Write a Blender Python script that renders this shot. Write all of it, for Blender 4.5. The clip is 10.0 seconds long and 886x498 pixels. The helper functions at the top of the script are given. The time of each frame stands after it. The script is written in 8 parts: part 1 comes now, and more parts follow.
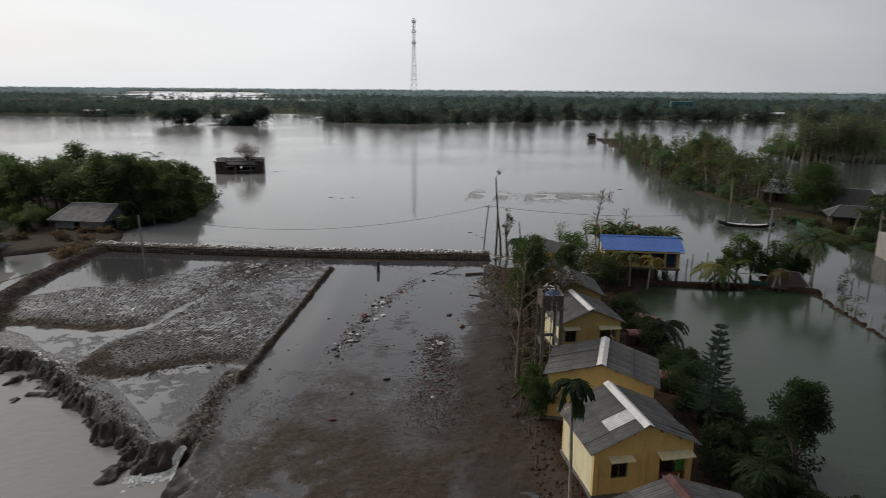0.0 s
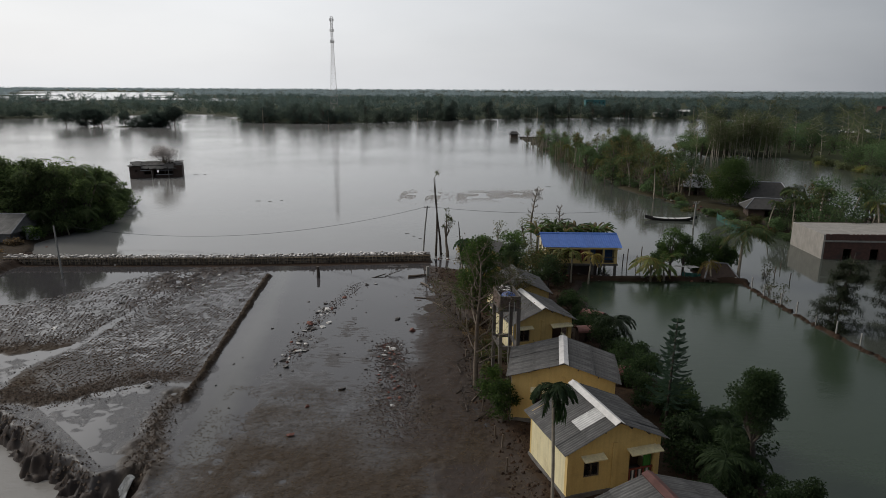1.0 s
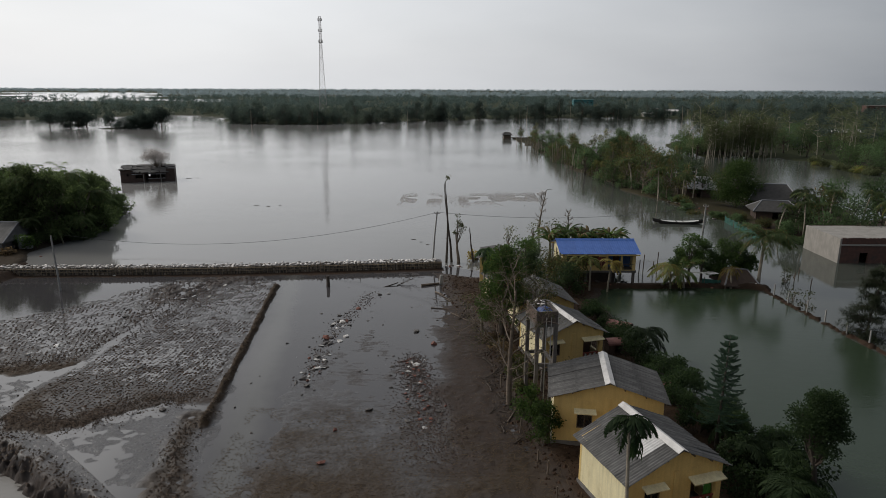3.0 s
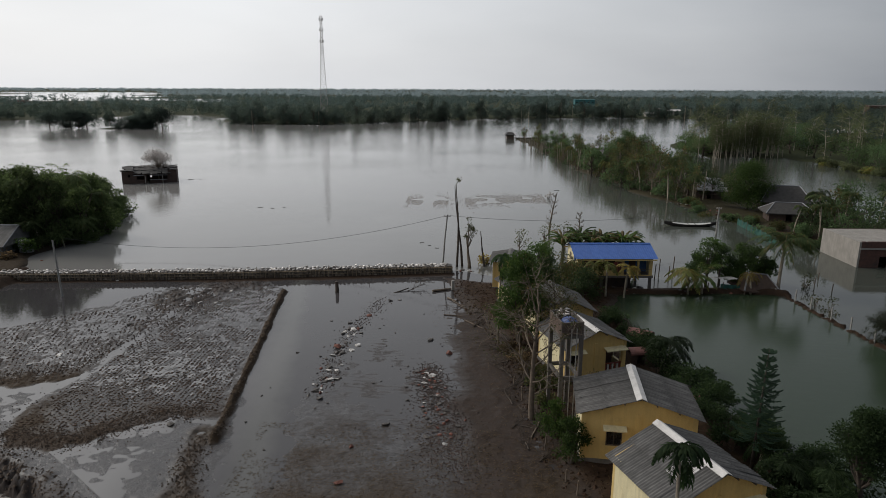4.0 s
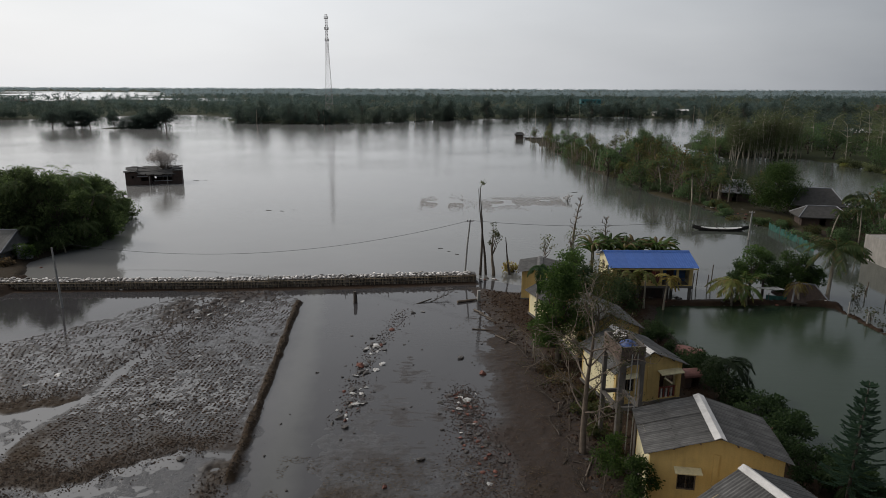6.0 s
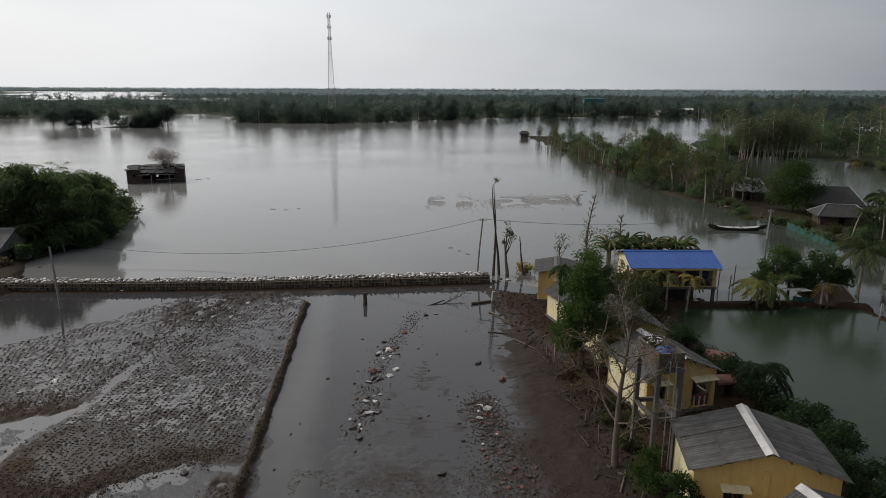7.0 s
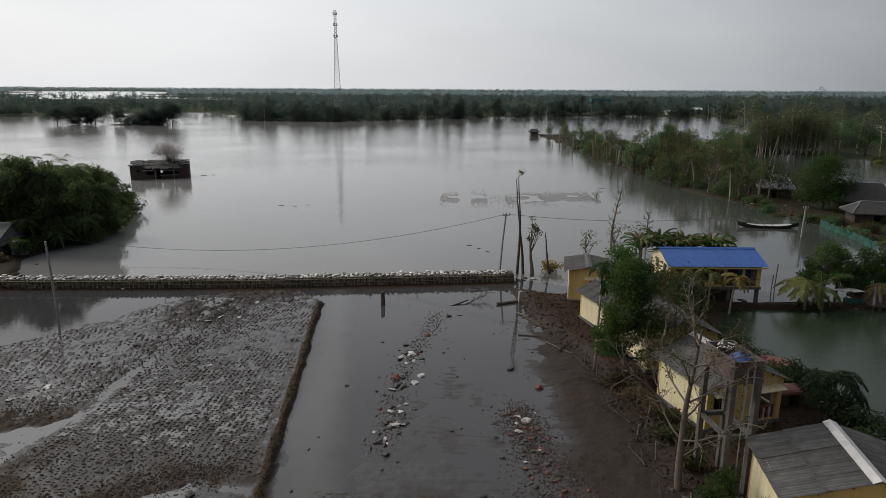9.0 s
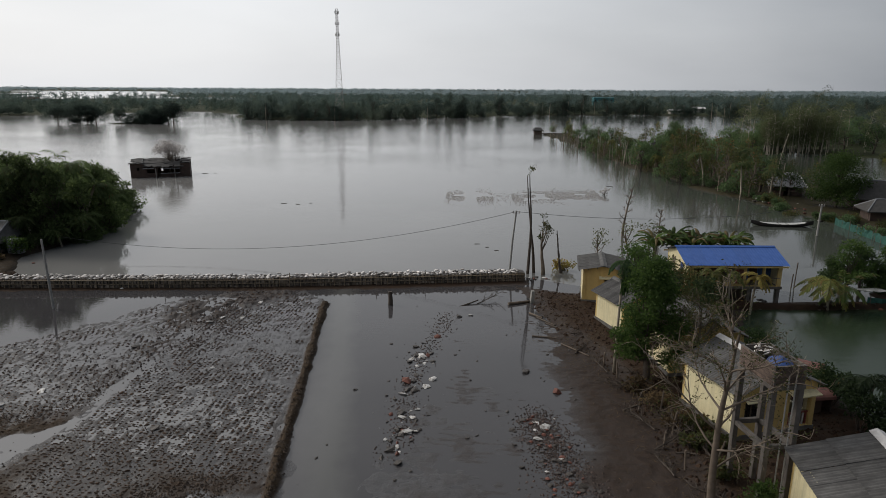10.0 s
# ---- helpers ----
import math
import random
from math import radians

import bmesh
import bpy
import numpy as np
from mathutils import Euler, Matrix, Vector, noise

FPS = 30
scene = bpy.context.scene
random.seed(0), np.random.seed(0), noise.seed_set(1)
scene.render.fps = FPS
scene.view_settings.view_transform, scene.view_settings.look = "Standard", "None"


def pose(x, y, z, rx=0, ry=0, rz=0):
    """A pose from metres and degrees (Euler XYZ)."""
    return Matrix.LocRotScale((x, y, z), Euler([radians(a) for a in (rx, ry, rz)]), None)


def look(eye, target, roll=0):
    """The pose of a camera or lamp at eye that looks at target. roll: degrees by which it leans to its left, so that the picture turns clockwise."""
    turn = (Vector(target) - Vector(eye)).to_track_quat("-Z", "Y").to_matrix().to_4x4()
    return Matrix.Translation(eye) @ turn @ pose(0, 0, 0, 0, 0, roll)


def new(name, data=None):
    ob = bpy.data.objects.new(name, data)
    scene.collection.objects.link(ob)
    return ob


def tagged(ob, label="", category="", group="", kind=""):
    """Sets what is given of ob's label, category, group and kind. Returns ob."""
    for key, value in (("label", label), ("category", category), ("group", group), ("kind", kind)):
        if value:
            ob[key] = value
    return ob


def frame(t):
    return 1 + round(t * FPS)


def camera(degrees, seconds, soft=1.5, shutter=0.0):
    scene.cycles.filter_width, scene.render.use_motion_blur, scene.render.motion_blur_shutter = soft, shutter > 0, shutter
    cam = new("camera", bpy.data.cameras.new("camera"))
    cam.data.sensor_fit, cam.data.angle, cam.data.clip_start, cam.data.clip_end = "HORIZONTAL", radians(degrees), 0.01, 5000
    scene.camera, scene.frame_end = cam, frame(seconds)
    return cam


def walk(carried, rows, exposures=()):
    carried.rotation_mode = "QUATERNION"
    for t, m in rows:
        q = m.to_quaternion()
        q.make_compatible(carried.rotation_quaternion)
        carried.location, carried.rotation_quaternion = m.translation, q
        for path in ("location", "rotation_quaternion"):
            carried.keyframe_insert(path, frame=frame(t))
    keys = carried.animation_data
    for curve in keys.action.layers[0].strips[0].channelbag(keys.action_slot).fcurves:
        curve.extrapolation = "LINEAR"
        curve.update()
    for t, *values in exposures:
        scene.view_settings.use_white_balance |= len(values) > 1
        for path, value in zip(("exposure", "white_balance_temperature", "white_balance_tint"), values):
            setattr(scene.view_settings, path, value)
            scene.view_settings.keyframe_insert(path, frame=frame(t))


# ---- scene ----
cam = camera(68.5, 10.0, soft=0.7, shutter=0.4)
PATH = [
    (0, (-1.307, 2.354, 21.744), (-1.643, 4.266, 21.262), 0.4),
    (0.5, (-2.628, 2.628, 21.754), (-2.787, 4.562, 21.271), 0.3),
    (1, (-3.753, 3.006, 21.82), (-3.852, 4.944, 21.337), 0.3),
    (1.5, (-4.727, 3.449, 21.931), (-4.801, 5.389, 21.448), 0.2),
    (2, (-5.57, 3.971, 22.005), (-5.634, 5.911, 21.522), 0.2),
    (2.5, (-6.332, 4.586, 22.079), (-6.391, 6.526, 21.596), 0.2),
    (4, (-8.495, 7.266, 22.196), (-8.55, 9.205, 21.712), 0.2),
    (4.5, (-9.174, 8.362, 22.243), (-9.231, 10.302, 21.759), 0.2),
    (5, (-9.774, 9.493, 22.245), (-9.833, 11.433, 21.761), 0.2),
    (5.5, (-10.384, 10.69, 22.144), (-10.445, 12.629, 21.659), 0.2),
    (7, (-12.309, 14.454, 21.198), (-12.376, 16.393, 20.713), 0.2),
    (7.5, (-12.877, 15.58, 20.831), (-12.947, 17.519, 20.346), 0.2),
    (8, (-13.396, 16.614, 20.444), (-13.468, 18.553, 19.96), 0.3),
    (8.5, (-13.837, 17.632, 20.05), (-13.913, 19.571, 19.567), 0.3),
    (9, (-14.314, 18.574, 19.711), (-14.392, 20.513, 19.228), 0.3),
    (9.5, (-14.736, 19.502, 19.368), (-14.816, 21.441, 18.885), 0.3),
    (10, (-15.172, 20.475, 19.056), (-15.253, 22.414, 18.573), 0.3),
]
walk(cam, [(t, look(eye, target, roll)) for t, eye, target, roll in PATH], exposures=[(0, 0.0)])

# ---- sky and sun: a bright overcast, the sun veiled to the left ----
SUN_AZ, SUN_EL = radians(-66), radians(36)
SUN_DIR = Vector((math.sin(SUN_AZ) * math.cos(SUN_EL), math.cos(SUN_AZ) * math.cos(SUN_EL), math.sin(SUN_EL)))
world = bpy.data.worlds.new("overcast_sky")
scene.world = world
world.use_nodes = True
wn, wl = world.node_tree.nodes, world.node_tree.links
wn.clear()
w_out = wn.new("ShaderNodeOutputWorld")
w_bg = wn.new("ShaderNodeBackground")
w_sky = wn.new("ShaderNodeTexSky")
w_sky.sky_type = "NISHITA"
w_sky.sun_disc = False
w_sky.sun_elevation = SUN_EL
w_sky.sun_rotation = SUN_AZ
w_sky.dust_density = 4.0
w_co = wn.new("ShaderNodeTexCoord")
w_dot = wn.new("ShaderNodeVectorMath")
w_dot.operation = "DOT_PRODUCT"
w_dot.inputs[1].default_value = (math.sin(radians(-62)) * 0.99, math.cos(radians(-62)) * 0.99, 0.14)
w_map = wn.new("ShaderNodeMapRange")
w_map.interpolation_type = "SMOOTHSTEP"
w_map.inputs["From Min"].default_value = -0.6
w_map.inputs["From Max"].default_value = 0.92
w_cloud = wn.new("ShaderNodeTexNoise")
w_cloud.inputs["Scale"].default_value = 2.2
w_cloud.inputs["Detail"].default_value = 5.0
w_stretch = wn.new("ShaderNodeMapping")
w_stretch.inputs["Scale"].default_value = (1.0, 1.0, 3.5)
w_add = wn.new("ShaderNodeMath")
w_add.operation = "MULTIPLY_ADD"
w_add.inputs[1].default_value = 0.34
w_sub = wn.new("ShaderNodeMath")
w_sub.operation = "SUBTRACT"
w_sub.inputs[1].default_value = 0.17
w_ramp = wn.new("ShaderNodeMix")
w_ramp.data_type = "RGBA"
w_ramp.inputs[6].default_value = (0.12, 0.142, 0.176, 1)
w_ramp.inputs[7].default_value = (0.9, 0.915, 0.94, 1)
w_scale = wn.new("ShaderNodeVectorMath")
w_scale.operation = "SCALE"
w_scale.inputs[3].default_value = 0.1
w_mix = wn.new("ShaderNodeMix")
w_mix.data_type = "RGBA"
w_mix.inputs[0].default_value = 0.88
wl.new(w_co.outputs["Generated"], w_dot.inputs[0])
wl.new(w_dot.outputs["Value"], w_map.inputs["Value"])
wl.new(w_co.outputs["Generated"], w_stretch.inputs["Vector"])
wl.new(w_stretch.outputs["Vector"], w_cloud.inputs["Vector"])
wl.new(w_cloud.outputs["Fac"], w_add.inputs[0])
wl.new(w_map.outputs["Result"], w_add.inputs[2])
wl.new(w_add.outputs["Value"], w_sub.inputs[0])
wl.new(w_sub.outputs["Value"], w_ramp.inputs[0])
wl.new(w_sky.outputs["Color"], w_scale.inputs[0])
wl.new(w_scale.outputs["Vector"], w_mix.inputs[6])
wl.new(w_ramp.outputs[2], w_mix.inputs[7])
wl.new(w_mix.outputs[2], w_bg.inputs["Color"])
w_bg.inputs["Strength"].default_value = 1.0
wl.new(w_bg.outputs["Background"], w_out.inputs["Surface"])

sun = new("sun", bpy.data.lights.new("sun", "SUN"))
sun.data.energy = 1.5
sun.data.angle = radians(14)
sun.data.color = (1.0, 0.96, 0.9)
sun.matrix_world = look(SUN_DIR * 100, (0, 0, 0))

# ---- materials ----
def nodes_of(name):
    m = bpy.data.materials.new(name)
    m.use_nodes = True
    n, l = m.node_tree.nodes, m.node_tree.links
    return m, n, l, n["Principled BSDF"]


def noise_node(n, l, coord, scale, detail=4.0, rough=0.55):
    t = n.new("ShaderNodeTexNoise")
    t.inputs["Scale"].default_value = scale
    t.inputs["Detail"].default_value = detail
    t.inputs["Roughness"].default_value = rough
    l.new(coord, t.inputs["Vector"])
    return t.outputs["Fac"]


def mapped(n, l, value, a, b, c=0.0, d=1.0):
    t = n.new("ShaderNodeMapRange")
    for k, v in (("From Min", a), ("From Max", b), ("To Min", c), ("To Max", d)):
        t.inputs[k].default_value = v
    l.new(value, t.inputs["Value"])
    return t.outputs["Result"]


def blended(n, l, fac, a, b, mode="MIX"):
    t = n.new("ShaderNodeMix")
    t.data_type = "RGBA"
    t.blend_type = mode
    for sock, v in ((t.inputs[0], fac), (t.inputs[6], a), (t.inputs[7], b)):
        if isinstance(v, (int, float)):
            sock.default_value = v
        elif isinstance(v, tuple):
            sock.default_value = (*v, 1) if len(v) == 3 else v
        else:
            l.new(v, sock)
    return t.outputs[2]


def surf(name, base, alt, scale=1.5, fine=25.0, rough=(0.6, 0.9), bump=0.25, metal=0.0, rnd=0.0, island=0.0, dist=0.02,
         stain=None, stain_scale=0.7, stain_at=(0.52, 0.7), spec=0.5, world_space=False, streak=0.0, run=(6.0, 6.0, 0.5)):
    """A weathered surface: two colours in patches, fine grain, optional stains, streaks and per-piece variation."""
    m, n, l, p = nodes_of(name)
    if world_space:
        co = n.new("ShaderNodeNewGeometry").outputs["Position"]
    else:
        co = n.new("ShaderNodeTexCoord").outputs["Object"]
    big = noise_node(n, l, co, scale)
    grain = noise_node(n, l, co, fine, 3.0, 0.6)
    col = blended(n, l, mapped(n, l, big, 0.35, 0.65), base, alt)
    if stain:
        col = blended(n, l, mapped(n, l, noise_node(n, l, co, stain_scale, 6.0, 0.65), *stain_at), col, stain)
    if streak:
        st = n.new("ShaderNodeMapping")
        st.inputs["Scale"].default_value = run
        l.new(co, st.inputs["Vector"])
        col = blended(n, l, mapped(n, l, noise_node(n, l, st.outputs["Vector"], 1.0, 5.0), 0.42, 0.66, 0, streak), col,
                      tuple(c * 0.45 for c in base))
    col = blended(n, l, mapped(n, l, grain, 0.3, 0.7, 0, 0.35), col, tuple(c * 0.55 for c in base))
    if rnd or island:
        if rnd:
            r = n.new("ShaderNodeObjectInfo").outputs["Random"]
        else:
            r = n.new("ShaderNodeNewGeometry").outputs["Random Per Island"]
        k = rnd or island
        hs = n.new("ShaderNodeHueSaturation")
        l.new(mapped(n, l, r, 0, 1, 1 - k, 1 + k), hs.inputs["Value"])
        l.new(col, hs.inputs["Color"])
        col = hs.outputs["Color"]
    l.new(col, p.inputs["Base Color"])
    l.new(mapped(n, l, big, 0.3, 0.7, *rough), p.inputs["Roughness"])
    p.inputs["Metallic"].default_value = metal
    p.inputs["Specular IOR Level"].default_value = spec
    if bump:
        b = n.new("ShaderNodeBump")
        b.inputs["Strength"].default_value = bump
        b.inputs["Distance"].default_value = dist
        l.new(grain, b.inputs["Height"])
        l.new(b.outputs["Normal"], p.inputs["Normal"])
    return m


def leaf_mat(name, a, b, dry=None, dry_amount=0.1, gloss=0.7):
    """Leaves: each leaf its own green, some of them withered, light passing through."""
    m, n, l, p = nodes_of(name)
    r = n.new("ShaderNodeNewGeometry").outputs["Random Per Island"]
    col = blended(n, l, r, a, b)
    if dry:
        wn_ = n.new("ShaderNodeTexWhiteNoise")
        wn_.noise_dimensions = "1D"
        l.new(r, wn_.inputs["W"])
        col = blended(n, l, mapped(n, l, wn_.outputs["Value"], 1 - dry_amount, 1 - dry_amount + 0.01), col, dry)
    hs = n.new("ShaderNodeHueSaturation")
    l.new(mapped(n, l, n.new("ShaderNodeObjectInfo").outputs["Random"], 0, 1, 0.58, 1.32), hs.inputs["Value"])
    l.new(col, hs.inputs["Color"])
    l.new(hs.outputs["Color"], p.inputs["Base Color"])
    p.inputs["Roughness"].default_value = gloss
    p.inputs["Specular IOR Level"].default_value = 0.18
    lit = n.new("ShaderNodeHueSaturation")
    lit.inputs["Value"].default_value = 1.6
    lit.inputs["Saturation"].default_value = 1.05
    l.new(hs.outputs["Color"], lit.inputs["Color"])
    tr = n.new("ShaderNodeBsdfTranslucent")
    l.new(lit.outputs["Color"], tr.inputs["Color"])
    mx = n.new("ShaderNodeMixShader")
    mx.inputs[0].default_value = 0.5
    l.new(p.outputs[0], mx.inputs[1])
    l.new(tr.outputs[0], mx.inputs[2])
    l.new(mx.outputs[0], n["Material Output"].inputs["Surface"])
    return m


def water_mat(name, murk, murk2, rough=0.06, ripple=0.05, ripple_scale=0.9, clear=None, open_water=None, track=None, pale=None):
    """Silty water: opaque with silt, glossy, with wind ripples and patches of more and less silt.
    clear: where another silt also takes on wet sheen (field) and darker reflections (east flood) as colour; open_water:
    the stretch of y over which the wind gets hold of it; track: a band of paler silt; pale: more silt, plus the
    brighter mirrored sky as colour, towards low x."""
    m, n, l, p = nodes_of(name)
    co = n.new("ShaderNodeNewGeometry").outputs["Position"]
    sx = n.new("ShaderNodeSeparateXYZ")
    l.new(co, sx.inputs[0])
    col = blended(n, l, mapped(n, l, noise_node(n, l, co, 0.035, 6.0, 0.6), 0.35, 0.65), murk, murk2)
    if pale:
        col = blended(n, l, mapped(n, l, sx.outputs["X"], pale[0], pale[1]), col, pale[2])
    if track:
        line = n.new("ShaderNodeMath")
        line.operation = "MULTIPLY_ADD"
        line.inputs[1].default_value = track[1]
        l.new(sx.outputs["Y"], line.inputs[0])
        l.new(sx.outputs["X"], line.inputs[2])
        off = n.new("ShaderNodeMath")
        off.operation = "ADD"
        off.inputs[1].default_value = -track[0]
        l.new(line.outputs[0], off.inputs[0])
        wob = n.new("ShaderNodeMath")
        wob.operation = "MULTIPLY_ADD"
        wob.inputs[1].default_value = 1.6
        l.new(noise_node(n, l, co, 0.45, 4.0, 0.6), wob.inputs[0])
        l.new(off.outputs[0], wob.inputs[2])
        gap = n.new("ShaderNodeMath")
        gap.operation = "ABSOLUTE"
        l.new(wob.outputs[0], gap.inputs[0])
        col = blended(n, l, mapped(n, l, gap.outputs[0], 0.35, track[2], 0.8, 0.0), col, track[3])
    if clear:
        fac = mapped(n, l, sx.outputs["X"], clear[0], clear[1])
        if len(clear) > 3:
            both = n.new("ShaderNodeMath")
            both.operation = "MULTIPLY"
            l.new(fac, both.inputs[0])
            l.new(mapped(n, l, sx.outputs["Y"], clear[3], clear[4]), both.inputs[1])
            fac = both.outputs[0]
        col = blended(n, l, fac, col, clear[2])
    l.new(col, p.inputs["Base Color"])
    p.inputs["IOR"].default_value = 1.36
    gust = noise_node(n, l, co, 0.02, 3.0)
    l.new(mapped(n, l, gust, 0.35, 0.65, rough * 0.6, rough * 1.5), p.inputs["Roughness"])
    st = n.new("ShaderNodeMapping")
    st.inputs["Scale"].default_value = (0.7, 1.5, 1.0)
    st.inputs["Rotation"].default_value = (0, 0, 0.4)
    l.new(co, st.inputs["Vector"])
    w1 = noise_node(n, l, st.outputs["Vector"], ripple_scale, 3.0, 0.6)
    b = n.new("ShaderNodeBump")
    b.inputs["Strength"].default_value = ripple
    b.inputs["Distance"].default_value = 0.3
    if open_water:
        force = n.new("ShaderNodeMath")
        force.operation = "MULTIPLY"
        l.new(mapped(n, l, sx.outputs["Y"], open_water[0], open_water[1], open_water[2] * ripple, ripple), force.inputs[0])
        l.new(mapped(n, l, gust, 0.35, 0.65, 0.6, 1.4), force.inputs[1])
        l.new(force.outputs[0], b.inputs["Strength"])
    l.new(w1, b.inputs["Height"])
    l.new(b.outputs["Normal"], p.inputs["Normal"])
    return m


# silt by x, with the sky's reflection in the colour: bright west, dark east
M_FLOOD = water_mat("flood_water", (0.14, 0.135, 0.127), (0.166, 0.161, 0.152), 0.03, 0.11, 1.3, (-20, 32, (0.055, 0.06, 0.05)), (95, 200, 0.22), None, (-15, -100, (0.25, 0.242, 0.228)))
M_POND = water_mat("pond_water", (0.023, 0.036, 0.0195), (0.028, 0.042, 0.023), 0.17, 0.08)
# silt-laden patch by the scarp, lightened further to hold wet sky sheen
M_FILM = water_mat("field_film", (0.044, 0.0415, 0.042), (0.06, 0.0565, 0.0575), 0.025, 0.014, 2.4, (-22, -29, (0.2, 0.194, 0.188), 66, 54), None,
                   (-13.6, 0.16, 1.7, (0.095, 0.093, 0.086)))
M_RIVER = water_mat("river_water", (0.19, 0.178, 0.16), (0.22, 0.208, 0.188), 0.16, 0.16, 1.4)


def ground_mat():
    """Silt, dark soil, straw litter and grass, laid out by the ground's own soil layers."""
    m, n, l, p = nodes_of("ground_soil")
    co = n.new("ShaderNodeNewGeometry").outputs["Position"]
    at = n.new("ShaderNodeVertexColor")
    at.layer_name = "soil"
    sep = n.new("ShaderNodeSeparateColor")
    l.new(at.outputs["Color"], sep.inputs["Color"])
    big = noise_node(n, l, co, 0.25, 5.0)
    mid = noise_node(n, l, co, 2.2, 5.0, 0.6)
    grain = noise_node(n, l, co, 14.0, 3.0, 0.65)
    silt = blended(n, l, mapped(n, l, big, 0.35, 0.65), (0.042, 0.0395, 0.0395), (0.058, 0.055, 0.0555))
    silt = blended(n, l, mapped(n, l, mid, 0.45, 0.7, 0, 0.6), silt, (0.042, 0.0385, 0.0365))
    soil = blended(n, l, mapped(n, l, mid, 0.35, 0.65), (0.027, 0.0165, 0.0105), (0.045, 0.028, 0.0182))
    soil = blended(n, l, mapped(n, l, grain, 0.55, 0.75, 0, 0.6), soil, (0.056, 0.037, 0.025))
    straw = blended(n, l, mapped(n, l, grain, 0.35, 0.65), (0.034, 0.024, 0.014), (0.075, 0.054, 0.03))
    grass = blended(n, l, mapped(n, l, mid, 0.35, 0.65), (0.022, 0.034, 0.014), (0.045, 0.055, 0.022))
    col = blended(n, l, sep.outputs["Red"], silt, soil)
    col = blended(n, l, sep.outputs["Green"], col, straw)
    col = blended(n, l, sep.outputs["Blue"], col, grass)
    l.new(col, p.inputs["Base Color"])
    wet = blended(n, l, sep.outputs["Red"], (0.3, 0.3, 0.3), (0.75, 0.75, 0.75))
    wet = blended(n, l, sep.outputs["Blue"], wet, (0.9, 0.9, 0.9))
    rr = n.new("ShaderNodeMath")
    rr.operation = "MULTIPLY"
    l.new(wet, rr.inputs[0])
    l.new(mapped(n, l, mid, 0.3, 0.7, 0.8, 1.25), rr.inputs[1])
    l.new(rr.outputs[0], p.inputs["Roughness"])
    l.new(mapped(n, l, sep.outputs["Red"], 0, 1, 0.42, 0.1), p.inputs["Specular IOR Level"])
    b = n.new("ShaderNodeBump")
    b.inputs["Strength"].default_value = 0.8
    b.inputs["Distance"].default_value = 0.09
    hh = n.new("ShaderNodeMath")
    hh.operation = "MULTIPLY_ADD"
    hh.inputs[1].default_value = 0.4
    l.new(grain, hh.inputs[0])
    l.new(mid, hh.inputs[2])
    l.new(hh.outputs[0], b.inputs["Height"])
    l.new(b.outputs["Normal"], p.inputs["Normal"])
    return m


M_GROUND = ground_mat()
M_YELLOW = surf("yellow_limewash", (0.64, 0.455, 0.175), (0.57, 0.4, 0.15), 0.9, 18, (0.8, 0.95), 0.12, stain=(0.4, 0.3, 0.14), stain_scale=0.9, stain_at=(0.58, 0.8), streak=0.2)
# paler copy of M_YELLOW with side light in its colour; sunshades use it too
M_CREAM = surf("cream_sidelit_limewash", (0.78, 0.69, 0.43), (0.72, 0.62, 0.37), 0.9, 18, (0.8, 0.95), 0.12, stain=(0.42, 0.34, 0.19), stain_scale=0.9, stain_at=(0.58, 0.8), streak=0.35)
M_PLINTH = surf("grey_cement_plinth", (0.16, 0.15, 0.14), (0.1, 0.09, 0.08), 2, 20, (0.8, 0.95), 0.3)
M_ROOF = surf("weathered_cement_sheet", (0.145, 0.138, 0.13), (0.085, 0.08, 0.075), 1.1, 9, (0.75, 0.95), 0.3, rnd=0.16, stain=(0.045, 0.042, 0.04), stain_scale=1.3, stain_at=(0.5, 0.72), streak=0.9, run=(5.5, 0.45, 1.0))
M_ROOFPALE = surf("pale_fibre_sheet", (0.62, 0.6, 0.57), (0.5, 0.48, 0.46), 1.5, 16, (0.6, 0.85), 0.2, stain=(0.3, 0.28, 0.26), stain_at=(0.55, 0.75))
M_CAP = surf("white_ridge_cap", (0.66, 0.63, 0.6), (0.52, 0.5, 0.47), 2.0, 18, (0.7, 0.9), 0.2, stain=(0.3, 0.27, 0.25), stain_at=(0.55, 0.75))
M_REDCAP = surf("rusty_red_cap", (0.1, 0.036, 0.028), (0.07, 0.028, 0.022), 2.0, 18, (0.7, 0.9), 0.2)
M_BLUE = surf("blue_painted_sheet", (0.035, 0.11, 0.38), (0.03, 0.095, 0.32), 1.2, 14, (0.35, 0.55), 0.08, rnd=0.06, stain=(0.07, 0.13, 0.3), stain_at=(0.6, 0.8))
M_CONC = surf("raw_concrete", (0.16, 0.14, 0.122), (0.105, 0.09, 0.078), 1.5, 20, (0.8, 0.95), 0.3, streak=0.5)
M_POLEC = surf("pale_concrete_pole", (0.33, 0.315, 0.29), (0.25, 0.24, 0.22), 1.5, 20, (0.8, 0.95), 0.2)
M_DARKWIN = surf("dark_window", (0.012, 0.012, 0.014), (0.02, 0.02, 0.022), 2, 10, (0.15, 0.4), 0.0)
# reddish wall, darkened in its colour for the shade inside the openings
M_INNER = surf("shade_dark_red_inner_wall", (0.12, 0.07, 0.05), (0.09, 0.05, 0.035), 2, 10, (0.8, 0.95), 0.1)
M_REDPAINT = surf("red_oxide_paint", (0.24, 0.055, 0.035), (0.18, 0.045, 0.03), 2, 16, (0.5, 0.8), 0.1)
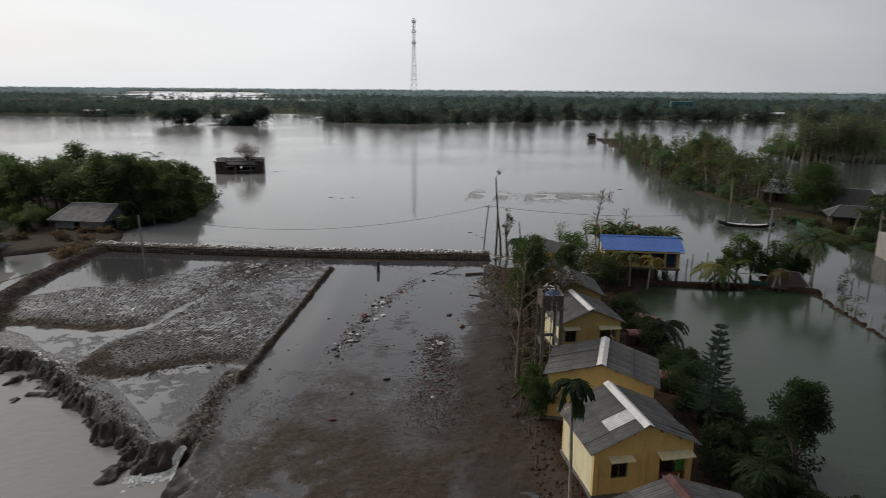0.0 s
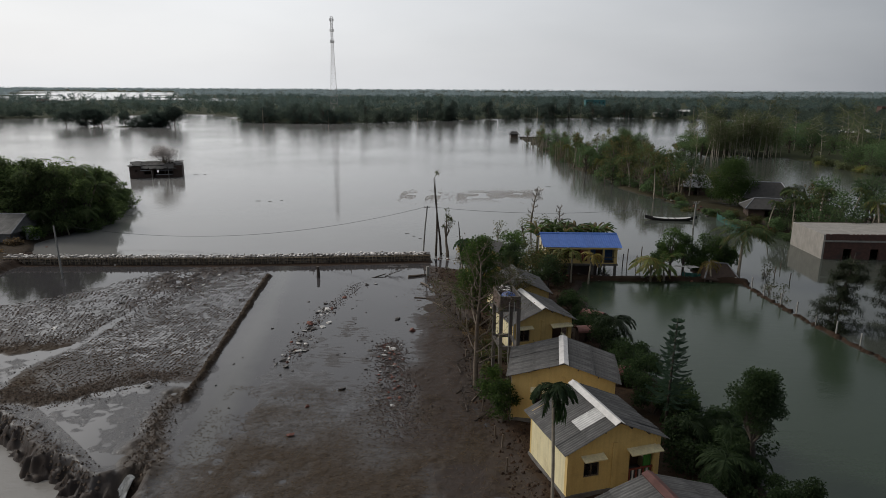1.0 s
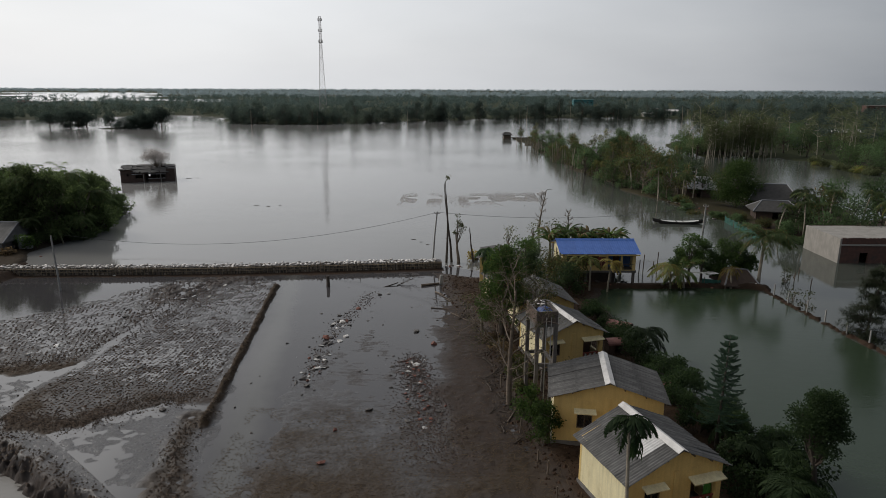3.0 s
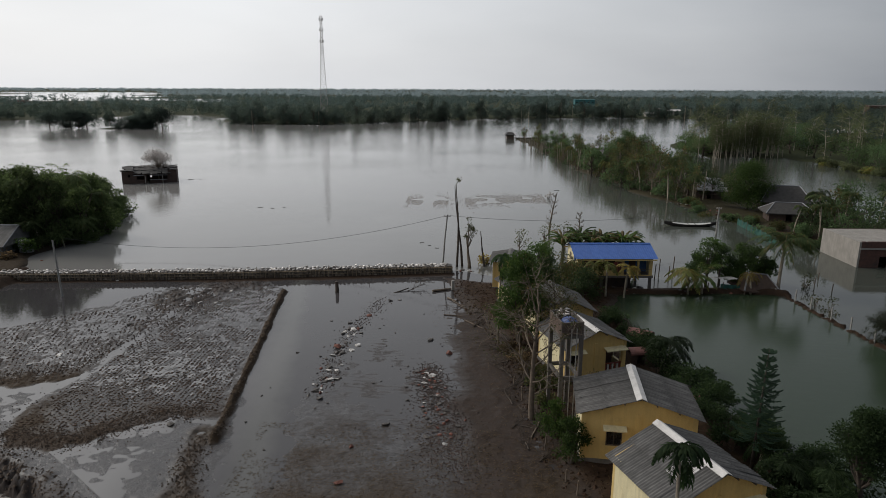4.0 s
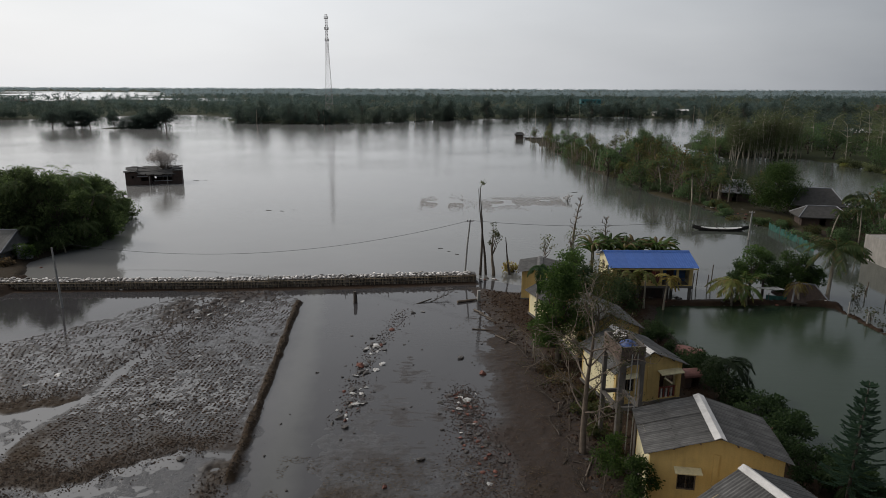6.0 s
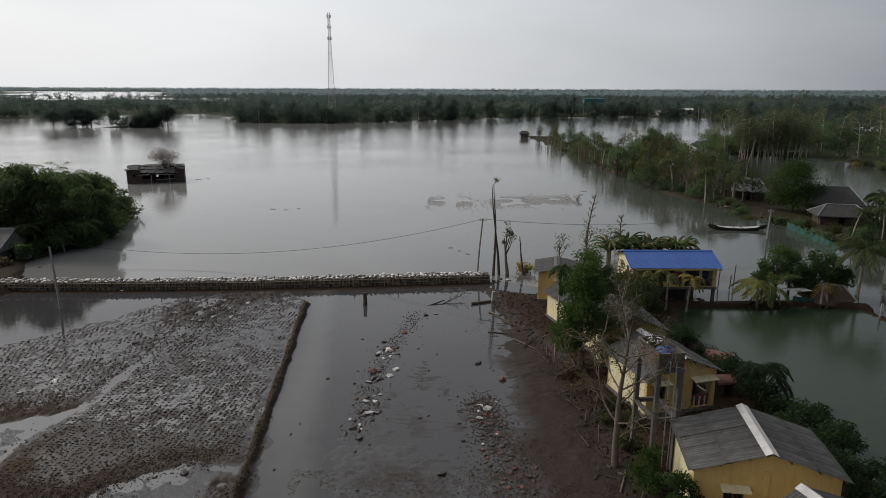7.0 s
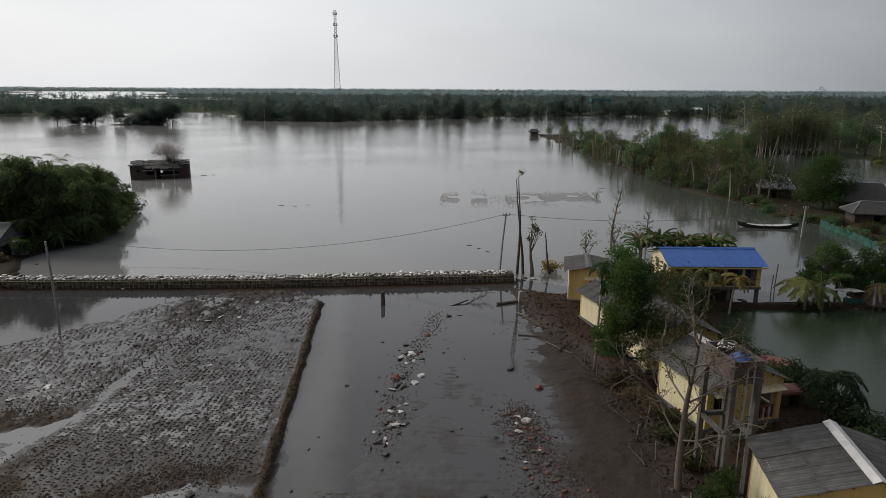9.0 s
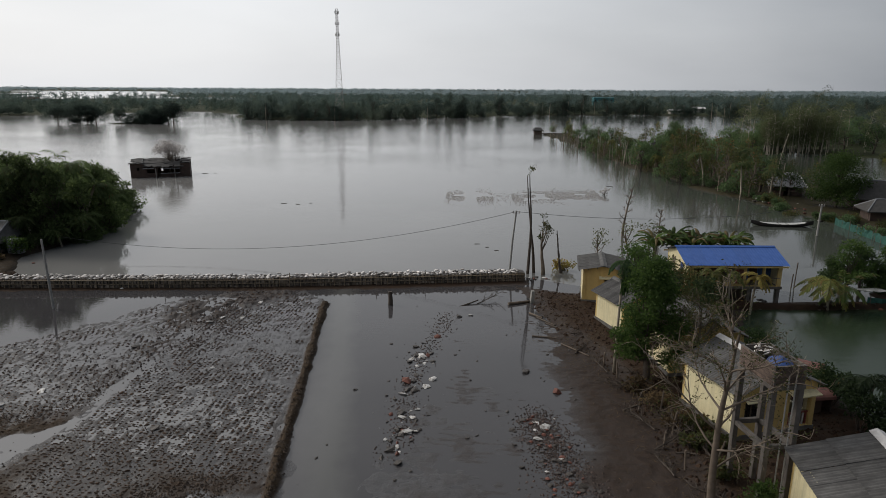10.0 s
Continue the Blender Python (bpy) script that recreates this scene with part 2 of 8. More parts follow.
M_CLAYTILE = surf("red_clay", (0.16, 0.055, 0.035), (0.11, 0.042, 0.028), 3, 16, (0.7, 0.9), 0.3, rnd=0.25)
M_WHITE = surf("white_plastic", (0.58, 0.56, 0.53), (0.42, 0.4, 0.37), 3, 16, (0.5, 0.8), 0.2, rnd=0.3, stain=(0.16, 0.13, 0.1), stain_scale=4, stain_at=(0.5, 0.62))
M_GREENP = surf("green_cloth", (0.06, 0.24, 0.04), (0.05, 0.18, 0.035), 3, 16, (0.7, 0.9), 0.2)
M_TEAL = surf("teal_netting", (0.02, 0.1, 0.075), (0.016, 0.07, 0.056), 2, 14, (0.7, 0.9), 0.2)
M_TUBBRICK = surf("weathered_tub_brick", (0.15, 0.105, 0.082), (0.1, 0.072, 0.058), 2.5, 16, (0.8, 0.95), 0.3, rnd=0.3, stain=(0.06, 0.05, 0.042))
M_PALEPIPE = surf("pale_plastic_pipe", (0.4, 0.38, 0.35), (0.3, 0.285, 0.26), 2, 12, (0.5, 0.7), 0.05)
M_ROOMBLUE = surf("blue_room_paint", (0.06, 0.13, 0.3), (0.045, 0.1, 0.24), 2, 12, (0.7, 0.9), 0.1)
M_TARP = surf("blue_tarpaulin", (0.03, 0.08, 0.27), (0.02, 0.05, 0.17), 3, 12, (0.35, 0.6), 0.3)
M_WOOD = surf("weathered_wood", (0.15, 0.115, 0.085), (0.1, 0.075, 0.055), 3, 25, (0.75, 0.95), 0.3, rnd=0.3)
M_BARK = surf("wet_bark", (0.085, 0.065, 0.048), (0.05, 0.038, 0.03), 3, 14, (0.8, 0.95), 0.5)
M_PALEBARK = surf("pale_bark", (0.34, 0.29, 0.22), (0.24, 0.2, 0.15), 3, 14, (0.8, 0.95), 0.4)
M_TWIG = surf("bare_grey_twigs", (0.21, 0.165, 0.12), (0.13, 0.1, 0.075), 3, 14, (0.8, 0.95), 0.3)
M_BRICK = surf("dark_red_brick", (0.12, 0.055, 0.04), (0.08, 0.045, 0.036), 2.5, 16, (0.8, 0.95), 0.3, rnd=0.3, stain=(0.05, 0.04, 0.035))
M_PALEPLASTER = surf("pale_cement_plaster", (0.32, 0.295, 0.26), (0.25, 0.23, 0.205), 1.0, 16, (0.8, 0.95), 0.2, streak=0.4)
M_BRICKWALL = surf("wet_brick_wall", (0.085, 0.052, 0.04), (0.06, 0.042, 0.035), 1.2, 12, (0.8, 0.95), 0.4, stain=(0.04, 0.035, 0.03))
M_THATCH = surf("grey_thatch", (0.06, 0.056, 0.052), (0.042, 0.039, 0.036), 2.0, 14, (0.85, 0.95), 0.5)
M_TIN = surf("grey_tin_sheet", (0.3, 0.3, 0.31), (0.22, 0.22, 0.23), 1.4, 16, (0.4, 0.6), 0.1, metal=0.3, rnd=0.2)
M_SACK = surf("pale_woven_sack", (0.7, 0.66, 0.62), (0.46, 0.41, 0.37), 2.5, 20, (0.7, 0.9), 0.4, rnd=0.5, stain=(0.2, 0.15, 0.11), stain_scale=2.5, stain_at=(0.52, 0.72))
M_SACK2 = surf("mud_stained_sack", (0.3, 0.25, 0.2), (0.17, 0.135, 0.1), 2.5, 16, (0.7, 0.9), 0.4, island=0.4, stain=(0.05, 0.038, 0.028), stain_scale=2.0, stain_at=(0.4, 0.6))
M_MUD = surf("dark_wet_mud", (0.05, 0.038, 0.028), (0.032, 0.024, 0.018), 2, 14, (0.35, 0.7), 0.6, dist=0.05)
M_BAMBOO = surf("split_bamboo", (0.26, 0.2, 0.13), (0.15, 0.115, 0.075), 3, 18, (0.7, 0.9), 0.3, rnd=0.35)
M_STEEL = surf("painted_steel", (0.42, 0.36, 0.35), (0.36, 0.31, 0.3), 2, 10, (0.5, 0.7), 0.0)
M_WIRE = surf("black_cable", (0.02, 0.02, 0.02), (0.03, 0.03, 0.03), 2, 10, (0.5, 0.7), 0.0)
M_FOAM = surf("white_foam", (0.72, 0.72, 0.7), (0.42, 0.41, 0.38), 1.6, 8, (0.6, 0.9), 0.8, dist=0.12, stain=(0.2, 0.19, 0.17), stain_scale=1.2, stain_at=(0.5, 0.66))
M_BOATHULL = surf("tarred_boat_wood", (0.025, 0.022, 0.02), (0.04, 0.034, 0.03), 3, 14, (0.5, 0.7), 0.2)
M_BOATDECK = surf("pale_boat_deck", (0.5, 0.5, 0.47), (0.38, 0.38, 0.35), 3, 14, (0.7, 0.9), 0.2)
L_MANGO = leaf_mat("mango_leaf", (0.0279, 0.0525, 0.0139), (0.0656, 0.1, 0.0279))
L_OLIVE = leaf_mat("olive_leaf", (0.0516, 0.063, 0.023), (0.1033, 0.1091, 0.0436), (0.13, 0.09, 0.04), 0.15)
L_DARK = leaf_mat("dark_leaf", (0.0203, 0.0362, 0.0145), (0.0449, 0.0682, 0.0261))
L_PALM = leaf_mat("palm_leaflet", (0.042, 0.066, 0.024), (0.085, 0.11, 0.04), (0.14, 0.11, 0.045), 0.12, 0.65)
L_WEST = leaf_mat("west_wood_leaf", (0.0501, 0.0737, 0.0287), (0.1002, 0.1309, 0.0518))
L_DARKPALM = leaf_mat("dark_palm_leaflet", (0.0587, 0.0882, 0.0352), (0.1174, 0.1518, 0.0587), (0.1, 0.08, 0.035), 0.06, 0.75)
M_BANSTEM = surf("banana_stem", (0.13, 0.12, 0.06), (0.09, 0.075, 0.04), 3, 14, (0.6, 0.8), 0.2)
L_PALMDRY = leaf_mat("yellowed_palm_leaflet", (0.16, 0.14, 0.035), (0.3, 0.24, 0.07), (0.2, 0.13, 0.05), 0.3, 0.5)
L_BANANA = leaf_mat("banana_leaf", (0.05, 0.085, 0.02), (0.1, 0.14, 0.04), (0.16, 0.12, 0.055), 0.2, 0.4)
L_PINE = leaf_mat("araucaria_needles", (0.02, 0.048, 0.026), (0.04, 0.075, 0.038))
L_CASU = leaf_mat("casuarina_needles", (0.024, 0.032, 0.0176), (0.044, 0.052, 0.0288))
# far shore green with a little distance haze in its colour
L_FAR = leaf_mat("far_canopy", (0.047, 0.0665, 0.0547), (0.0759, 0.1, 0.0788))
L_DRY = leaf_mat("withered_leaf", (0.06, 0.043, 0.026), (0.14, 0.1, 0.056))
L_REED = leaf_mat("drowned_reed", (0.3, 0.2775, 0.264), (0.45, 0.414, 0.39))
# distance haze painted into the colour, palest on the horizon, less in the middle
L_HAZE = leaf_mat("haze_tinted_canopy", (0.22, 0.27, 0.285), (0.26, 0.31, 0.315))
L_MIDHAZE = leaf_mat("mid_haze_canopy", (0.0562, 0.081, 0.0745), (0.0864, 0.1125, 0.1002))
# slight blue haze mixed into these two far shore greens as well
L_FAR2 = leaf_mat("far_dark_canopy", (0.0353, 0.0508, 0.0426), (0.0607, 0.0787, 0.064))
L_FAR3 = leaf_mat("far_olive_canopy", (0.0499, 0.0642, 0.0488), (0.0754, 0.0927, 0.0676))
L_GROVE = leaf_mat("grove_leaf", (0.0779, 0.0924, 0.0442), (0.1325, 0.1446, 0.0725))
M_GROVEBARK = surf("pale_grove_bark", (0.42, 0.37, 0.29), (0.3, 0.26, 0.2), 3, 14, (0.8, 0.95), 0.3)
L_STUBBLE = leaf_mat("rice_stubble", (0.0683, 0.0484, 0.0359), (0.151, 0.1095, 0.0791))
M_CHIP = surf("brick_chip_and_clod", (0.098, 0.067, 0.055), (0.058, 0.044, 0.037), 2, 14, (0.6, 0.85), 0.3, island=0.5, spec=0.3)
M_PINK = surf("dull_red_roof", (0.19, 0.08, 0.065), (0.14, 0.06, 0.05), 2, 14, (0.7, 0.9), 0.2)
M_BROWNTHATCH = surf("brown_thatch", (0.09, 0.058, 0.042), (0.06, 0.04, 0.03), 3, 16, (0.85, 0.95), 0.5)
M_TEALWALL = surf("teal_painted_wall", (0.05, 0.19, 0.2), (0.04, 0.15, 0.16), 1, 8, (0.7, 0.9), 0.1)
M_RIM = surf("brown_rim_clod", (0.1, 0.073, 0.053), (0.066, 0.049, 0.037), 2, 14, (0.75, 0.95), 0.3, island=0.5, spec=0.2)
M_VERGE = surf("brown_clod", (0.045, 0.026, 0.016), (0.028, 0.017, 0.011), 2, 14, (0.8, 0.95), 0.3, island=0.5, spec=0.15)
L_SPIT = leaf_mat("spit_leaf", (0.0578, 0.0952, 0.0409), (0.1073, 0.1556, 0.0709))
L_SPITDARK = leaf_mat("spit_dark_leaf", (0.0436, 0.0716, 0.0312), (0.0872, 0.1212, 0.0514))
L_YELLOWGREEN = leaf_mat("yellow_green_leaflet", (0.1, 0.12, 0.035), (0.2, 0.2, 0.06), (0.2, 0.13, 0.05), 0.15, 0.5)
L_ARECA = leaf_mat("areca_leaflet", (0.02, 0.042, 0.016), (0.05, 0.08, 0.03))

# ---- mesh tools ----
class Mesh:
    """Collects faces and turns them into one mesh."""

    def __init__(self):
        self.v, self.f = [], []

    def add(self, verts, faces):
        k = len(self.v)
        self.v.extend(tuple(p) for p in verts)
        self.f.extend(tuple(i + k for i in f) for f in faces)

    def box(self, c, s, m=None, taper=1.0):
        """A box with centre c and sizes s; its top is taper times as wide."""
        x, y, z = (a / 2 for a in s)
        pts = [Vector((sx * x * k, sy * y * k, sz)) + Vector(c) for sz, k in ((-z, 1), (z, taper)) for sx, sy in ((-1, -1), (1, -1), (1, 1), (-1, 1))]
        if m:
            pts = [m @ p for p in pts]
        self.add(pts, [(3, 2, 1, 0), (4, 5, 6, 7), (0, 1, 5, 4), (1, 2, 6, 5), (2, 3, 7, 6), (3, 0, 4, 7)])

    def tube(self, pts, radii, n=6, caps=True):
        pts = [Vector(p) for p in pts]
        ring = []
        for i, p in enumerate(pts):
            d = (pts[min(i + 1, len(pts) - 1)] - pts[max(i - 1, 0)]).normalized()
            a = d.orthogonal().normalized() if abs(d.z) < 0.99 else Vector((1, 0, 0))
            if abs(d.z) < 0.99:
                a = Vector((-d.y, d.x, 0)).normalized()
            b = d.cross(a)
            r = radii[i] if isinstance(radii, (list, tuple)) else radii
            ring.append([p + (a * math.cos(2 * math.pi * k / n) + b * math.sin(2 * math.pi * k / n)) * r for k in range(n)])
        vs = [p for r in ring for p in r]
        fs = [(i * n + k, i * n + (k + 1) % n, (i + 1) * n + (k + 1) % n, (i + 1) * n + k) for i in range(len(pts) - 1) for k in range(n)]
        if caps:
            fs += [tuple(range(n))[::-1], tuple((len(pts) - 1) * n + k for k in range(n))]
        self.add(vs, fs)

    def leaf(self, p, d, side, length, width, fold=0.15):
        """One leaf: four corners, folded along its rib."""
        up = d.cross(side)
        a, t = p, p + d * length
        q = p + d * length * 0.5 + up * fold * width
        self.add([a, q + side * width * 0.5, t, q - side * width * 0.5], [(0, 1, 2), (0, 2, 3)])

    def data(self, name, mat, smooth=False):
        me = bpy.data.meshes.new(name)
        me.from_pydata(self.v, [], self.f)
        me.materials.append(mat)
        if smooth:
            me.shade_smooth()
        me.update()
        return me


def part(name, mesh, mat=None, parent=None, label="", smooth=False, m=None):
    """One mesh object under a thing or a part. mesh: a Mesh, or mesh data to share."""
    data = mesh if isinstance(mesh, bpy.types.Mesh) else mesh.data(name, mat, smooth)
    ob = new(name, data)
    if parent:
        ob.parent = parent
    if m is not None:
        ob.matrix_basis = m
    if label:
        tagged(ob, label)
    return ob


def thing(name, label, category, m=None, group="", kind=""):
    ob = new(name)
    ob.empty_display_size = 0.2
    if m is not None:
        ob.matrix_basis = m
    return tagged(ob, label, category, group, kind)


def single(name, mesh, mat, label, category, m=None, group="", kind="", smooth=False):
    """A thing that is one mesh."""
    ob = part(name, mesh, mat, None, "", smooth, m)
    return tagged(ob, label, category, group, kind)


def wall_panel(mesh, length, height, thick, holes=(), m=None):
    """An upright wall along x from 0, its front face at y = 0, with openings (u0, u1, v0, v1) right through it."""
    us = sorted({0, length, *(a for h in holes for a in h[:2])})
    vs = sorted({0, height, *(a for h in holes for a in h[2:])})
    nu, nv = len(us), len(vs)
    pts = [Vector((u, y, v)) for y in (0, thick) for v in vs for u in us]
    full = {(i, j) for i in range(nu - 1) for j in range(nv - 1)
            if not any(a < (us[i] + us[i + 1]) / 2 < b and c < (vs[j] + vs[j + 1]) / 2 < d for a, b, c, d in holes)}

    def at(i, j, back):
        return back * nu * nv + j * nu + i

    faces = []
    for i, j in full:
        q = ((i, j), (i + 1, j), (i + 1, j + 1), (i, j + 1))
        faces.append(tuple(at(*c, 0) for c in q))
        faces.append(tuple(at(*c, 1) for c in q[::-1]))
        for k, (di, dj) in enumerate(((0, -1), (1, 0), (0, 1), (-1, 0))):
            if (i + di, j + dj) not in full:
                a, b = q[k], q[(k + 1) % 4]
                faces.append((at(*b, 0), at(*a, 0), at(*a, 1), at(*b, 1)))
    used = sorted({v for f in faces for v in f})
    new_i = {v: k for k, v in enumerate(used)}
    mesh.add([m @ pts[v] if m else pts[v] for v in used], [tuple(new_i[v] for v in f) for f in faces])


from mathutils.geometry import tessellate_polygon


def ramp(a, b, t):
    t = np.clip((t - a) / (b - a), 0, 1)
    return t * t * (3 - 2 * t)


def poly_distance(px, py, poly, closed=True):
    """Distance to a polygon's edge, less than zero inside; to a line when not closed."""
    d = np.full(px.shape, 1e9)
    inside = np.zeros(px.shape, bool)
    n = len(poly)
    for i in range(n if closed else n - 1):
        (ax, ay), (bx, by) = poly[i], poly[(i + 1) % n]
        ex, ey = bx - ax, by - ay
        t = np.clip(((px - ax) * ex + (py - ay) * ey) / (ex * ex + ey * ey), 0, 1)
        d = np.minimum(d, np.hypot(px - ax - t * ex, py - ay - t * ey))
        if closed and ey != 0:
            inside ^= ((ay > py) != (by > py)) & (px < ex * (py - ay) / ey + ax)
    return np.where(inside, -d, d)


def lattice(px, py, size, seed):
    """Smooth value noise in 0..1."""
    gx, gy = px / size, py / size
    ix, iy = np.floor(gx).astype(np.int64), np.floor(gy).astype(np.int64)
    fx, fy = gx - ix, gy - iy
    fx, fy = fx * fx * (3 - 2 * fx), fy * fy * (3 - 2 * fy)

    def h(a, b):
        k = (a * 374761393 + b * 668265263 + seed * 1442695041) & 0xFFFFFFFF
        k = ((k ^ (k >> 13)) * 1274126177) & 0xFFFFFFFF
        return ((k ^ (k >> 16)) & 0xFFFF) / 65535.0

    return (h(ix, iy) * (1 - fx) + h(ix + 1, iy) * fx) * (1 - fy) + (h(ix, iy + 1) * (1 - fx) + h(ix + 1, iy + 1) * fx) * fy

# ---- the lie of the land ----
FIELD = [(-68, 58), (-58, 51), (-52, 48), (-47, 46.1), (-43.6, 45.6), (-39.8, 43.7), (-35, 40.8), (-31.5, 38.7), (-28, 36.3), (-25.6, 34.5), (-24.4, 34.9), (-23, 35.8),
         (-21.8, 33.6), (-21, 30), (-18, 20), (-14, 5), (-8, -80), (12, -80), (12, 30), (9.5, 60), (9, 78), (-6, 82), (-8.5, 86), (-63, 81), (-66, 70)]
VERGE = [(-10.5, 82), (-9.4, 76.8), (-7.2, 69), (-5.2, 62.4), (-3.9, 50), (-2.6, 41), (-1.3, 35), (0, 20), (2, -80), (17, -80), (14, 37), (14.2, 42.3),
         (11.3, 47), (9.8, 54.8), (8.3, 61), (8.0, 72), (9, 77.5), (4, 80), (-3, 79.5), (-7, 81)]
POND = [(8.0, 73), (8.4, 61), (9.9, 55), (11.4, 47), (14.4, 42.3), (13.8, 37), (15, 20), (18, -40), (69, -42), (37, 25), (31, 47), (28.6, 57.5), (27.7, 62), (27, 67), (26.4, 73.5), (25.6, 75.7),
        (18.7, 76.1), (13, 75.9), (9.5, 75)]
DIKE_N = [(7.5, 77), (13, 76.9), (18, 77.3), (22, 77.6), (27.2, 77)]
DIKE_E = [(27.2, 77), (27.3, 72), (28, 67), (28.7, 62), (29.6, 57.5), (32, 47), (38, 25), (70, -42)]
BUND = [(-28.1, 75.6), (-27.3, 69), (-26.5, 63), (-25.35, 53.5), (-24.7, 48.5), (-24.2, 44.4)]
DYKE_FOOT = [(-61, 78.3), (-50, 78.9), (-36.5, 79.9), (-23.5, 81.6), (-16, 82.6), (-10, 83.6)]
HEAP = [(-25.0, 45), (-25.1, 43), (-24.6, 41), (-23.8, 38.5), (-22.8, 35.6)]
LEVEE = [(-52, 50), (-57.5, 57.5), (-59.8, 66), (-61.8, 76.6), (-61.4, 81.5)]
WESTLAND = [(-62, 79), (-63.2, 84), (-63.6, 91), (-64.6, 99), (-67.5, 111), (-71, 122), (-90, 128), (-130, 122), (-150, 75), (-110, 64), (-78, 66), (-67, 72)]
EASTSPIT = [(16, 298), (18.5, 240), (21, 200), (25, 170), (28, 151), (32.5, 133), (36, 118), (44, 113), (60, 112), (66, 126), (60, 145), (54, 164), (47, 184), (41, 205), (35, 240), (26, 298)]
EASTYARD = [(37, 114), (41, 104), (46, 99), (60, 97), (85, 96), (110, 105), (75, 128), (60, 116)]
GROVE = [(64, 224), (72, 215.5), (84, 220), (96, 222), (97, 206), (98, 192), (100, 177), (140, 166), (220, 150), (900, 290), (900, 480), (300, 470), (190, 455), (120, 340), (72, 270)]
ISLET = [(-238, 357), (-216, 346), (-186, 347), (-173, 352), (-177, 378), (-192, 374), (-200, 356), (-225, 362)]
FARLAND = [(-4600, 380), (-309, 412), (-262, 468), (-234, 520), (-182, 470), (-150, 412), (-143, 396), (-86, 397), (-40, 429), (-2, 465), (50, 490), (102, 497), (152, 487),
           (300, 480), (900, 470), (4600, 470), (4600, 4600), (-4600, 4600)]
FARLAKE = [(-720, 985), (-560, 960), (-470, 985), (-395, 1010), (-430, 1080), (-560, 1190), (-700, 1500), (-1080, 2300), (-1650, 2350), (-1000, 1400)]
PLOT_A = [(-38.6, 44.6), (-37, 43.6), (-33.6, 43.2), (-32.2, 44.0), (-31, 46.3), (-28.6, 47.8), (-25.3, 48.0), (-26.5, 60), (-28.2, 76), (-31, 79.5), (-36.6, 79), (-37.4, 70), (-37.7, 59.2),
          (-38.0, 53.5), (-38.9, 49)]
PLOT_B = [(-66, 55), (-58, 51.5), (-51, 50.8), (-48.5, 51.4), (-46, 51.2), (-43, 51.6), (-40.4, 52.0), (-38.7, 53.4), (-38.2, 56.2), (-37.9, 59.2), (-37.8, 70), (-39.5, 78), (-42, 76), (-46, 69.5), (-51.3, 64), (-57, 58.5), (-64, 57)]
POOL = [(-66, 57.5), (-57, 59), (-51.3, 64.5), (-46, 70), (-42, 76.5), (-41, 81), (-62, 79.5)]
RUBBLE = [(-31.5, 79.5), (-40.5, 78), (-40.5, 70), (-39, 61), (-37.2, 60), (-36.4, 70)]


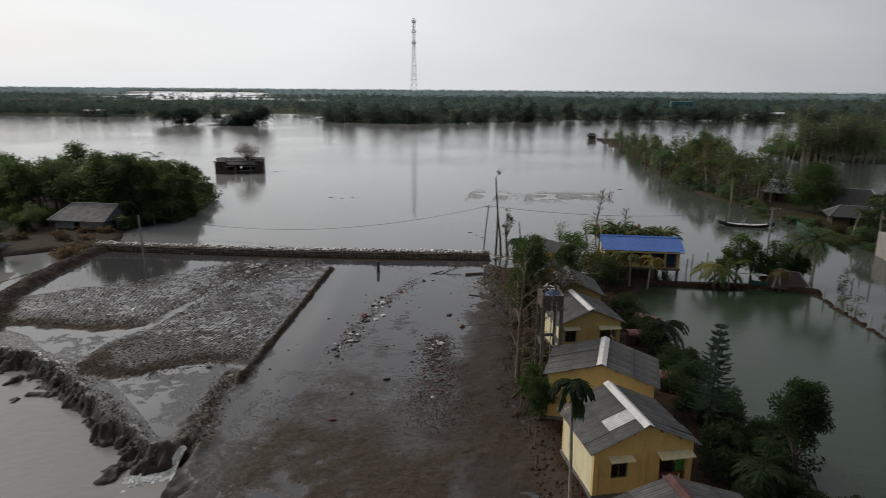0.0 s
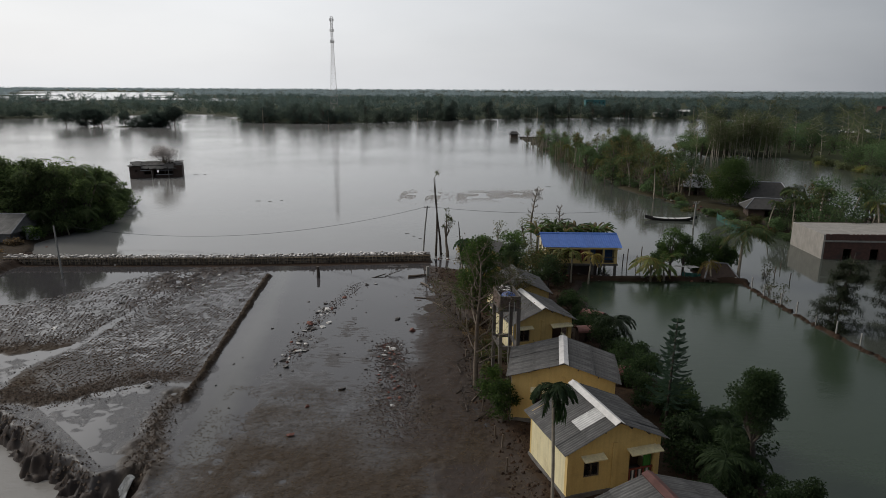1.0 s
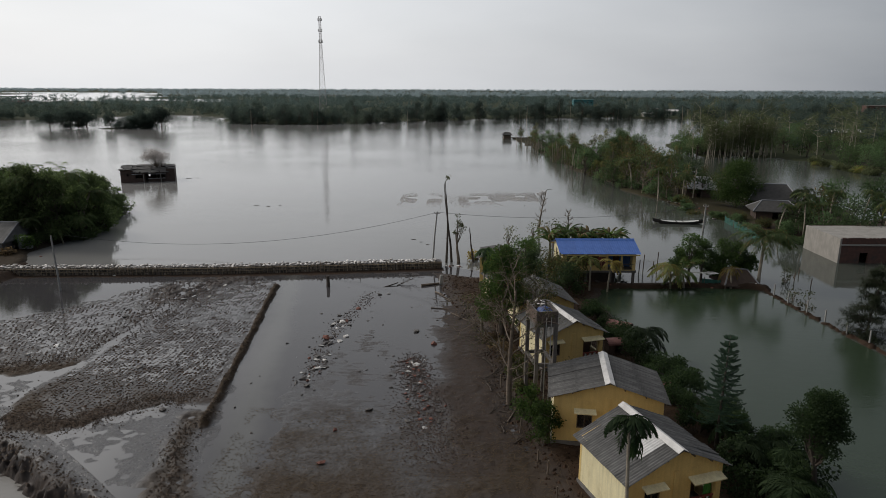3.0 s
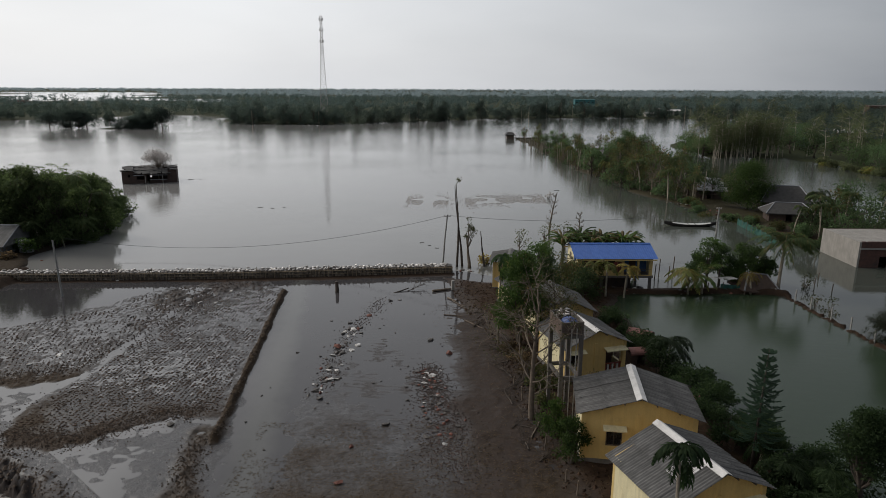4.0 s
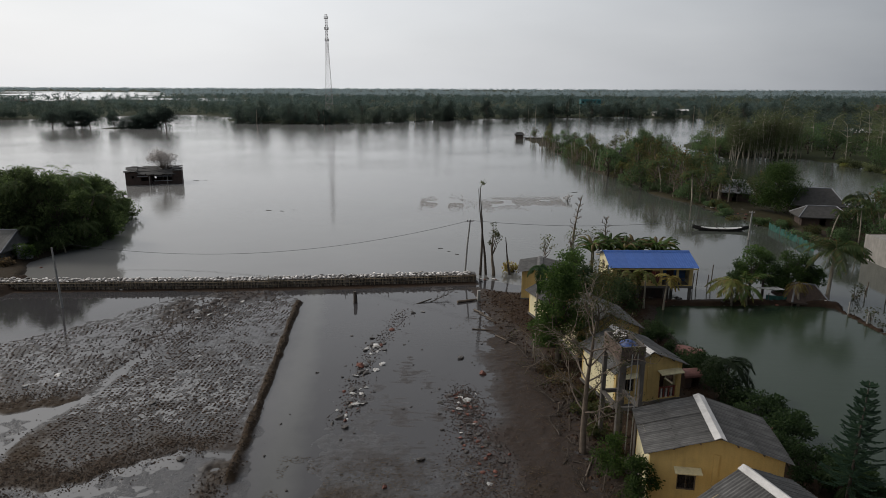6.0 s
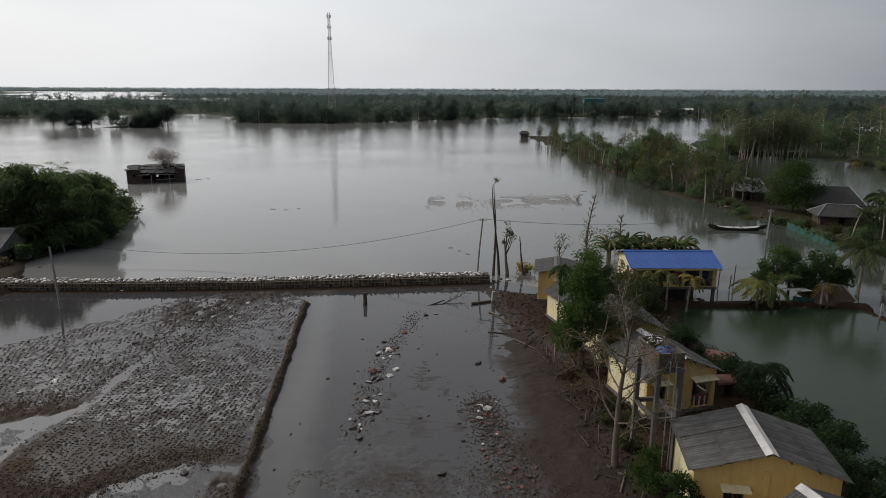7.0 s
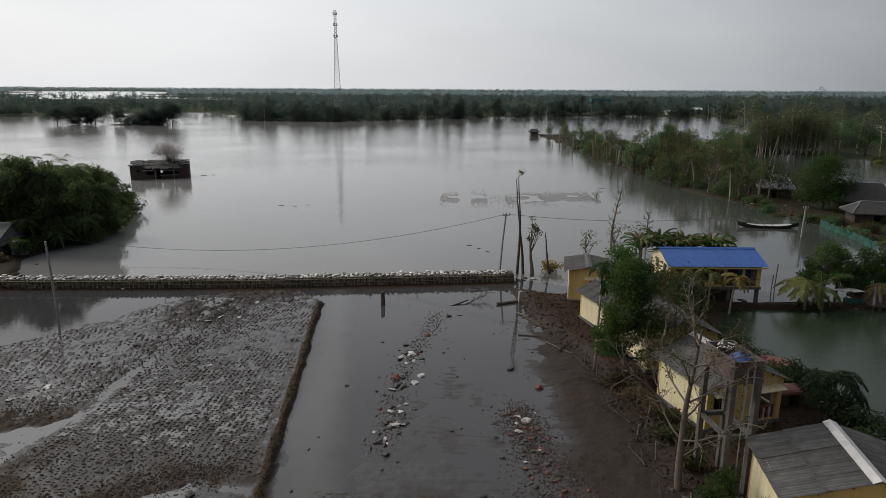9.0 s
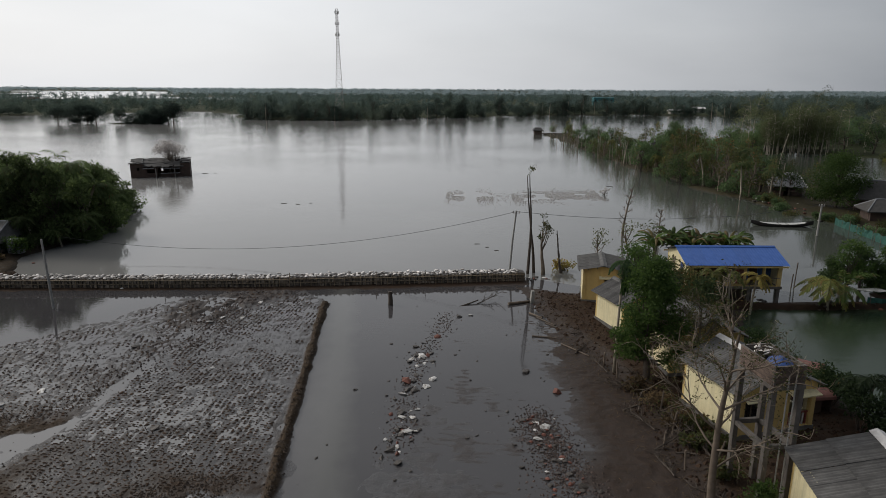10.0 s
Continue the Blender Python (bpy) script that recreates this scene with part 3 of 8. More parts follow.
def ground_height(px, py):
    """Height of the ground and its soil layers (soil, straw, grass)."""
    n1, n2, n3 = lattice(px, py, 3.1, 1), lattice(px, py, 0.9, 2), lattice(px, py, 0.33, 3)
    wob = (lattice(px, py, 1.7, 5) - 0.5) * 1.5 + (n2 - 0.5) * 0.7 + (n3 - 0.5) * 0.25
    h = np.full(px.shape, -1.6)
    soil, straw, grass = (np.zeros(px.shape) for _ in range(3))
    # the silted field, cut off by a scarp towards the river
    d = poly_distance(px, py, FIELD)
    river = (px < -16) & (py < 60)
    h = np.where(river, -1.75, h)
    n4 = lattice(px, py, 0.55, 6)
    rough_d = d + wob * 0.7 + (n4 - 0.5) * 0.5 + (lattice(px, py, 4.5, 13) - 0.5) * 0.8
    slump = rough_d + (lattice(px, py, 2.4, 14) - 0.5) * 1.6
    k = 1 - np.where(river, 0.45 * ramp(-0.8, 0.1, slump) + 0.55 * ramp(0.2, 1.7, slump + (n4 - 0.5) * 0.9), ramp(-0.15, 0.55, d))
    k = np.where(river & (k > 0.02) & (k < 0.98), np.clip(k + ((n3 - 0.5) * 0.5 + (n4 - 0.5) * 0.6) * 4 * k * (1 - k), 0, 1), k)
    silt = (lattice(px, py, 7.0, 8) - 0.5) * 0.05 + (n1 - 0.5) * 0.035 + (n2 - 0.5) * 0.03 + (n3 - 0.5) * 0.02 + 0.012
    silt = silt - 0.03 * ramp(3.0, 0.5, np.abs(px + 23.9 + (py - 60) * 0.16))
    flat = ramp(-21, -15, px + (n1 - 0.5) * 4)
    silt = silt + flat * (-0.004 + 0.034 * (lattice(px, py, 5.5, 16) - 0.5) + 0.008 * np.sin(py * 11.5 + (n1 - 0.5) * 9 + px * 0.8) + 0.018 * (lattice(px, py, 0.4, 15) - 0.5))
    silt = silt - 0.032 * ramp(-24, -30, px) + (lattice(px, py, 0.5, 7) - 0.5) * 0.02
    silt = silt * (1 - 0.5 * ramp(46, 54, py)) - 0.016 * ramp(46, 54, py)
    silt = silt - 0.024 * ramp(1.5, -1.0, poly_distance(px, py, POOL))
    patch = ramp(0.5, -2.2, np.hypot((px + 17.6 + (py - 39) * 0.2) / 1.7, (py - 38.5) / 4.6) * 3 - 3 + (n1 - 0.5) * 4 + (n2 - 0.5) * 2)
    silt = silt + 0.014 * patch
    lip = np.where(river, 0.14 * ramp(-1.1, -0.3, rough_d) * (0.4 + n2), 0)
    fld = silt + lip
    soil = np.maximum(soil, 0.5 * patch)
    soil = np.maximum(soil, 0.75 * ramp(-10.5, -6.5, px + (py - 50) * 0.1 + wob * 1.2 + (n1 - 0.5) * 3))
    soil = np.maximum(soil, np.where(river, 0.6 * ramp(-1.0, -0.3, rough_d + (n3 - 0.5) * 0.6), 0))
    # stumps of mud standing off the scarp
    shelf = ramp(4.4, 0.8, d + wob * 2) * ramp(0.5, 0.68, lattice(px, py, 1.5, 9) * 0.7 + n4 * 0.3) * ramp(-60, -50, px) * ramp(-22, -27, px)
    h = np.where(river, h + shelf * (0.5 + 0.5 * n3), h)
    soil = np.maximum(soil, np.where(river, 0.7 * ramp(8, 4, d) * ramp(-0.5, 0.2, rough_d), 0))
    # dug plots with rows of clods
    for poly, high, seed in ((PLOT_A, 0.055, 21), (PLOT_B, 0.04, 22)):
        dp = poly_distance(px, py, poly) + (n2 - 0.5) * 1.0 + (n1 - 0.5) * 1.0
        mp = 1 - ramp(-0.05, 0.3, dp)
        clod = ramp(0.42, 0.8, n3 * 0.55 + n2 * 0.3 + (lattice(px, py, 2.3, seed) - 0.5) * 0.5 + 0.1)
        lump = lattice(px, py, 0.24, seed + 9)
        south = ramp(53, 45, py + (lump - 0.5) * 5) * (0.55 + 0.45 * n1) if seed == 21 else ramp(56, 52.5, py)
        soft = ramp(62, 45, py) if seed == 21 else ramp(62, 52, py)
        rise = high * south * ramp(0, -0.6, dp) * ramp(-7.5, -2.0, dp)
        u = px + py * 0.06 + (n1 - 0.5) * 0.5
        row = 0.5 + 0.5 * np.sin(u * 2 * math.pi / (0.36 if seed == 21 else 0.5))
        dots = row * np.clip(lattice(px, py, 0.36, seed + 12) * 1.7 - 0.35, 0, 1)
        fld = fld * (1 - mp) + mp * (0.008 - 0.01 * ramp(60, 74, py) + 0.05 * (dots - 0.25) + 0.045 * (lump - 0.5) + 0.035 * (lattice(px, py, 0.6, seed + 3) - 0.5) + 0.03 * clod * lump + rise * (0.5 + 0.9 * n2) + 0.07 * lump * ramp(-3.2, -0.5, dp) * south + (lattice(px, py, 6.0, seed + 5) - 0.5) * 0.02)
        soil = np.maximum(soil, mp * np.clip(0.03 + 0.12 * dots + 0.2 * (n2 - 0.5) + 0.2 * clod + ramp(-2.6, -0.6, dp + (lump - 0.5) * 1.5) * south + 0.12 * soft * (0.4 + n1), 0, 0.95))
        straw = np.maximum(straw, mp * (0.12 * soft + 0.75 * ramp(-4.5, -1.0, dp) * south) * (0.2 + 0.5 * n1))
    dr = poly_distance(px, py, RUBBLE) + (n1 - 0.5) * 3
    mr = 1 - ramp(-1.2, 0.6, dr)
    fld = fld + mr * (ramp(0.45, 0.85, n2 * 0.6 + n3 * 0.5) * 0.2)
    soil = np.maximum(soil, mr * 0.6)
    # worn bund and the trodden heap at its end
    db = poly_distance(px, py, BUND, False) + (n2 - 0.5) * 0.25
    fld = fld + 0.38 * ramp(0.36, 0.1, db) * (0.7 + 0.5 * n3)
    soil = np.maximum(soil, ramp(0.5, 0.25, db))
    straw = np.maximum(straw, 0.5 * ramp(0.5, 0.1, db))
    dh = poly_distance(px, py, HEAP, False) + (n1 - 0.5) * 1.6
    fld = fld + 0.22 * ramp(1.6, 0.2, dh) * ramp(0.3, 0.8, n2 * 0.6 + n3 * 0.6)
    straw = np.maximum(straw, ramp(1.5, 0.4, dh) * 0.4)
    soil = np.maximum(soil, ramp(1.5, 0.4, dh) * 0.6)
    # straw litter trampled into the near silt
    near = ramp(46, 36, py + (n1 - 0.5) * 10) * ramp(-23, -17, px) * ramp(2, -4, px) * ramp(0.32, 0.55, lattice(px, py, 4.0, 31) * 0.7 + n2 * 0.3)
    fld = fld + near * (0.02 + n3 * 0.06)
    straw = np.maximum(straw, near * 0.45)
    soil = np.maximum(soil, near * 0.8)
    # rubbly strip beside the verge
    strip = ramp(3.6, 0.8, np.abs(poly_distance(px, py, [(-6.6, 70), (-6.2, 58), (-6.0, 48), (-4.2, 36), (-3, 20)], False) + (n1 - 0.5) * 3)) * ramp(30, 40, py) * ramp(72, 62, py)
    fld = fld + strip * (0.045 + ramp(0.45, 0.8, n3 * 0.6 + n2 * 0.4) * 0.06)
    soil = np.maximum(soil, strip * 0.8)
    soil = np.maximum(soil, 0.4 * flat * ramp(0.3, 0.75, n1 * 0.3 + n2 * 0.4 + n3 * 0.3))
    foot = poly_distance(px, py, DYKE_FOOT, False) + (n1 - 0.5) * 0.8 + (n2 - 0.5) * 0.5
    fld = fld + 0.09 * ramp(1.0, 0.1, foot) * (0.6 + 0.8 * n3)
    soil = np.maximum(soil, ramp(1.4, 0.5, foot))
    h = h * (1 - k) + fld * k
    # verge under the houses
    dv = poly_distance(px, py, VERGE) + (n1 - 0.5) * 1.3 + (n2 - 0.5) * 0.5
    kv = 1 - ramp(-1.6, 0.3, dv)
    h = h * (1 - kv) + (0.3 + 0.1 * (n1 - 0.5) + 0.12 * (n2 - 0.5) + 0.07 * (n3 - 0.5)) * kv
    soil = np.maximum(soil, kv)
    straw = np.maximum(straw, kv * 0.35 * ramp(0.5, 0.75, lattice(px, py, 1.3, 41)))
    straw = straw * (1 - 0.4 * kv)
    # pond, dug out of the verge
    dpnd = poly_distance(px, py, POND) + (n2 - 0.5) * 0.5
    kp = 1 - ramp(-0.8, 0.35, dpnd)
    h = h * (1 - kp) + -1.2 * kp
    for line, wide, high in ((DIKE_N, 1.5, 0.5), (DIKE_E, 0.85, 0.28), (LEVEE, 1.9, 0.75)):
        dd = poly_distance(px, py, line, False) + ((n2 - 0.5) * 0.5 + (n1 - 0.5) * 0.4) * min(1, wide * 0.6)
        kd = ramp(wide, wide * 0.2, dd + (n3 - 0.5) * 0.5)
        h = np.maximum(h, h * (1 - kd) + (high + ((n2 - 0.5) * 0.45 + (n3 - 0.5) * 0.33) * high) * kd)
        soil = np.maximum(soil, ramp(wide * 1.3, wide * 0.7, dd))
    for poly, high, soft in ((WESTLAND, 0.5, 3.0), (EASTSPIT, 0.35, 3.0), (EASTYARD, 0.35, 2.5), (GROVE, 0.4, 8.0), (ISLET, 0.5, 6.0), (FARLAND, 0.6, 9.0)):
        dl = poly_distance(px, py, poly) + (lattice(px, py, soft * 2.5, 51) - 0.5) * soft * 1.6
        kl = 1 - ramp(-soft * 0.6, 0.4, dl)
        h = np.where(kl > 0, np.maximum(h, h * (1 - kl) + (high + (n1 - 0.5) * 0.25) * kl), h)
        soil = np.maximum(soil, kl)
        grass = np.maximum(grass, kl * (0.12 if poly in (WESTLAND, EASTYARD) else 0.35 if poly is EASTSPIT else 0.8))
    kk = 1 - ramp(-30, 10, poly_distance(px, py, FARLAKE) + (lattice(px, py, 90, 61) - 0.5) * 160)
    h = h * (1 - kk) - 1.0 * kk
    return h, soil, straw, grass


def height_at(x, y):
    return float(ground_height(np.array([float(x)]), np.array([float(y)]))[0][0])


def grow(start, stop, step, factor):
    out, x = [], start
    while (x < stop) if stop > start else (x > stop):
        step *= factor
        x += step if stop > start else -step
        out.append(x)
    return out


def make_ground():
    xs = np.array(sorted([*np.arange(-50, -24.6, 0.13), *np.arange(-64, -50, 0.26), *np.arange(-24.6, 9, 0.22), *np.arange(9, 32, 0.45), *np.arange(-110, -64, 1.0), *np.arange(32, 76, 1.0),
                          *grow(76, 4600, 1.0, 1.09), *grow(-111, -4600, 1.0, 1.09)]))
    ys = np.array(sorted([*np.arange(43, 66, 0.14), *np.arange(66, 80, 0.19), *np.arange(29, 43, 0.17), *np.arange(80, 90, 0.4), *np.arange(90, 130, 1.0), *grow(130, 4600, 1.0, 1.05), *grow(29, -300, 0.4, 1.12)]))
    gx, gy = np.meshgrid(xs, ys)
    h, soil, straw, grass = ground_height(gx.ravel(), gy.ravel())
    nx, ny = len(xs), len(ys)
    co = np.stack([gx.ravel(), gy.ravel(), h], 1).astype(np.float32)
    i = (np.arange(ny - 1)[:, None] * nx + np.arange(nx - 1)[None, :]).ravel()
    quads = np.stack([i, i + 1, i + nx + 1, i + nx], 1).astype(np.int32)
    me = bpy.data.meshes.new("ground")
    me.vertices.add(len(co))
    me.vertices.foreach_set("co", co.ravel())
    me.loops.add(quads.size)
    me.loops.foreach_set("vertex_index", quads.ravel())
    me.polygons.add(len(quads))
    me.polygons.foreach_set("loop_start", np.arange(0, quads.size, 4, dtype=np.int32))
    me.polygons.foreach_set("loop_total", np.full(len(quads), 4, np.int32))
    me.update(calc_edges=True)
    lay = me.color_attributes.new("soil", "FLOAT_COLOR", "POINT")
    lay.data.foreach_set("color", np.stack([soil, straw, grass, np.ones(len(h))], 1).astype(np.float32).ravel())
    me.materials.append(M_GROUND)
    me.shade_smooth()
    tagged(new("ground", me), "grey wet silt and dark churned soil, ploughed plots and far grassy land", "ground", kind="structure")


make_ground()


def sheet(name, poly, z, mat, label):
    g = Mesh()
    pts = [Vector((x, y, 0)) for x, y in poly]
    faces = tessellate_polygon([pts])
    g.add([(x, y, z) for x, y in poly], [f if (pts[f[1]] - pts[f[0]]).cross(pts[f[2]] - pts[f[0]]).z > 0 else f[::-1] for f in faces])
    single(name, g, mat, label, "water", kind="structure")


SCARP = [(-64, 56), (-58, 51.5), (-48, 48.6), (-44, 45.9), (-38, 44.2), (-32.4, 40), (-29.4, 37.6), (-26.6, 35.2), (-25, 34.8), (-22.6, 36.2), (-20.5, 34), (-18, 22), (-12, 5), (-5, -290)]
LINE = [(-62, 70), (-61.6, 79.6), (-50, 80.4), (-36.5, 81.4), (-23.5, 83.1), (-9, 85.2), (-3, 82), (0, 60), (3, 20), (6, -290)]
sheet("flood_water", [(-4590, 57), (-64, 56)] + LINE + [(4590, -290), (4590, 4590), (-4590, 4590)], 0.0, M_FLOOD, "calm silty grey flood water reflecting the overcast sky")
sheet("field_water", [(x + 0.9, y + 0.9) for x, y in SCARP] + LINE[::-1], 0.0, M_FILM, "thin film of grey water over the silted field")
sheet("river_water", [(-4590, 57), (-66, 58.5), (-50, 51), (-34, 44.5), (-24, 37.5), (-20, 36), (-10, -290), (-4590, -290)], -1.25, M_RIVER, "rippled muddy river water below the scarp")
sheet("pond_water", [(7.4, 73), (7.6, 60), (9, 54), (10.6, 46.5), (13.4, 42), (13, 36), (14, 20), (17, -42), (69.5, -42), (37.5, 25), (31.5, 47), (29.1, 57.5), (28.2, 62), (27.5, 67), (26.9, 74), (26, 76.6), (18.7, 76.9), (13, 76.6), (8.5, 76)],
      0.05, M_POND, "still dark green pond water between mud dikes")

# ---- houses ----
def sheet_data(width, slope, mat, pitch=0.17, name="roof_sheet", deep=0.032):
    """One corrugated sheet, x across, y down the slope from 0 to -slope, with real waves."""
    g = Mesh()
    n = max(8, int(width / pitch) * 4)
    rows = 3
    for j in range(rows):
        for i in range(n + 1):
            x = width * i / n
            g.v.append((x, -slope * j / (rows - 1), deep * math.sin(2 * math.pi * x / pitch)))
    for j in range(rows - 1):
        for i in range(n):
            a = j * (n + 1) + i
            g.f.append((a, a + n + 1, a + n + 2, a + 1))
    return g.data(name, mat, True)


def gable_roof(parent, W, L, he, hr, mat, over=0.35, pale=(), cap=M_CAP, sheet_w=1.05, skew=0.0):
    """Two slopes of overlapping corrugated sheets, ridge along y, with a ridge cap and rafters. pale: (side, index) of pale sheets."""
    half = W / 2 + over
    rise = (hr - he) * half / (W / 2)
    slope = math.hypot(half, rise)
    ang = math.degrees(math.atan2(rise, half))
    ln = L + 2 * over
    count = max(3, round(ln / sheet_w))
    w = ln / count
    tier = slope * 0.54
    normal, light = sheet_data(w + 0.06, tier, mat), sheet_data(w + 0.06, tier, M_ROOFPALE)
    for side in (-1, 1):
        for i in range(count):
            lift = 0.012 * (i % 2) + random.uniform(0, 0.012)
            y = -ln / 2 + i * w
            tilt = ang + random.uniform(-0.5, 0.5)
            if side < 0:
                m = pose(0, y + w + 0.03, hr + 0.04 + lift) @ pose(0, 0, 0, 0, 0, -90) @ pose(0, 0, 0, tilt, 0, 0)
            else:
                m = pose(0, y - 0.03, hr + 0.04 + lift) @ pose(0, 0, 0, 0, 0, 90) @ pose(0, 0, 0, tilt, 0, 0)
            part("roof_sheet", normal, None, parent, m=m @ pose(random.uniform(-0.03, 0.03), tier - slope, 0, random.uniform(-0.4, 0.4)))
            part("roof_sheet", light if (side, i) in pale else normal, None, parent, "pale fibre roof sheet" if (side, i) in pale else "", m=m @ pose(0, 0, 0.014, -0.35))
    g = Mesh()
    t = rise / half
    wd = 0.3
    for y0, y1 in ((-ln / 2 - 0.04, ln / 2 + 0.04),):
        pts = []
        for y in (y0, y1):
            pts += [(-wd, y, hr + 0.135 - wd * t), (0, y, hr + 0.18), (wd, y, hr + 0.135 - wd * t), (wd, y, hr + 0.1 - wd * t), (0, y, hr + 0.15), (-wd, y, hr + 0.1 - wd * t)]
        g.add(pts, [(0, 1, 7, 6), (1, 2, 8, 7), (2, 3, 9, 8), (3, 4, 10, 9), (4, 5, 11, 10), (5, 0, 6, 11), (0, 5, 4, 1), (1, 4, 3, 2), (6, 7, 10, 11), (7, 8, 9, 10)])
    part("ridge_cap", g, cap, parent, "pale ridge cap" if cap is M_CAP else "red ridge cap")
    for s in (-1, 1):
        g = Mesh()
        for k in (0.25, 0.6, 0.93):
            g.box((s * half * k, 0, hr - rise * k - 0.05), (0.07, ln - 0.1, 0.08))
        part("purlin", g, M_WOOD, parent)


def window_unit(parent, m, w, h):
    """Dark panes in a frame with upright bars, under a sloping concrete hood. m: the opening's lower left corner, y into the wall."""
    g = Mesh()
    for x, sx in ((0.03, 0.06), (w - 0.03, 0.06), (w / 2, 0.05)):
        g.box((x, 0.08, h / 2), (sx, 0.07, h), m)
    for z in (0.03, h - 0.03):
        g.box((w / 2, 0.08, z), (w - 0.12, 0.06, 0.06), m)
    win = part("window", g, M_WOOD, parent, "dark barred window")
    g = Mesh()
    g.box((w / 2, 0.14, h / 2), (w, 0.02, h), m)
    part("pane", g, M_DARKWIN, win)
    for k in range(5):
        g = Mesh()
        g.box((w * (k + 0.7) / 5.4, 0.05, h / 2), (0.018, 0.018, h - 0.1), m)
        part("bar", g, M_DARKWIN, win)
    hood(parent, m, w, h)


def hood(parent, m, w, h, deep=0.5):
    g = Mesh()
    hm = m @ pose(w / 2, 0, h + 0.12) @ pose(0, 0, 0, 14, 0, 0)
    g.box((0, -deep / 2 + 0.02, 0), (w + 0.4, deep, 0.07), hm)
    part("sunshade", g, M_CREAM, parent, "sloping cement sunshade")


def gable_piece(W, T, rise, m):
    g = Mesh()
    g.add([m @ Vector(p) for p in ((0, 0, 0), (W, 0, 0), (W / 2, 0, rise), (0, T, 0), (W, T, 0), (W / 2, T, rise))], [(0, 1, 2), (5, 4, 3), (0, 2, 5, 3), (2, 1, 4, 5), (1, 0, 3, 4)])
    return g


def cement_house(name, label, m, W, L, he, hr, roof=M_ROOF, front=M_YELLOW, side=M_CREAM, pale=(), cap=M_CAP, porch=True, curtain=False, win_u=0.18, base=0.35, over=0.35, group="yellow cottages"):
    """A one-storey cottage: gable end to the front, a barred window, a recessed porch with a balustrade."""
    house = thing(name, label, "house", m, group)
    T = 0.2
    holes = []
    wu, ww, wv, wh = W * win_u, 0.95, 1.25, 1.2
    if win_u:
        holes.append((wu, wu + ww, wv, wv + wh))
    pu0, pu1 = W * 0.67, W - 0.3
    if porch:
        holes.append((pu0, pu1, base + 0.05, 2.45))
    g = Mesh()
    fm = pose(-W / 2, -L / 2, 0)
    wall_panel(g, W, he, T, holes, fm)
    part("front_wall", g, front, house, "yellow limewashed front wall")
    part("gable", gable_piece(W, T, hr - he, fm @ pose(0, 0, he)), front, house)
    g = Mesh()
    bm_ = pose(W / 2, L / 2, 0, 0, 0, 180)
    wall_panel(g, W, he, T, (), bm_)
    part("back_wall", g, front, house)
    part("gable", gable_piece(W, T, hr - he, bm_ @ pose(0, 0, he)), front, house)
    # both side walls take the lit copy of the front's yellow
    g = Mesh()
    wall_panel(g, L - 2 * T, he, T, (), pose(-W / 2, L / 2 - T, 0, 0, 0, -90))
    part("side_wall", g, side, house, "yellow side wall, paler with side light in its colour")
    g = Mesh()
    ph = [(0.35, 1.5, base + 0.7, 2.3)] if porch else []
    wall_panel(g, L - 2 * T, he, T, ph, pose(W / 2, -L / 2 + T, 0, 0, 0, 90))
    part("side_wall", g, side, house)
    g = Mesh()
    g.box((0, 0, base / 2 - 0.2), (W + 0.16, L + 0.16, base + 0.4))
    part("plinth", g, M_PLINTH, house, "grey cement plinth")
    # shallow pilasters at the corners and under the ridge
    for u in (-W / 2 + 0.14, 0, W / 2 - 0.14):
        g = Mesh()
        g.box((u, -L / 2 - 0.03, he / 2), (0.28, 0.06, he))
        part("pilaster", g, front, house)
    if win_u:
        window_unit(house, fm @ pose(wu, 0, wv), ww, wh)
    if porch:
        g = Mesh()
        wall_panel(g, pu1 - pu0 + 0.4, he - 0.1, 0.1, (), fm @ pose(pu0 - 0.2, 1.6, 0.02))
        part("porch_back", g, M_INNER, house, "reddish porch wall with the porch's dimness in its colour")
        hood(house, fm @ pose(pu0, 0, 0), pu1 - pu0, 2.45, 0.6)
        g = Mesh()
        g.box(((pu0 + pu1) / 2, 0.1, base + 0.82), (pu1 - pu0, 0.09, 0.08), fm)
        rail = part("balustrade", g, M_REDPAINT, house, "red and white balustrade")
        k = int((pu1 - pu0) / 0.2)
        for i in range(k):
            g = Mesh()
            g.box((pu0 + (i + 0.5) * (pu1 - pu0) / k, 0.1, base + 0.42), (0.09, 0.07, 0.72), fm)
            part("baluster", g, M_CAP if i % 2 else M_REDPAINT, rail)
        if curtain:
            g = Mesh()
            folds = 14
            for back in (0, 0.02):
                for i in range(folds + 1):
                    for z in (0.68, 2.36):
                        g.v.append(tuple(fm @ Vector((pu1 - 0.04 - i * 0.036, 0.24 + back + 0.03 * math.sin(i * 1.7), z))))
            k = 2 * (folds + 1)
            for i in range(folds):
                j = 2 * i
                g.f += [(j, j + 1, j + 3, j + 2), (k + j, k + j + 2, k + j + 3, k + j + 1), (j, j + 2, k + j + 2, k + j), (j + 1, k + j + 1, k + j + 3, j + 3)]
            g.f += [(0, k, k + 1, 1), (2 * folds, 2 * folds + 1, k + 2 * folds + 1, k + 2 * folds)]
            part("curtain", g, M_GREENP, house, "bright green hanging cloth")
    gable_roof(house, W, L, he, hr, roof, over, pale, cap)
    return house


def at_ground(x, y, rz=0, dz=0.0):
    return pose(x, y, height_at(x, y) + dz, 0, 0, rz)


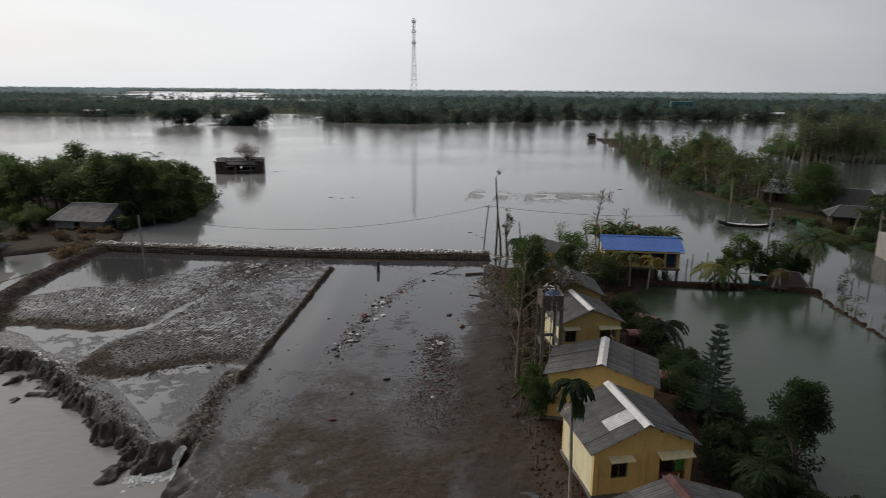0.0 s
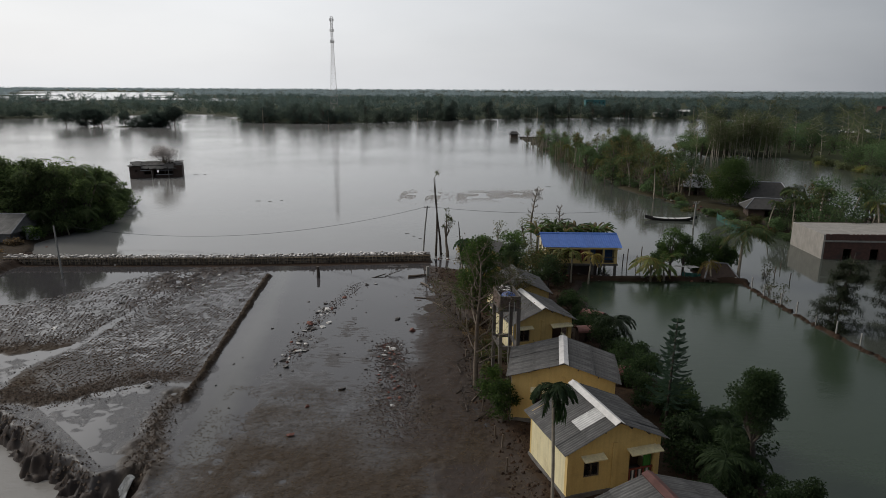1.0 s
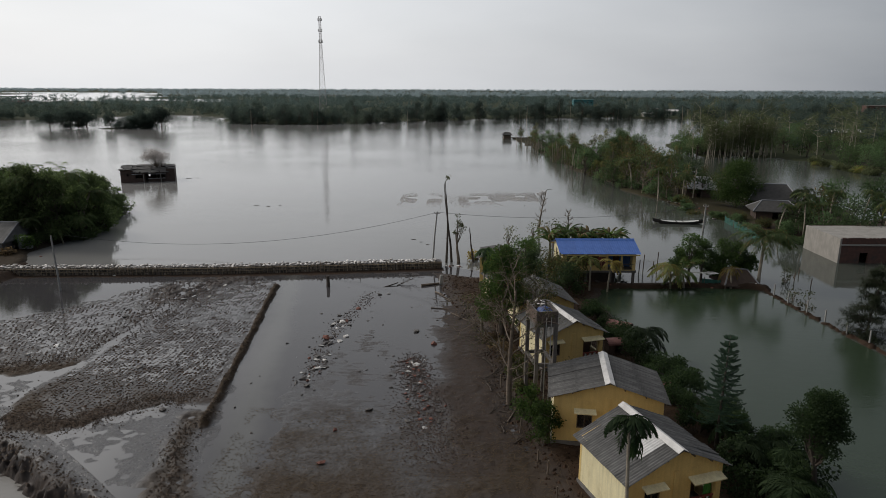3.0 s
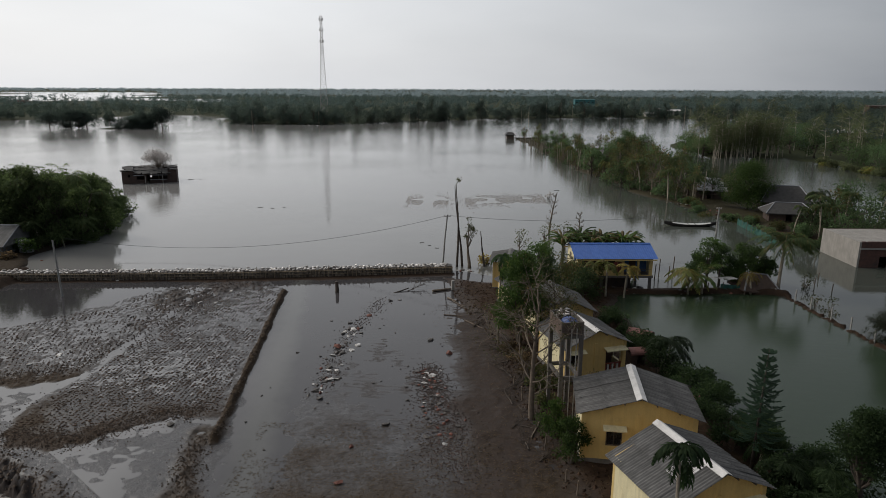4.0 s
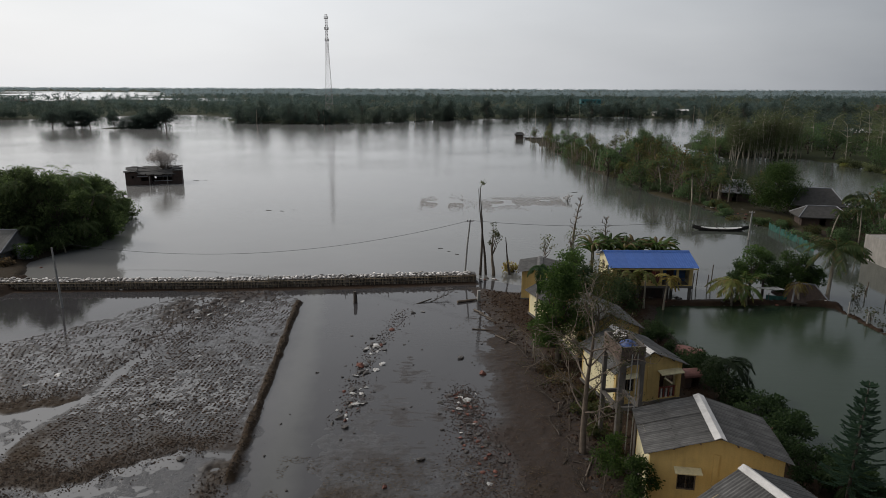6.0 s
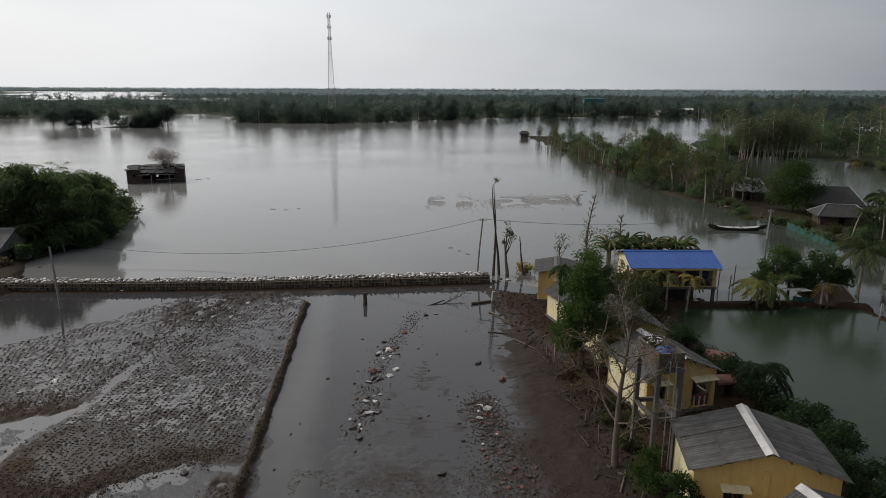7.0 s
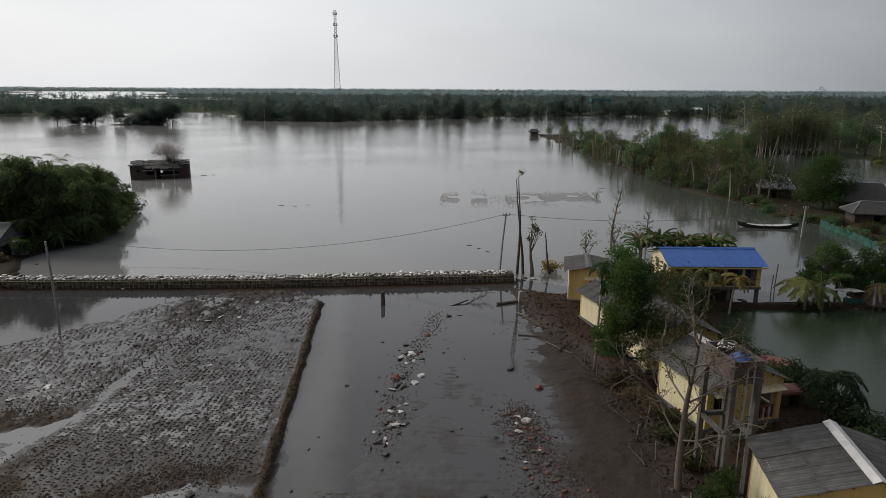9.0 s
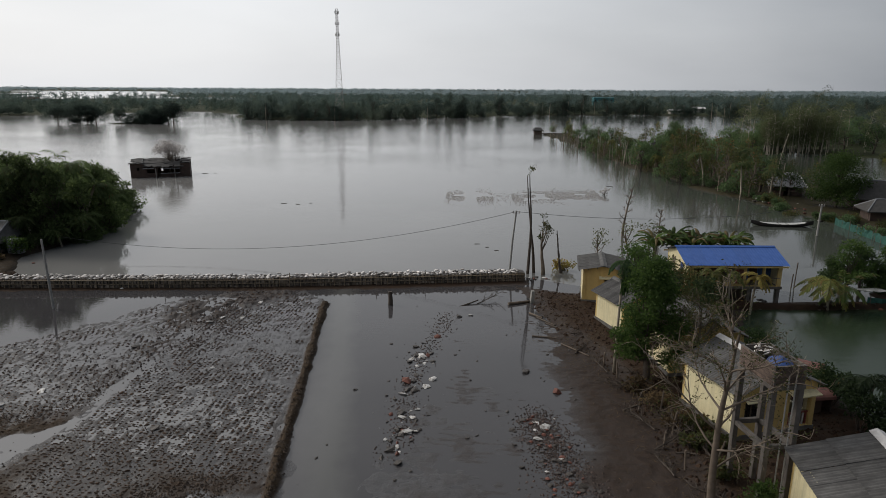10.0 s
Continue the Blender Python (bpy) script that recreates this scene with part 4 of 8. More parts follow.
cement_house("cottage", "yellow cottage with a grey corrugated roof and one pale sheet", pose(3.2, 37.2, 0.15, 0, 0, 20), 5.7, 4.6, 3.1, 4.35, pale=((-1, 1),), curtain=True)
cement_house("cottage", "yellow cottage with a broad weathered grey corrugated roof", pose(2.3, 44.25, 0.2, 0, 0, -6.5), 6.6, 4.2, 3.45, 4.45, porch=False, win_u=0.22)
cement_house("cottage", "yellow cottage behind the water tank tower, red porch", pose(1.2, 56.3, 0.2, 0, 0, 18), 5.2, 4.7, 3.0, 4.05, win_u=0.1)
cement_house("cottage", "ochre cottage half hidden behind a leafy tree", pose(0.4, 64.2, 0.2, 0, 0, 8), 5.0, 5.0, 2.9, 4.0, porch=False, win_u=0.2, cap=M_ROOF)
cement_house("cottage", "pale cottage with a grey roof beside the mud verge", pose(-2.2, 71.2, 0.2, 0, 0, 20), 3.6, 4.0, 2.6, 3.4, porch=False, win_u=0, cap=M_ROOF)
cement_house("cottage", "small yellow cottage with a window at the end of the dyke", pose(-2.9, 79.0, 0.1, 0, 0, -8), 3.5, 4.2, 3.25, 3.55, porch=False, win_u=0.46, over=0.5, cap=M_ROOF)
cement_house("cottage", "cottage roof of grey corrugated sheets with a red ridge cap", pose(5.4, 28.0, 0.2, 0, 0, 18), 6.6, 4.9, 2.9, 4.0, cap=M_REDCAP, porch=False, win_u=0)

# ---- sandbag dyke along the north of the field ----
DYKE = [(-62.6, 79.2), (-50, 80.0), (-36.5, 81.0), (-23.5, 82.7), (-16, 83.7), (-9.6, 84.7)]


def along(line, s):
    """The point at length s of a line, and the line's heading there in degrees."""
    for (ax, ay), (bx, by) in zip(line, line[1:]):
        d = math.hypot(bx - ax, by - ay)
        if s <= d:
            break
        s -= d
    k = min(s / d, 1.0)
    return ax + (bx - ax) * k, ay + (by - ay) * k, math.degrees(math.atan2(by - ay, bx - ax))


def length_of(line):
    return sum(math.dist(a, b) for a, b in zip(line, line[1:]))


def bag_data(seed):
    """A filled sack: a lumpy pillow with flat, tied ends."""
    rng = random.Random(seed)
    g = Mesh()
    nu, nv = 7, 8
    for i in range(nu):
        t = -1 + 2 * i / (nu - 1)
        w = (1 - abs(t) ** 3.2) ** 0.5 * 0.92 + 0.08
        for k in range(nv):
            a = 2 * math.pi * k / nv
            j = 1 + rng.uniform(-0.09, 0.09)
            g.v.append((0.36 * t, 0.21 * w * math.cos(a) * j + 0.02 * rng.uniform(-1, 1), max(-0.085, 0.115 * (w * 0.85 + 0.15 * (1 - abs(t))) * math.sin(a) * j)))
    for i in range(nu - 1):
        for k in range(nv):
            g.f.append((i * nv + k, i * nv + (k + 1) % nv, (i + 1) * nv + (k + 1) % nv, (i + 1) * nv + k))
    g.f += [tuple(range(nv))[::-1], tuple((nu - 1) * nv + k for k in range(nv))]
    return g.data("sandbag", M_SACK, True)


def make_dyke():
    rng = random.Random(7)
    dyke = thing("sandbag_dyke", "long low dyke of pale sandbags behind bamboo stakes", "dyke")
    total = length_of(DYKE)
    # the earth core, swept along the line
    g = Mesh()
    prof = [(-0.95, -1.0), (-0.72, 0.2), (-0.62, 0.86), (0.55, 0.9), (0.9, 0.3), (1.4, -1.2)]
    n = 130
    for i in range(n + 1):
        x, y, a = along(DYKE, total * i / n)
        m = pose(x, y, 0, 0, 0, a)
        for u, z in prof:
            g.v.append(tuple(m @ Vector((0, u + rng.uniform(-0.05, 0.05), z + rng.uniform(-0.04, 0.04)))))
    k = len(prof)
    for i in range(n):
        for j in range(k - 1):
            g.f.append((i * k + j, (i + 1) * k + j, (i + 1) * k + j + 1, i * k + j + 1))
    part("earth_core", g, M_MUD, dyke, "dark wet mud core")
    bags = [bag_data(s) for s in range(5)]
    s = 0.2
    while s < total - 0.3:
        x, y, a = along(DYKE, s)
        for row, u in enumerate((-0.52, -0.05, 0.42)):
            high = 0.94 + (0.1 if rng.random() < 0.3 else 0) + rng.uniform(-0.05, 0.05)
            sc = rng.uniform(0.5, 0.85)
            m = pose(x, y, 0, 0, 0, a) @ pose(rng.uniform(-0.1, 0.1), u + rng.uniform(-0.06, 0.06), high, rng.uniform(-18, 18), rng.uniform(-18, 18), rng.uniform(-40, 40) + (90 if rng.random() < 0.3 else 0))
            if row < 2 or rng.random() < 0.75:
                part("sandbag", bags[rng.randrange(5)], None, dyke, m=m @ Matrix.Diagonal((sc, sc, sc, 1)))
        s += 0.46
    # bags packed upright behind the stakes, too small to tell apart
    g = Mesh()
    s = 0.1
    while s < total:
        x, y, a = along(DYKE, s)
        m = pose(x, y, 0, 0, 0, a)
        for z in (0.18, 0.5, 0.78):
            g.box((rng.uniform(-0.05, 0.05), -0.72 + rng.uniform(-0.03, 0.05), z + rng.uniform(-0.04, 0.04)), (rng.uniform(0.22, 0.36), 0.16, rng.uniform(0.2, 0.3)), m, rng.uniform(0.75, 0.95))
        s += 0.34
    tagged(part("sack_packing", g, M_SACK2, dyke, "mud-stained sacks packed behind the stakes"), kind="stuff")
    s = 0.3
    while s < total:
        x, y, a = along(DYKE, s)
        g = Mesh()
        top = rng.uniform(0.82, 1.08)
        if rng.random() < 0.04:
            top = 1.45
        lx = rng.uniform(-0.06, 0.06)
        m = pose(x, y, 0, 0, 0, a)
        g.tube([m @ Vector((0, -0.9, -0.5)), m @ Vector((lx * 0.5, -0.86, 0.4)), m @ Vector((lx, -0.82, top))], [0.045, 0.04, 0.034], 6)
        part("stake", g, M_BAMBOO, dyke)
        s += rng.uniform(0.4, 0.62)
    for z in (0.42, 0.8):
        g = Mesh()
        pts = [along(DYKE, total * i / 40) for i in range(41)]
        g.tube([pose(x, y, z + 0.02 * (i % 2), 0, 0, a) @ Vector((0, -0.93, 0)) for i, (x, y, a) in enumerate(pts)], 0.03, 5)
        part("bamboo_rail", g, M_BAMBOO, dyke)


make_dyke()


# ---- water tank tower ----
def make_tank_tower():
    tw = thing("water_tank_tower", "brick tub with a blue tank on four tall concrete legs", "tower", pose(-1.4, 48.45, 0.2, 0, 0, 10))
    a, b, top = 0.64, 1.2, 6.12
    for x, y in ((-a, -b), (a, -b), (a, b), (-a, b)):
        g = Mesh()
        g.box((x, y, top / 2 - 0.4), (0.24, 0.24, top + 0.8))
        part("leg", g, M_CONC, tw, "raw concrete leg")
    for x0, y0, sx, sy in ((0, -b, 2 * a - 0.24, 0.18), (0, b, 2 * a - 0.24, 0.18), (-a, 0, 0.18, 2 * b - 0.24), (a, 0, 0.18, 2 * b - 0.24)):
        g = Mesh()
        g.box((x0, y0, 3.3), (sx, sy, 0.22))
        part("beam", g, M_CONC, tw)
    g = Mesh()
    g.box((0, 0, top + 0.09), (2 * a + 0.3, 2 * b + 0.3, 0.18))
    part("slab", g, M_CONC, tw)
    # the tub's brick walls, course by course
    rng = random.Random(31)
    brick = Mesh()
    brick.box((0, 0, 0), (0.23, 0.11, 0.07), None, 0.97)
    bd = brick.data("brick", M_TUBBRICK)
    g = Mesh()
    for x0, y0, sx, sy in ((0, -b - 0.06, 2 * a + 0.2, 0.09), (0, b + 0.06, 2 * a + 0.2, 0.09), (-a - 0.06, 0, 0.09, 2 * b + 0.03), (a + 0.06, 0, 0.09, 2 * b + 0.03)):
        g.box((x0, y0, top + 0.18 + 0.46), (sx, sy, 0.92))
    tub = part("brick_tub", g, M_CONC, tw, "dark brick tub wall")
    for course in range(11):
        z = top + 0.22 + course * 0.083
        for side, (count, length) in enumerate(((6, 2 * a + 0.24), (11, 2 * b + 0.1))):
            for i in range(count - (course % 2)):
                u = -length / 2 + (i + 0.5 + 0.5 * (course % 2)) * length / count
                dz = z + rng.uniform(-0.004, 0.004)
                if side == 0:
                    part("brick", bd, None, tub, m=pose(u, -b - 0.07, dz))
                else:
                    part("brick", bd, None, tub, m=pose(-a - 0.07, u, dz, 0, 0, 90))
    g = Mesh()
    n = 18
    prof = [(0.0, 0.0), (0.5, 0.0), (0.53, 0.05), (0.53, 0.4), (0.5, 0.44), (0.53, 0.48), (0.53, 0.74), (0.45, 0.86), (0.22, 0.94), (0.2, 1.0), (0, 1.01)]
    for r, z in prof:
        for k in range(n):
            t = 2 * math.pi * k / n
            g.v.append((r * math.cos(t), r * 1.15 * math.sin(t) - 0.55, top + 0.2 + z))
    for i in range(len(prof) - 1):
        for k in range(n):
            g.f.append((i * n + k, i * n + (k + 1) % n, (i + 1) * n + (k + 1) % n, (i + 1) * n + k))
    part("tank", g, M_TARP, tw, "blue plastic water tank", True)
    for i in range(9):
        part("white_sack", bag_data(40 + i), None, tw, "crumpled white sack", m=pose(rng.uniform(-0.4, 0.4), rng.uniform(0.4, 1.15), top + 0.9 + rng.uniform(-0.2, 0.35), rng.uniform(-40, 40), rng.uniform(-40, 40), rng.uniform(0, 180)) @ Matrix.Diagonal((0.6, 0.4, 0.35, 1)))
    for x in (-0.1, 0.25):
        g = Mesh()
        g.tube([(x, -b - 0.2, 0.2), (x, -b - 0.2, top + 0.7)], 0.035, 6)
        part("pipe", g, M_PALEPIPE, tw, "pale plastic water pipe")


make_tank_tower()


# ---- the blue-roofed house on posts ----
def make_blue_house():
    hs = thing("stilt_house", "yellow house on concrete posts with a blue sheet roof", "house", pose(8.6, 80.5, 0, 0, 0, 2))
    W, D, fl, he, hr = 8.4, 5.6, 1.75, 3.85, 4.75
    over = 0.4
    for x in (-W / 2 + 0.15, -W / 6, W / 6, W / 2 - 0.15):
        for y in (-D / 2 + 0.15, D / 2 - 0.15):
            g = Mesh()
            g.box((x, y, 0.6), (0.28, 0.28, 2.3))
            part("post", g, M_CONC, hs, "grey concrete post")
    g = Mesh()
    g.box((0, 0, fl - 0.12), (W + 0.2, D + 0.2, 0.24))
    part("floor_slab", g, M_CONC, hs, "concrete floor slab")
    T = 0.16
    g = Mesh()
    wall_panel(g, W, he - fl, T, [(0.5, W * 0.5, 0.55, 1.7), (W * 0.6, W - 0.35, 0.05, 1.85)], pose(-W / 2, -D / 2, fl))
    part("front_wall", g, M_YELLOW, hs, "yellow front wall with a wide opening")
    g = Mesh()
    wall_panel(g, W, he - fl, T, (), pose(W / 2, D / 2, fl, 0, 0, 180))
    part("back_wall", g, M_YELLOW, hs)
    for s in (-1, 1):
        g = Mesh()
        m = pose(-W / 2, D / 2 - T, fl, 0, 0, -90) if s < 0 else pose(W / 2, -D / 2 + T, fl, 0, 0, 90)
        ln = D - 2 * T
        wall_panel(g, ln, he - fl, T, [(1.0, 2.0, 0.8, 1.75), (3.3, 4.1, 0.4, 1.75)] if s < 0 else (), m)
        part("side_wall", g, M_CREAM, hs, "side wall in the same paler, side-lit cream")
        part("gable", gable_piece(ln, T, hr - he - 0.05, m @ pose(0, 0, he - fl)), M_CREAM, hs)
        if s < 0:
            for u0, u1, v0, v1, mat in ((1.0, 2.0, 0.8, 1.75, M_WOOD), (3.3, 4.1, 0.4, 1.75, M_TARP)):
                g = Mesh()
                g.box(((u0 + u1) / 2, 0.08, (v0 + v1) / 2), (u1 - u0, 0.05, v1 - v0), m)
                part("shutter", g, mat, hs, "closed brown shutter" if mat is M_WOOD else "closed blue shutter")
    g = Mesh()
    wall_panel(g, W - 0.4, he - fl, 0.1, (), pose(-W / 2 + 0.2, -D / 2 + 1.8, fl))
    part("inner_wall", g, M_INNER, hs, "reddish inner wall with the room's dimness in its colour")
    g = Mesh()
    wall_panel(g, W * 0.38, he - fl - 0.1, 0.06, [(1.0, 1.8, 0.0, 1.5)], pose(W * 0.12, -D / 2 + 1.7, fl))
    part("room_wall", g, M_ROOMBLUE, hs, "blue painted room wall")
    g = Mesh()
    wall_panel(g, W * 0.74, fl + 0.3, 0.12, (), pose(-W / 2 + 0.1, -D / 2 + 0.9, -0.5))
    part("infill_wall", g, M_BRICKWALL, hs, "dark brick infill below the floor")
    for x in (W * 0.11, W * 0.31):
        g = Mesh()
        g.box((x, -D / 2 + 0.08, (he + fl) / 2), (0.2, 0.22, he - fl))
        part("pillar", g, M_YELLOW, hs, "ochre porch pillar")
    for x, mat in ((-0.1, M_REDPAINT), (0.35, M_CLAYTILE)):
        g = Mesh()
        for i in range(4):
            g.box((x + i * 0.1, -D / 2 - 0.06 - 0.02 * (i % 2), fl + 0.95), (0.1, 0.03, 1.3))
        part("hanging_cloth", g, mat, hs, "red cloth hung up to dry")
    g = Mesh()
    g.box((W * 0.3, -D / 2 + 0.02, fl + 0.75), (W * 0.4 - 0.3, 0.06, 0.07))
    part("rail", g, M_WOOD, hs)
    half = D / 2 + over
    rise = (hr - he) * half / (D / 2)
    slope, ang = math.hypot(half, rise), math.degrees(math.atan2(rise, half))
    n = 9
    w = (W + 2 * over) / n
    data = sheet_data(w + 0.05, slope, M_BLUE, 0.25, deep=0.01)
    for s in (-1, 1):
        for i in range(n):
            x = -W / 2 - over + i * w
            m = pose(x, 0, hr + 0.05 + 0.008 * (i % 2)) @ pose(0, 0, 0, ang, 0, 0) if s < 0 else pose(x + w, 0, hr + 0.05 + 0.008 * (i % 2), 0, 0, 180) @ pose(0, 0, 0, ang, 0, 0)
            part("roof_sheet", data, None, hs, m=m)
    g = Mesh()
    t = rise / half
    pts = []
    for x in (-W / 2 - over - 0.03, W / 2 + over + 0.03):
        pts += [(x, -0.25, hr + 0.1 - 0.25 * t), (x, 0, hr + 0.13), (x, 0.25, hr + 0.1 - 0.25 * t), (x, 0.25, hr + 0.07 - 0.25 * t), (x, 0, hr + 0.1), (x, -0.25, hr + 0.07 - 0.25 * t)]
    g.add(pts, [(6, 7, 1, 0), (7, 8, 2, 1), (8, 9, 3, 2), (9, 10, 4, 3), (10, 11, 5, 4), (11, 6, 0, 5), (0, 1, 4, 5), (1, 2, 3, 4), (6, 11, 10, 7), (7, 10, 9, 8)])
    part("ridge_cap", g, M_BLUE, hs)
    for y in (-half + 0.06, half - 0.06):
        g = Mesh()
        g.box((0, y, he - 0.1 - (over) * t), (W + 2 * over - 0.1, 0.05, 0.12))
        part("fascia", g, M_YELLOW, hs)


make_blue_house()


# ---- the unfinished brick building standing in water ----
def make_brick_building():
    b = thing("unfinished_building", "roofless brick building standing in flood water", "building", pose(41.9, 88.7, 0, 0, 0, 1))
    W, D, H = 16, 8.4, 3.3
    g = Mesh()
    wall_panel(g, D, H + 0.5, 0.25, (), pose(0, D, -0.5, 0, 0, -90))
    part("side_wall", g, M_PALEPLASTER, b, "pale cement-plastered side wall")
    holes = [(2.5, 3.6, 0.5, 1.9), (6.0, 7.1, 0.5, 1.9), (10, 11, 0.5, 1.9)]
    g = Mesh()
    wall_panel(g, W - 0.5, H + 0.5, 0.25, holes, pose(0.25, 0, -0.5))
    part("front_wall", g, M_BRICK, b, "wet brick wall with dark openings")
    for p, ln, nm in ((pose(W, D, -0.5, 0, 0, 180), W - 0.3, "back_wall"), (pose(W, 0.25, -0.5, 0, 0, 90), D - 0.3, "side_wall")):
        g = Mesh()
        wall_panel(g, ln, H + 0.5, 0.25, (), p)
        part(nm, g, M_BRICKWALL, b)
    g = Mesh()
    g.box((W / 2 + 0.1, -0.05, H - 0.85), (W, 0.14, 0.22))
    part("lintel_band", g, M_PALEPLASTER, b, "pale cement lintel band")
    g = Mesh()
    g.box((W / 2, D / 2, H - 0.1), (W - 0.52, D - 0.52, 0.16))
    part("roof_slab", g, M_PALEPLASTER, b, "pale cement roof slab")
    # a course of loose bricks along the wall tops
    rng = random.Random(12)
    brick = Mesh()
    brick.box((0, 0, 0), (0.24, 0.115, 0.075), None, 0.96)
    bd = brick.data("brick", M_BRICK)
    for i in range(60):
        if rng.random() < 0.35:
            continue
        part("brick", bd, None, b, m=pose(0.4 + i * 0.25, 0.125, H + 0.04, 0, 0, rng.uniform(-8, 8)))


make_brick_building()


# ---- the ruin out in the flood ----
def make_ruin():
    r = thing("flooded_ruin", "dark brick hut with a sagging thatch roof standing in the flood", "ruin", pose(-82.6, 160, 0, 0, 0, 21))
    W, D, H = 11.8, 6.6, 2.9
    rng = random.Random(5)

    def broken(nm, ln, high, m, holes=(), label=""):
        """A wall with a ragged top: bites of uneven depth taken out of its crest."""
        bites, u = list(holes), 0.0
        while u < ln - 0.4:
            w = rng.uniform(0.4, 1.2)
            drop = rng.choice((0.0, 0.08, 0.16, 0.3))
            if drop:
                bites.append((u, min(u + w, ln), high - drop, high))
            u += w
        g = Mesh()
        wall_panel(g, ln, high, 0.3, bites, m)
        part(nm, g, M_BRICKWALL, r, label)

    # an open veranda between two solid bays, with the eave below the wall tops
    broken("front_wall", W, H + 1, pose(-W / 2, -D / 2, -1), [(1.3, 1.75, 2.5, 3.1), (2.7, 9.9, 3.1, H + 1), (5.3, 5.95, 0.6, 2.95), (5.95, 9.7, 1.85, 2.95), (3.2, 4.7, 1.9, 2.7)], "dark brick wall with an open veranda")
    broken("back_wall", W, H + 1.2, pose(W / 2, D / 2, -1, 0, 0, 180), [(5.9, 6.3, 1.6, 3.2)])
    broken("side_wall", D - 0.6, H + 1, pose(-W / 2, D / 2 - 0.3, -1, 0, 0, -90), [(2.2, 3.2, 2.0, 3.0)])
    broken("side_wall", D - 0.6, H + 1.2, pose(W / 2, -D / 2 + 0.3, -1, 0, 0, 90))
    for i in range(9):
        g = Mesh()
        x = -W / 2 + 0.7 + i * (W - 1.4) / 8 + rng.uniform(-0.2, 0.2)
        z = 2.05 if 2.6 < x + W / 2 < 10.0 else H
        g.tube([(x, -D / 2 - 0.5, z), (x + rng.uniform(-0.3, 0.3), D / 2 + 0.2, H + 0.28)], 0.06, 5)
        part("rafter", g, M_WOOD, r)
    for x, w, z in ((3.6, 2.2, 2.02), (7.8, 3.9, 1.95), (7.8, 3.8, 0.86)):
        g = Mesh()
        g.box((x - W / 2, -D / 2 - 0.42, z), (w, 0.3, 0.1), pose(0, 0, 0, 0, rng.uniform(-1.5, 1.5), 0))
        part("veranda_beam", g, M_TIN, r, "pale weathered veranda beam")
    for x in (4.95, 8.7):
        g = Mesh()
        g.box((x - W / 2, -D / 2 - 0.3, 0.75), (0.16, 0.16, 2.4))
        part("veranda_post", g, M_PALEPLASTER, r, "pale veranda post")
    for i in range(11):
        for k in range(5):
            if rng.random() < 0.08:
                continue
            u, v = (i + 0.5 + rng.uniform(-0.25, 0.25)) / 11, (k + 0.5 + rng.uniform(-0.2, 0.2)) / 5
            x = -W / 2 + u * W
            low = 2.15 if 2.4 < x + W / 2 < 10.2 else H
            g = Mesh()
            g.box((0, 0, 0), (rng.uniform(1.1, 1.6), 1.7, 0.1))
            part("roof_slab", g, M_THATCH, r, "sagging piece of thatch roof",
                 m=pose(x, -D / 2 - 0.3 + v * (D + 0.4), low + (H + 0.35 - low) * v + rng.uniform(0.08, 0.24), math.degrees(math.atan2(H + 0.35 - low, D)) + rng.uniform(-4, 4), rng.uniform(-5, 5), rng.uniform(-10, 10)))
    g = Mesh()
    g.tube([(2.9, 0.6, 0), (2.9, 0.6, 4.7)], 0.15, 6)
    part("pillar", g, M_BRICKWALL, r)


make_ruin()


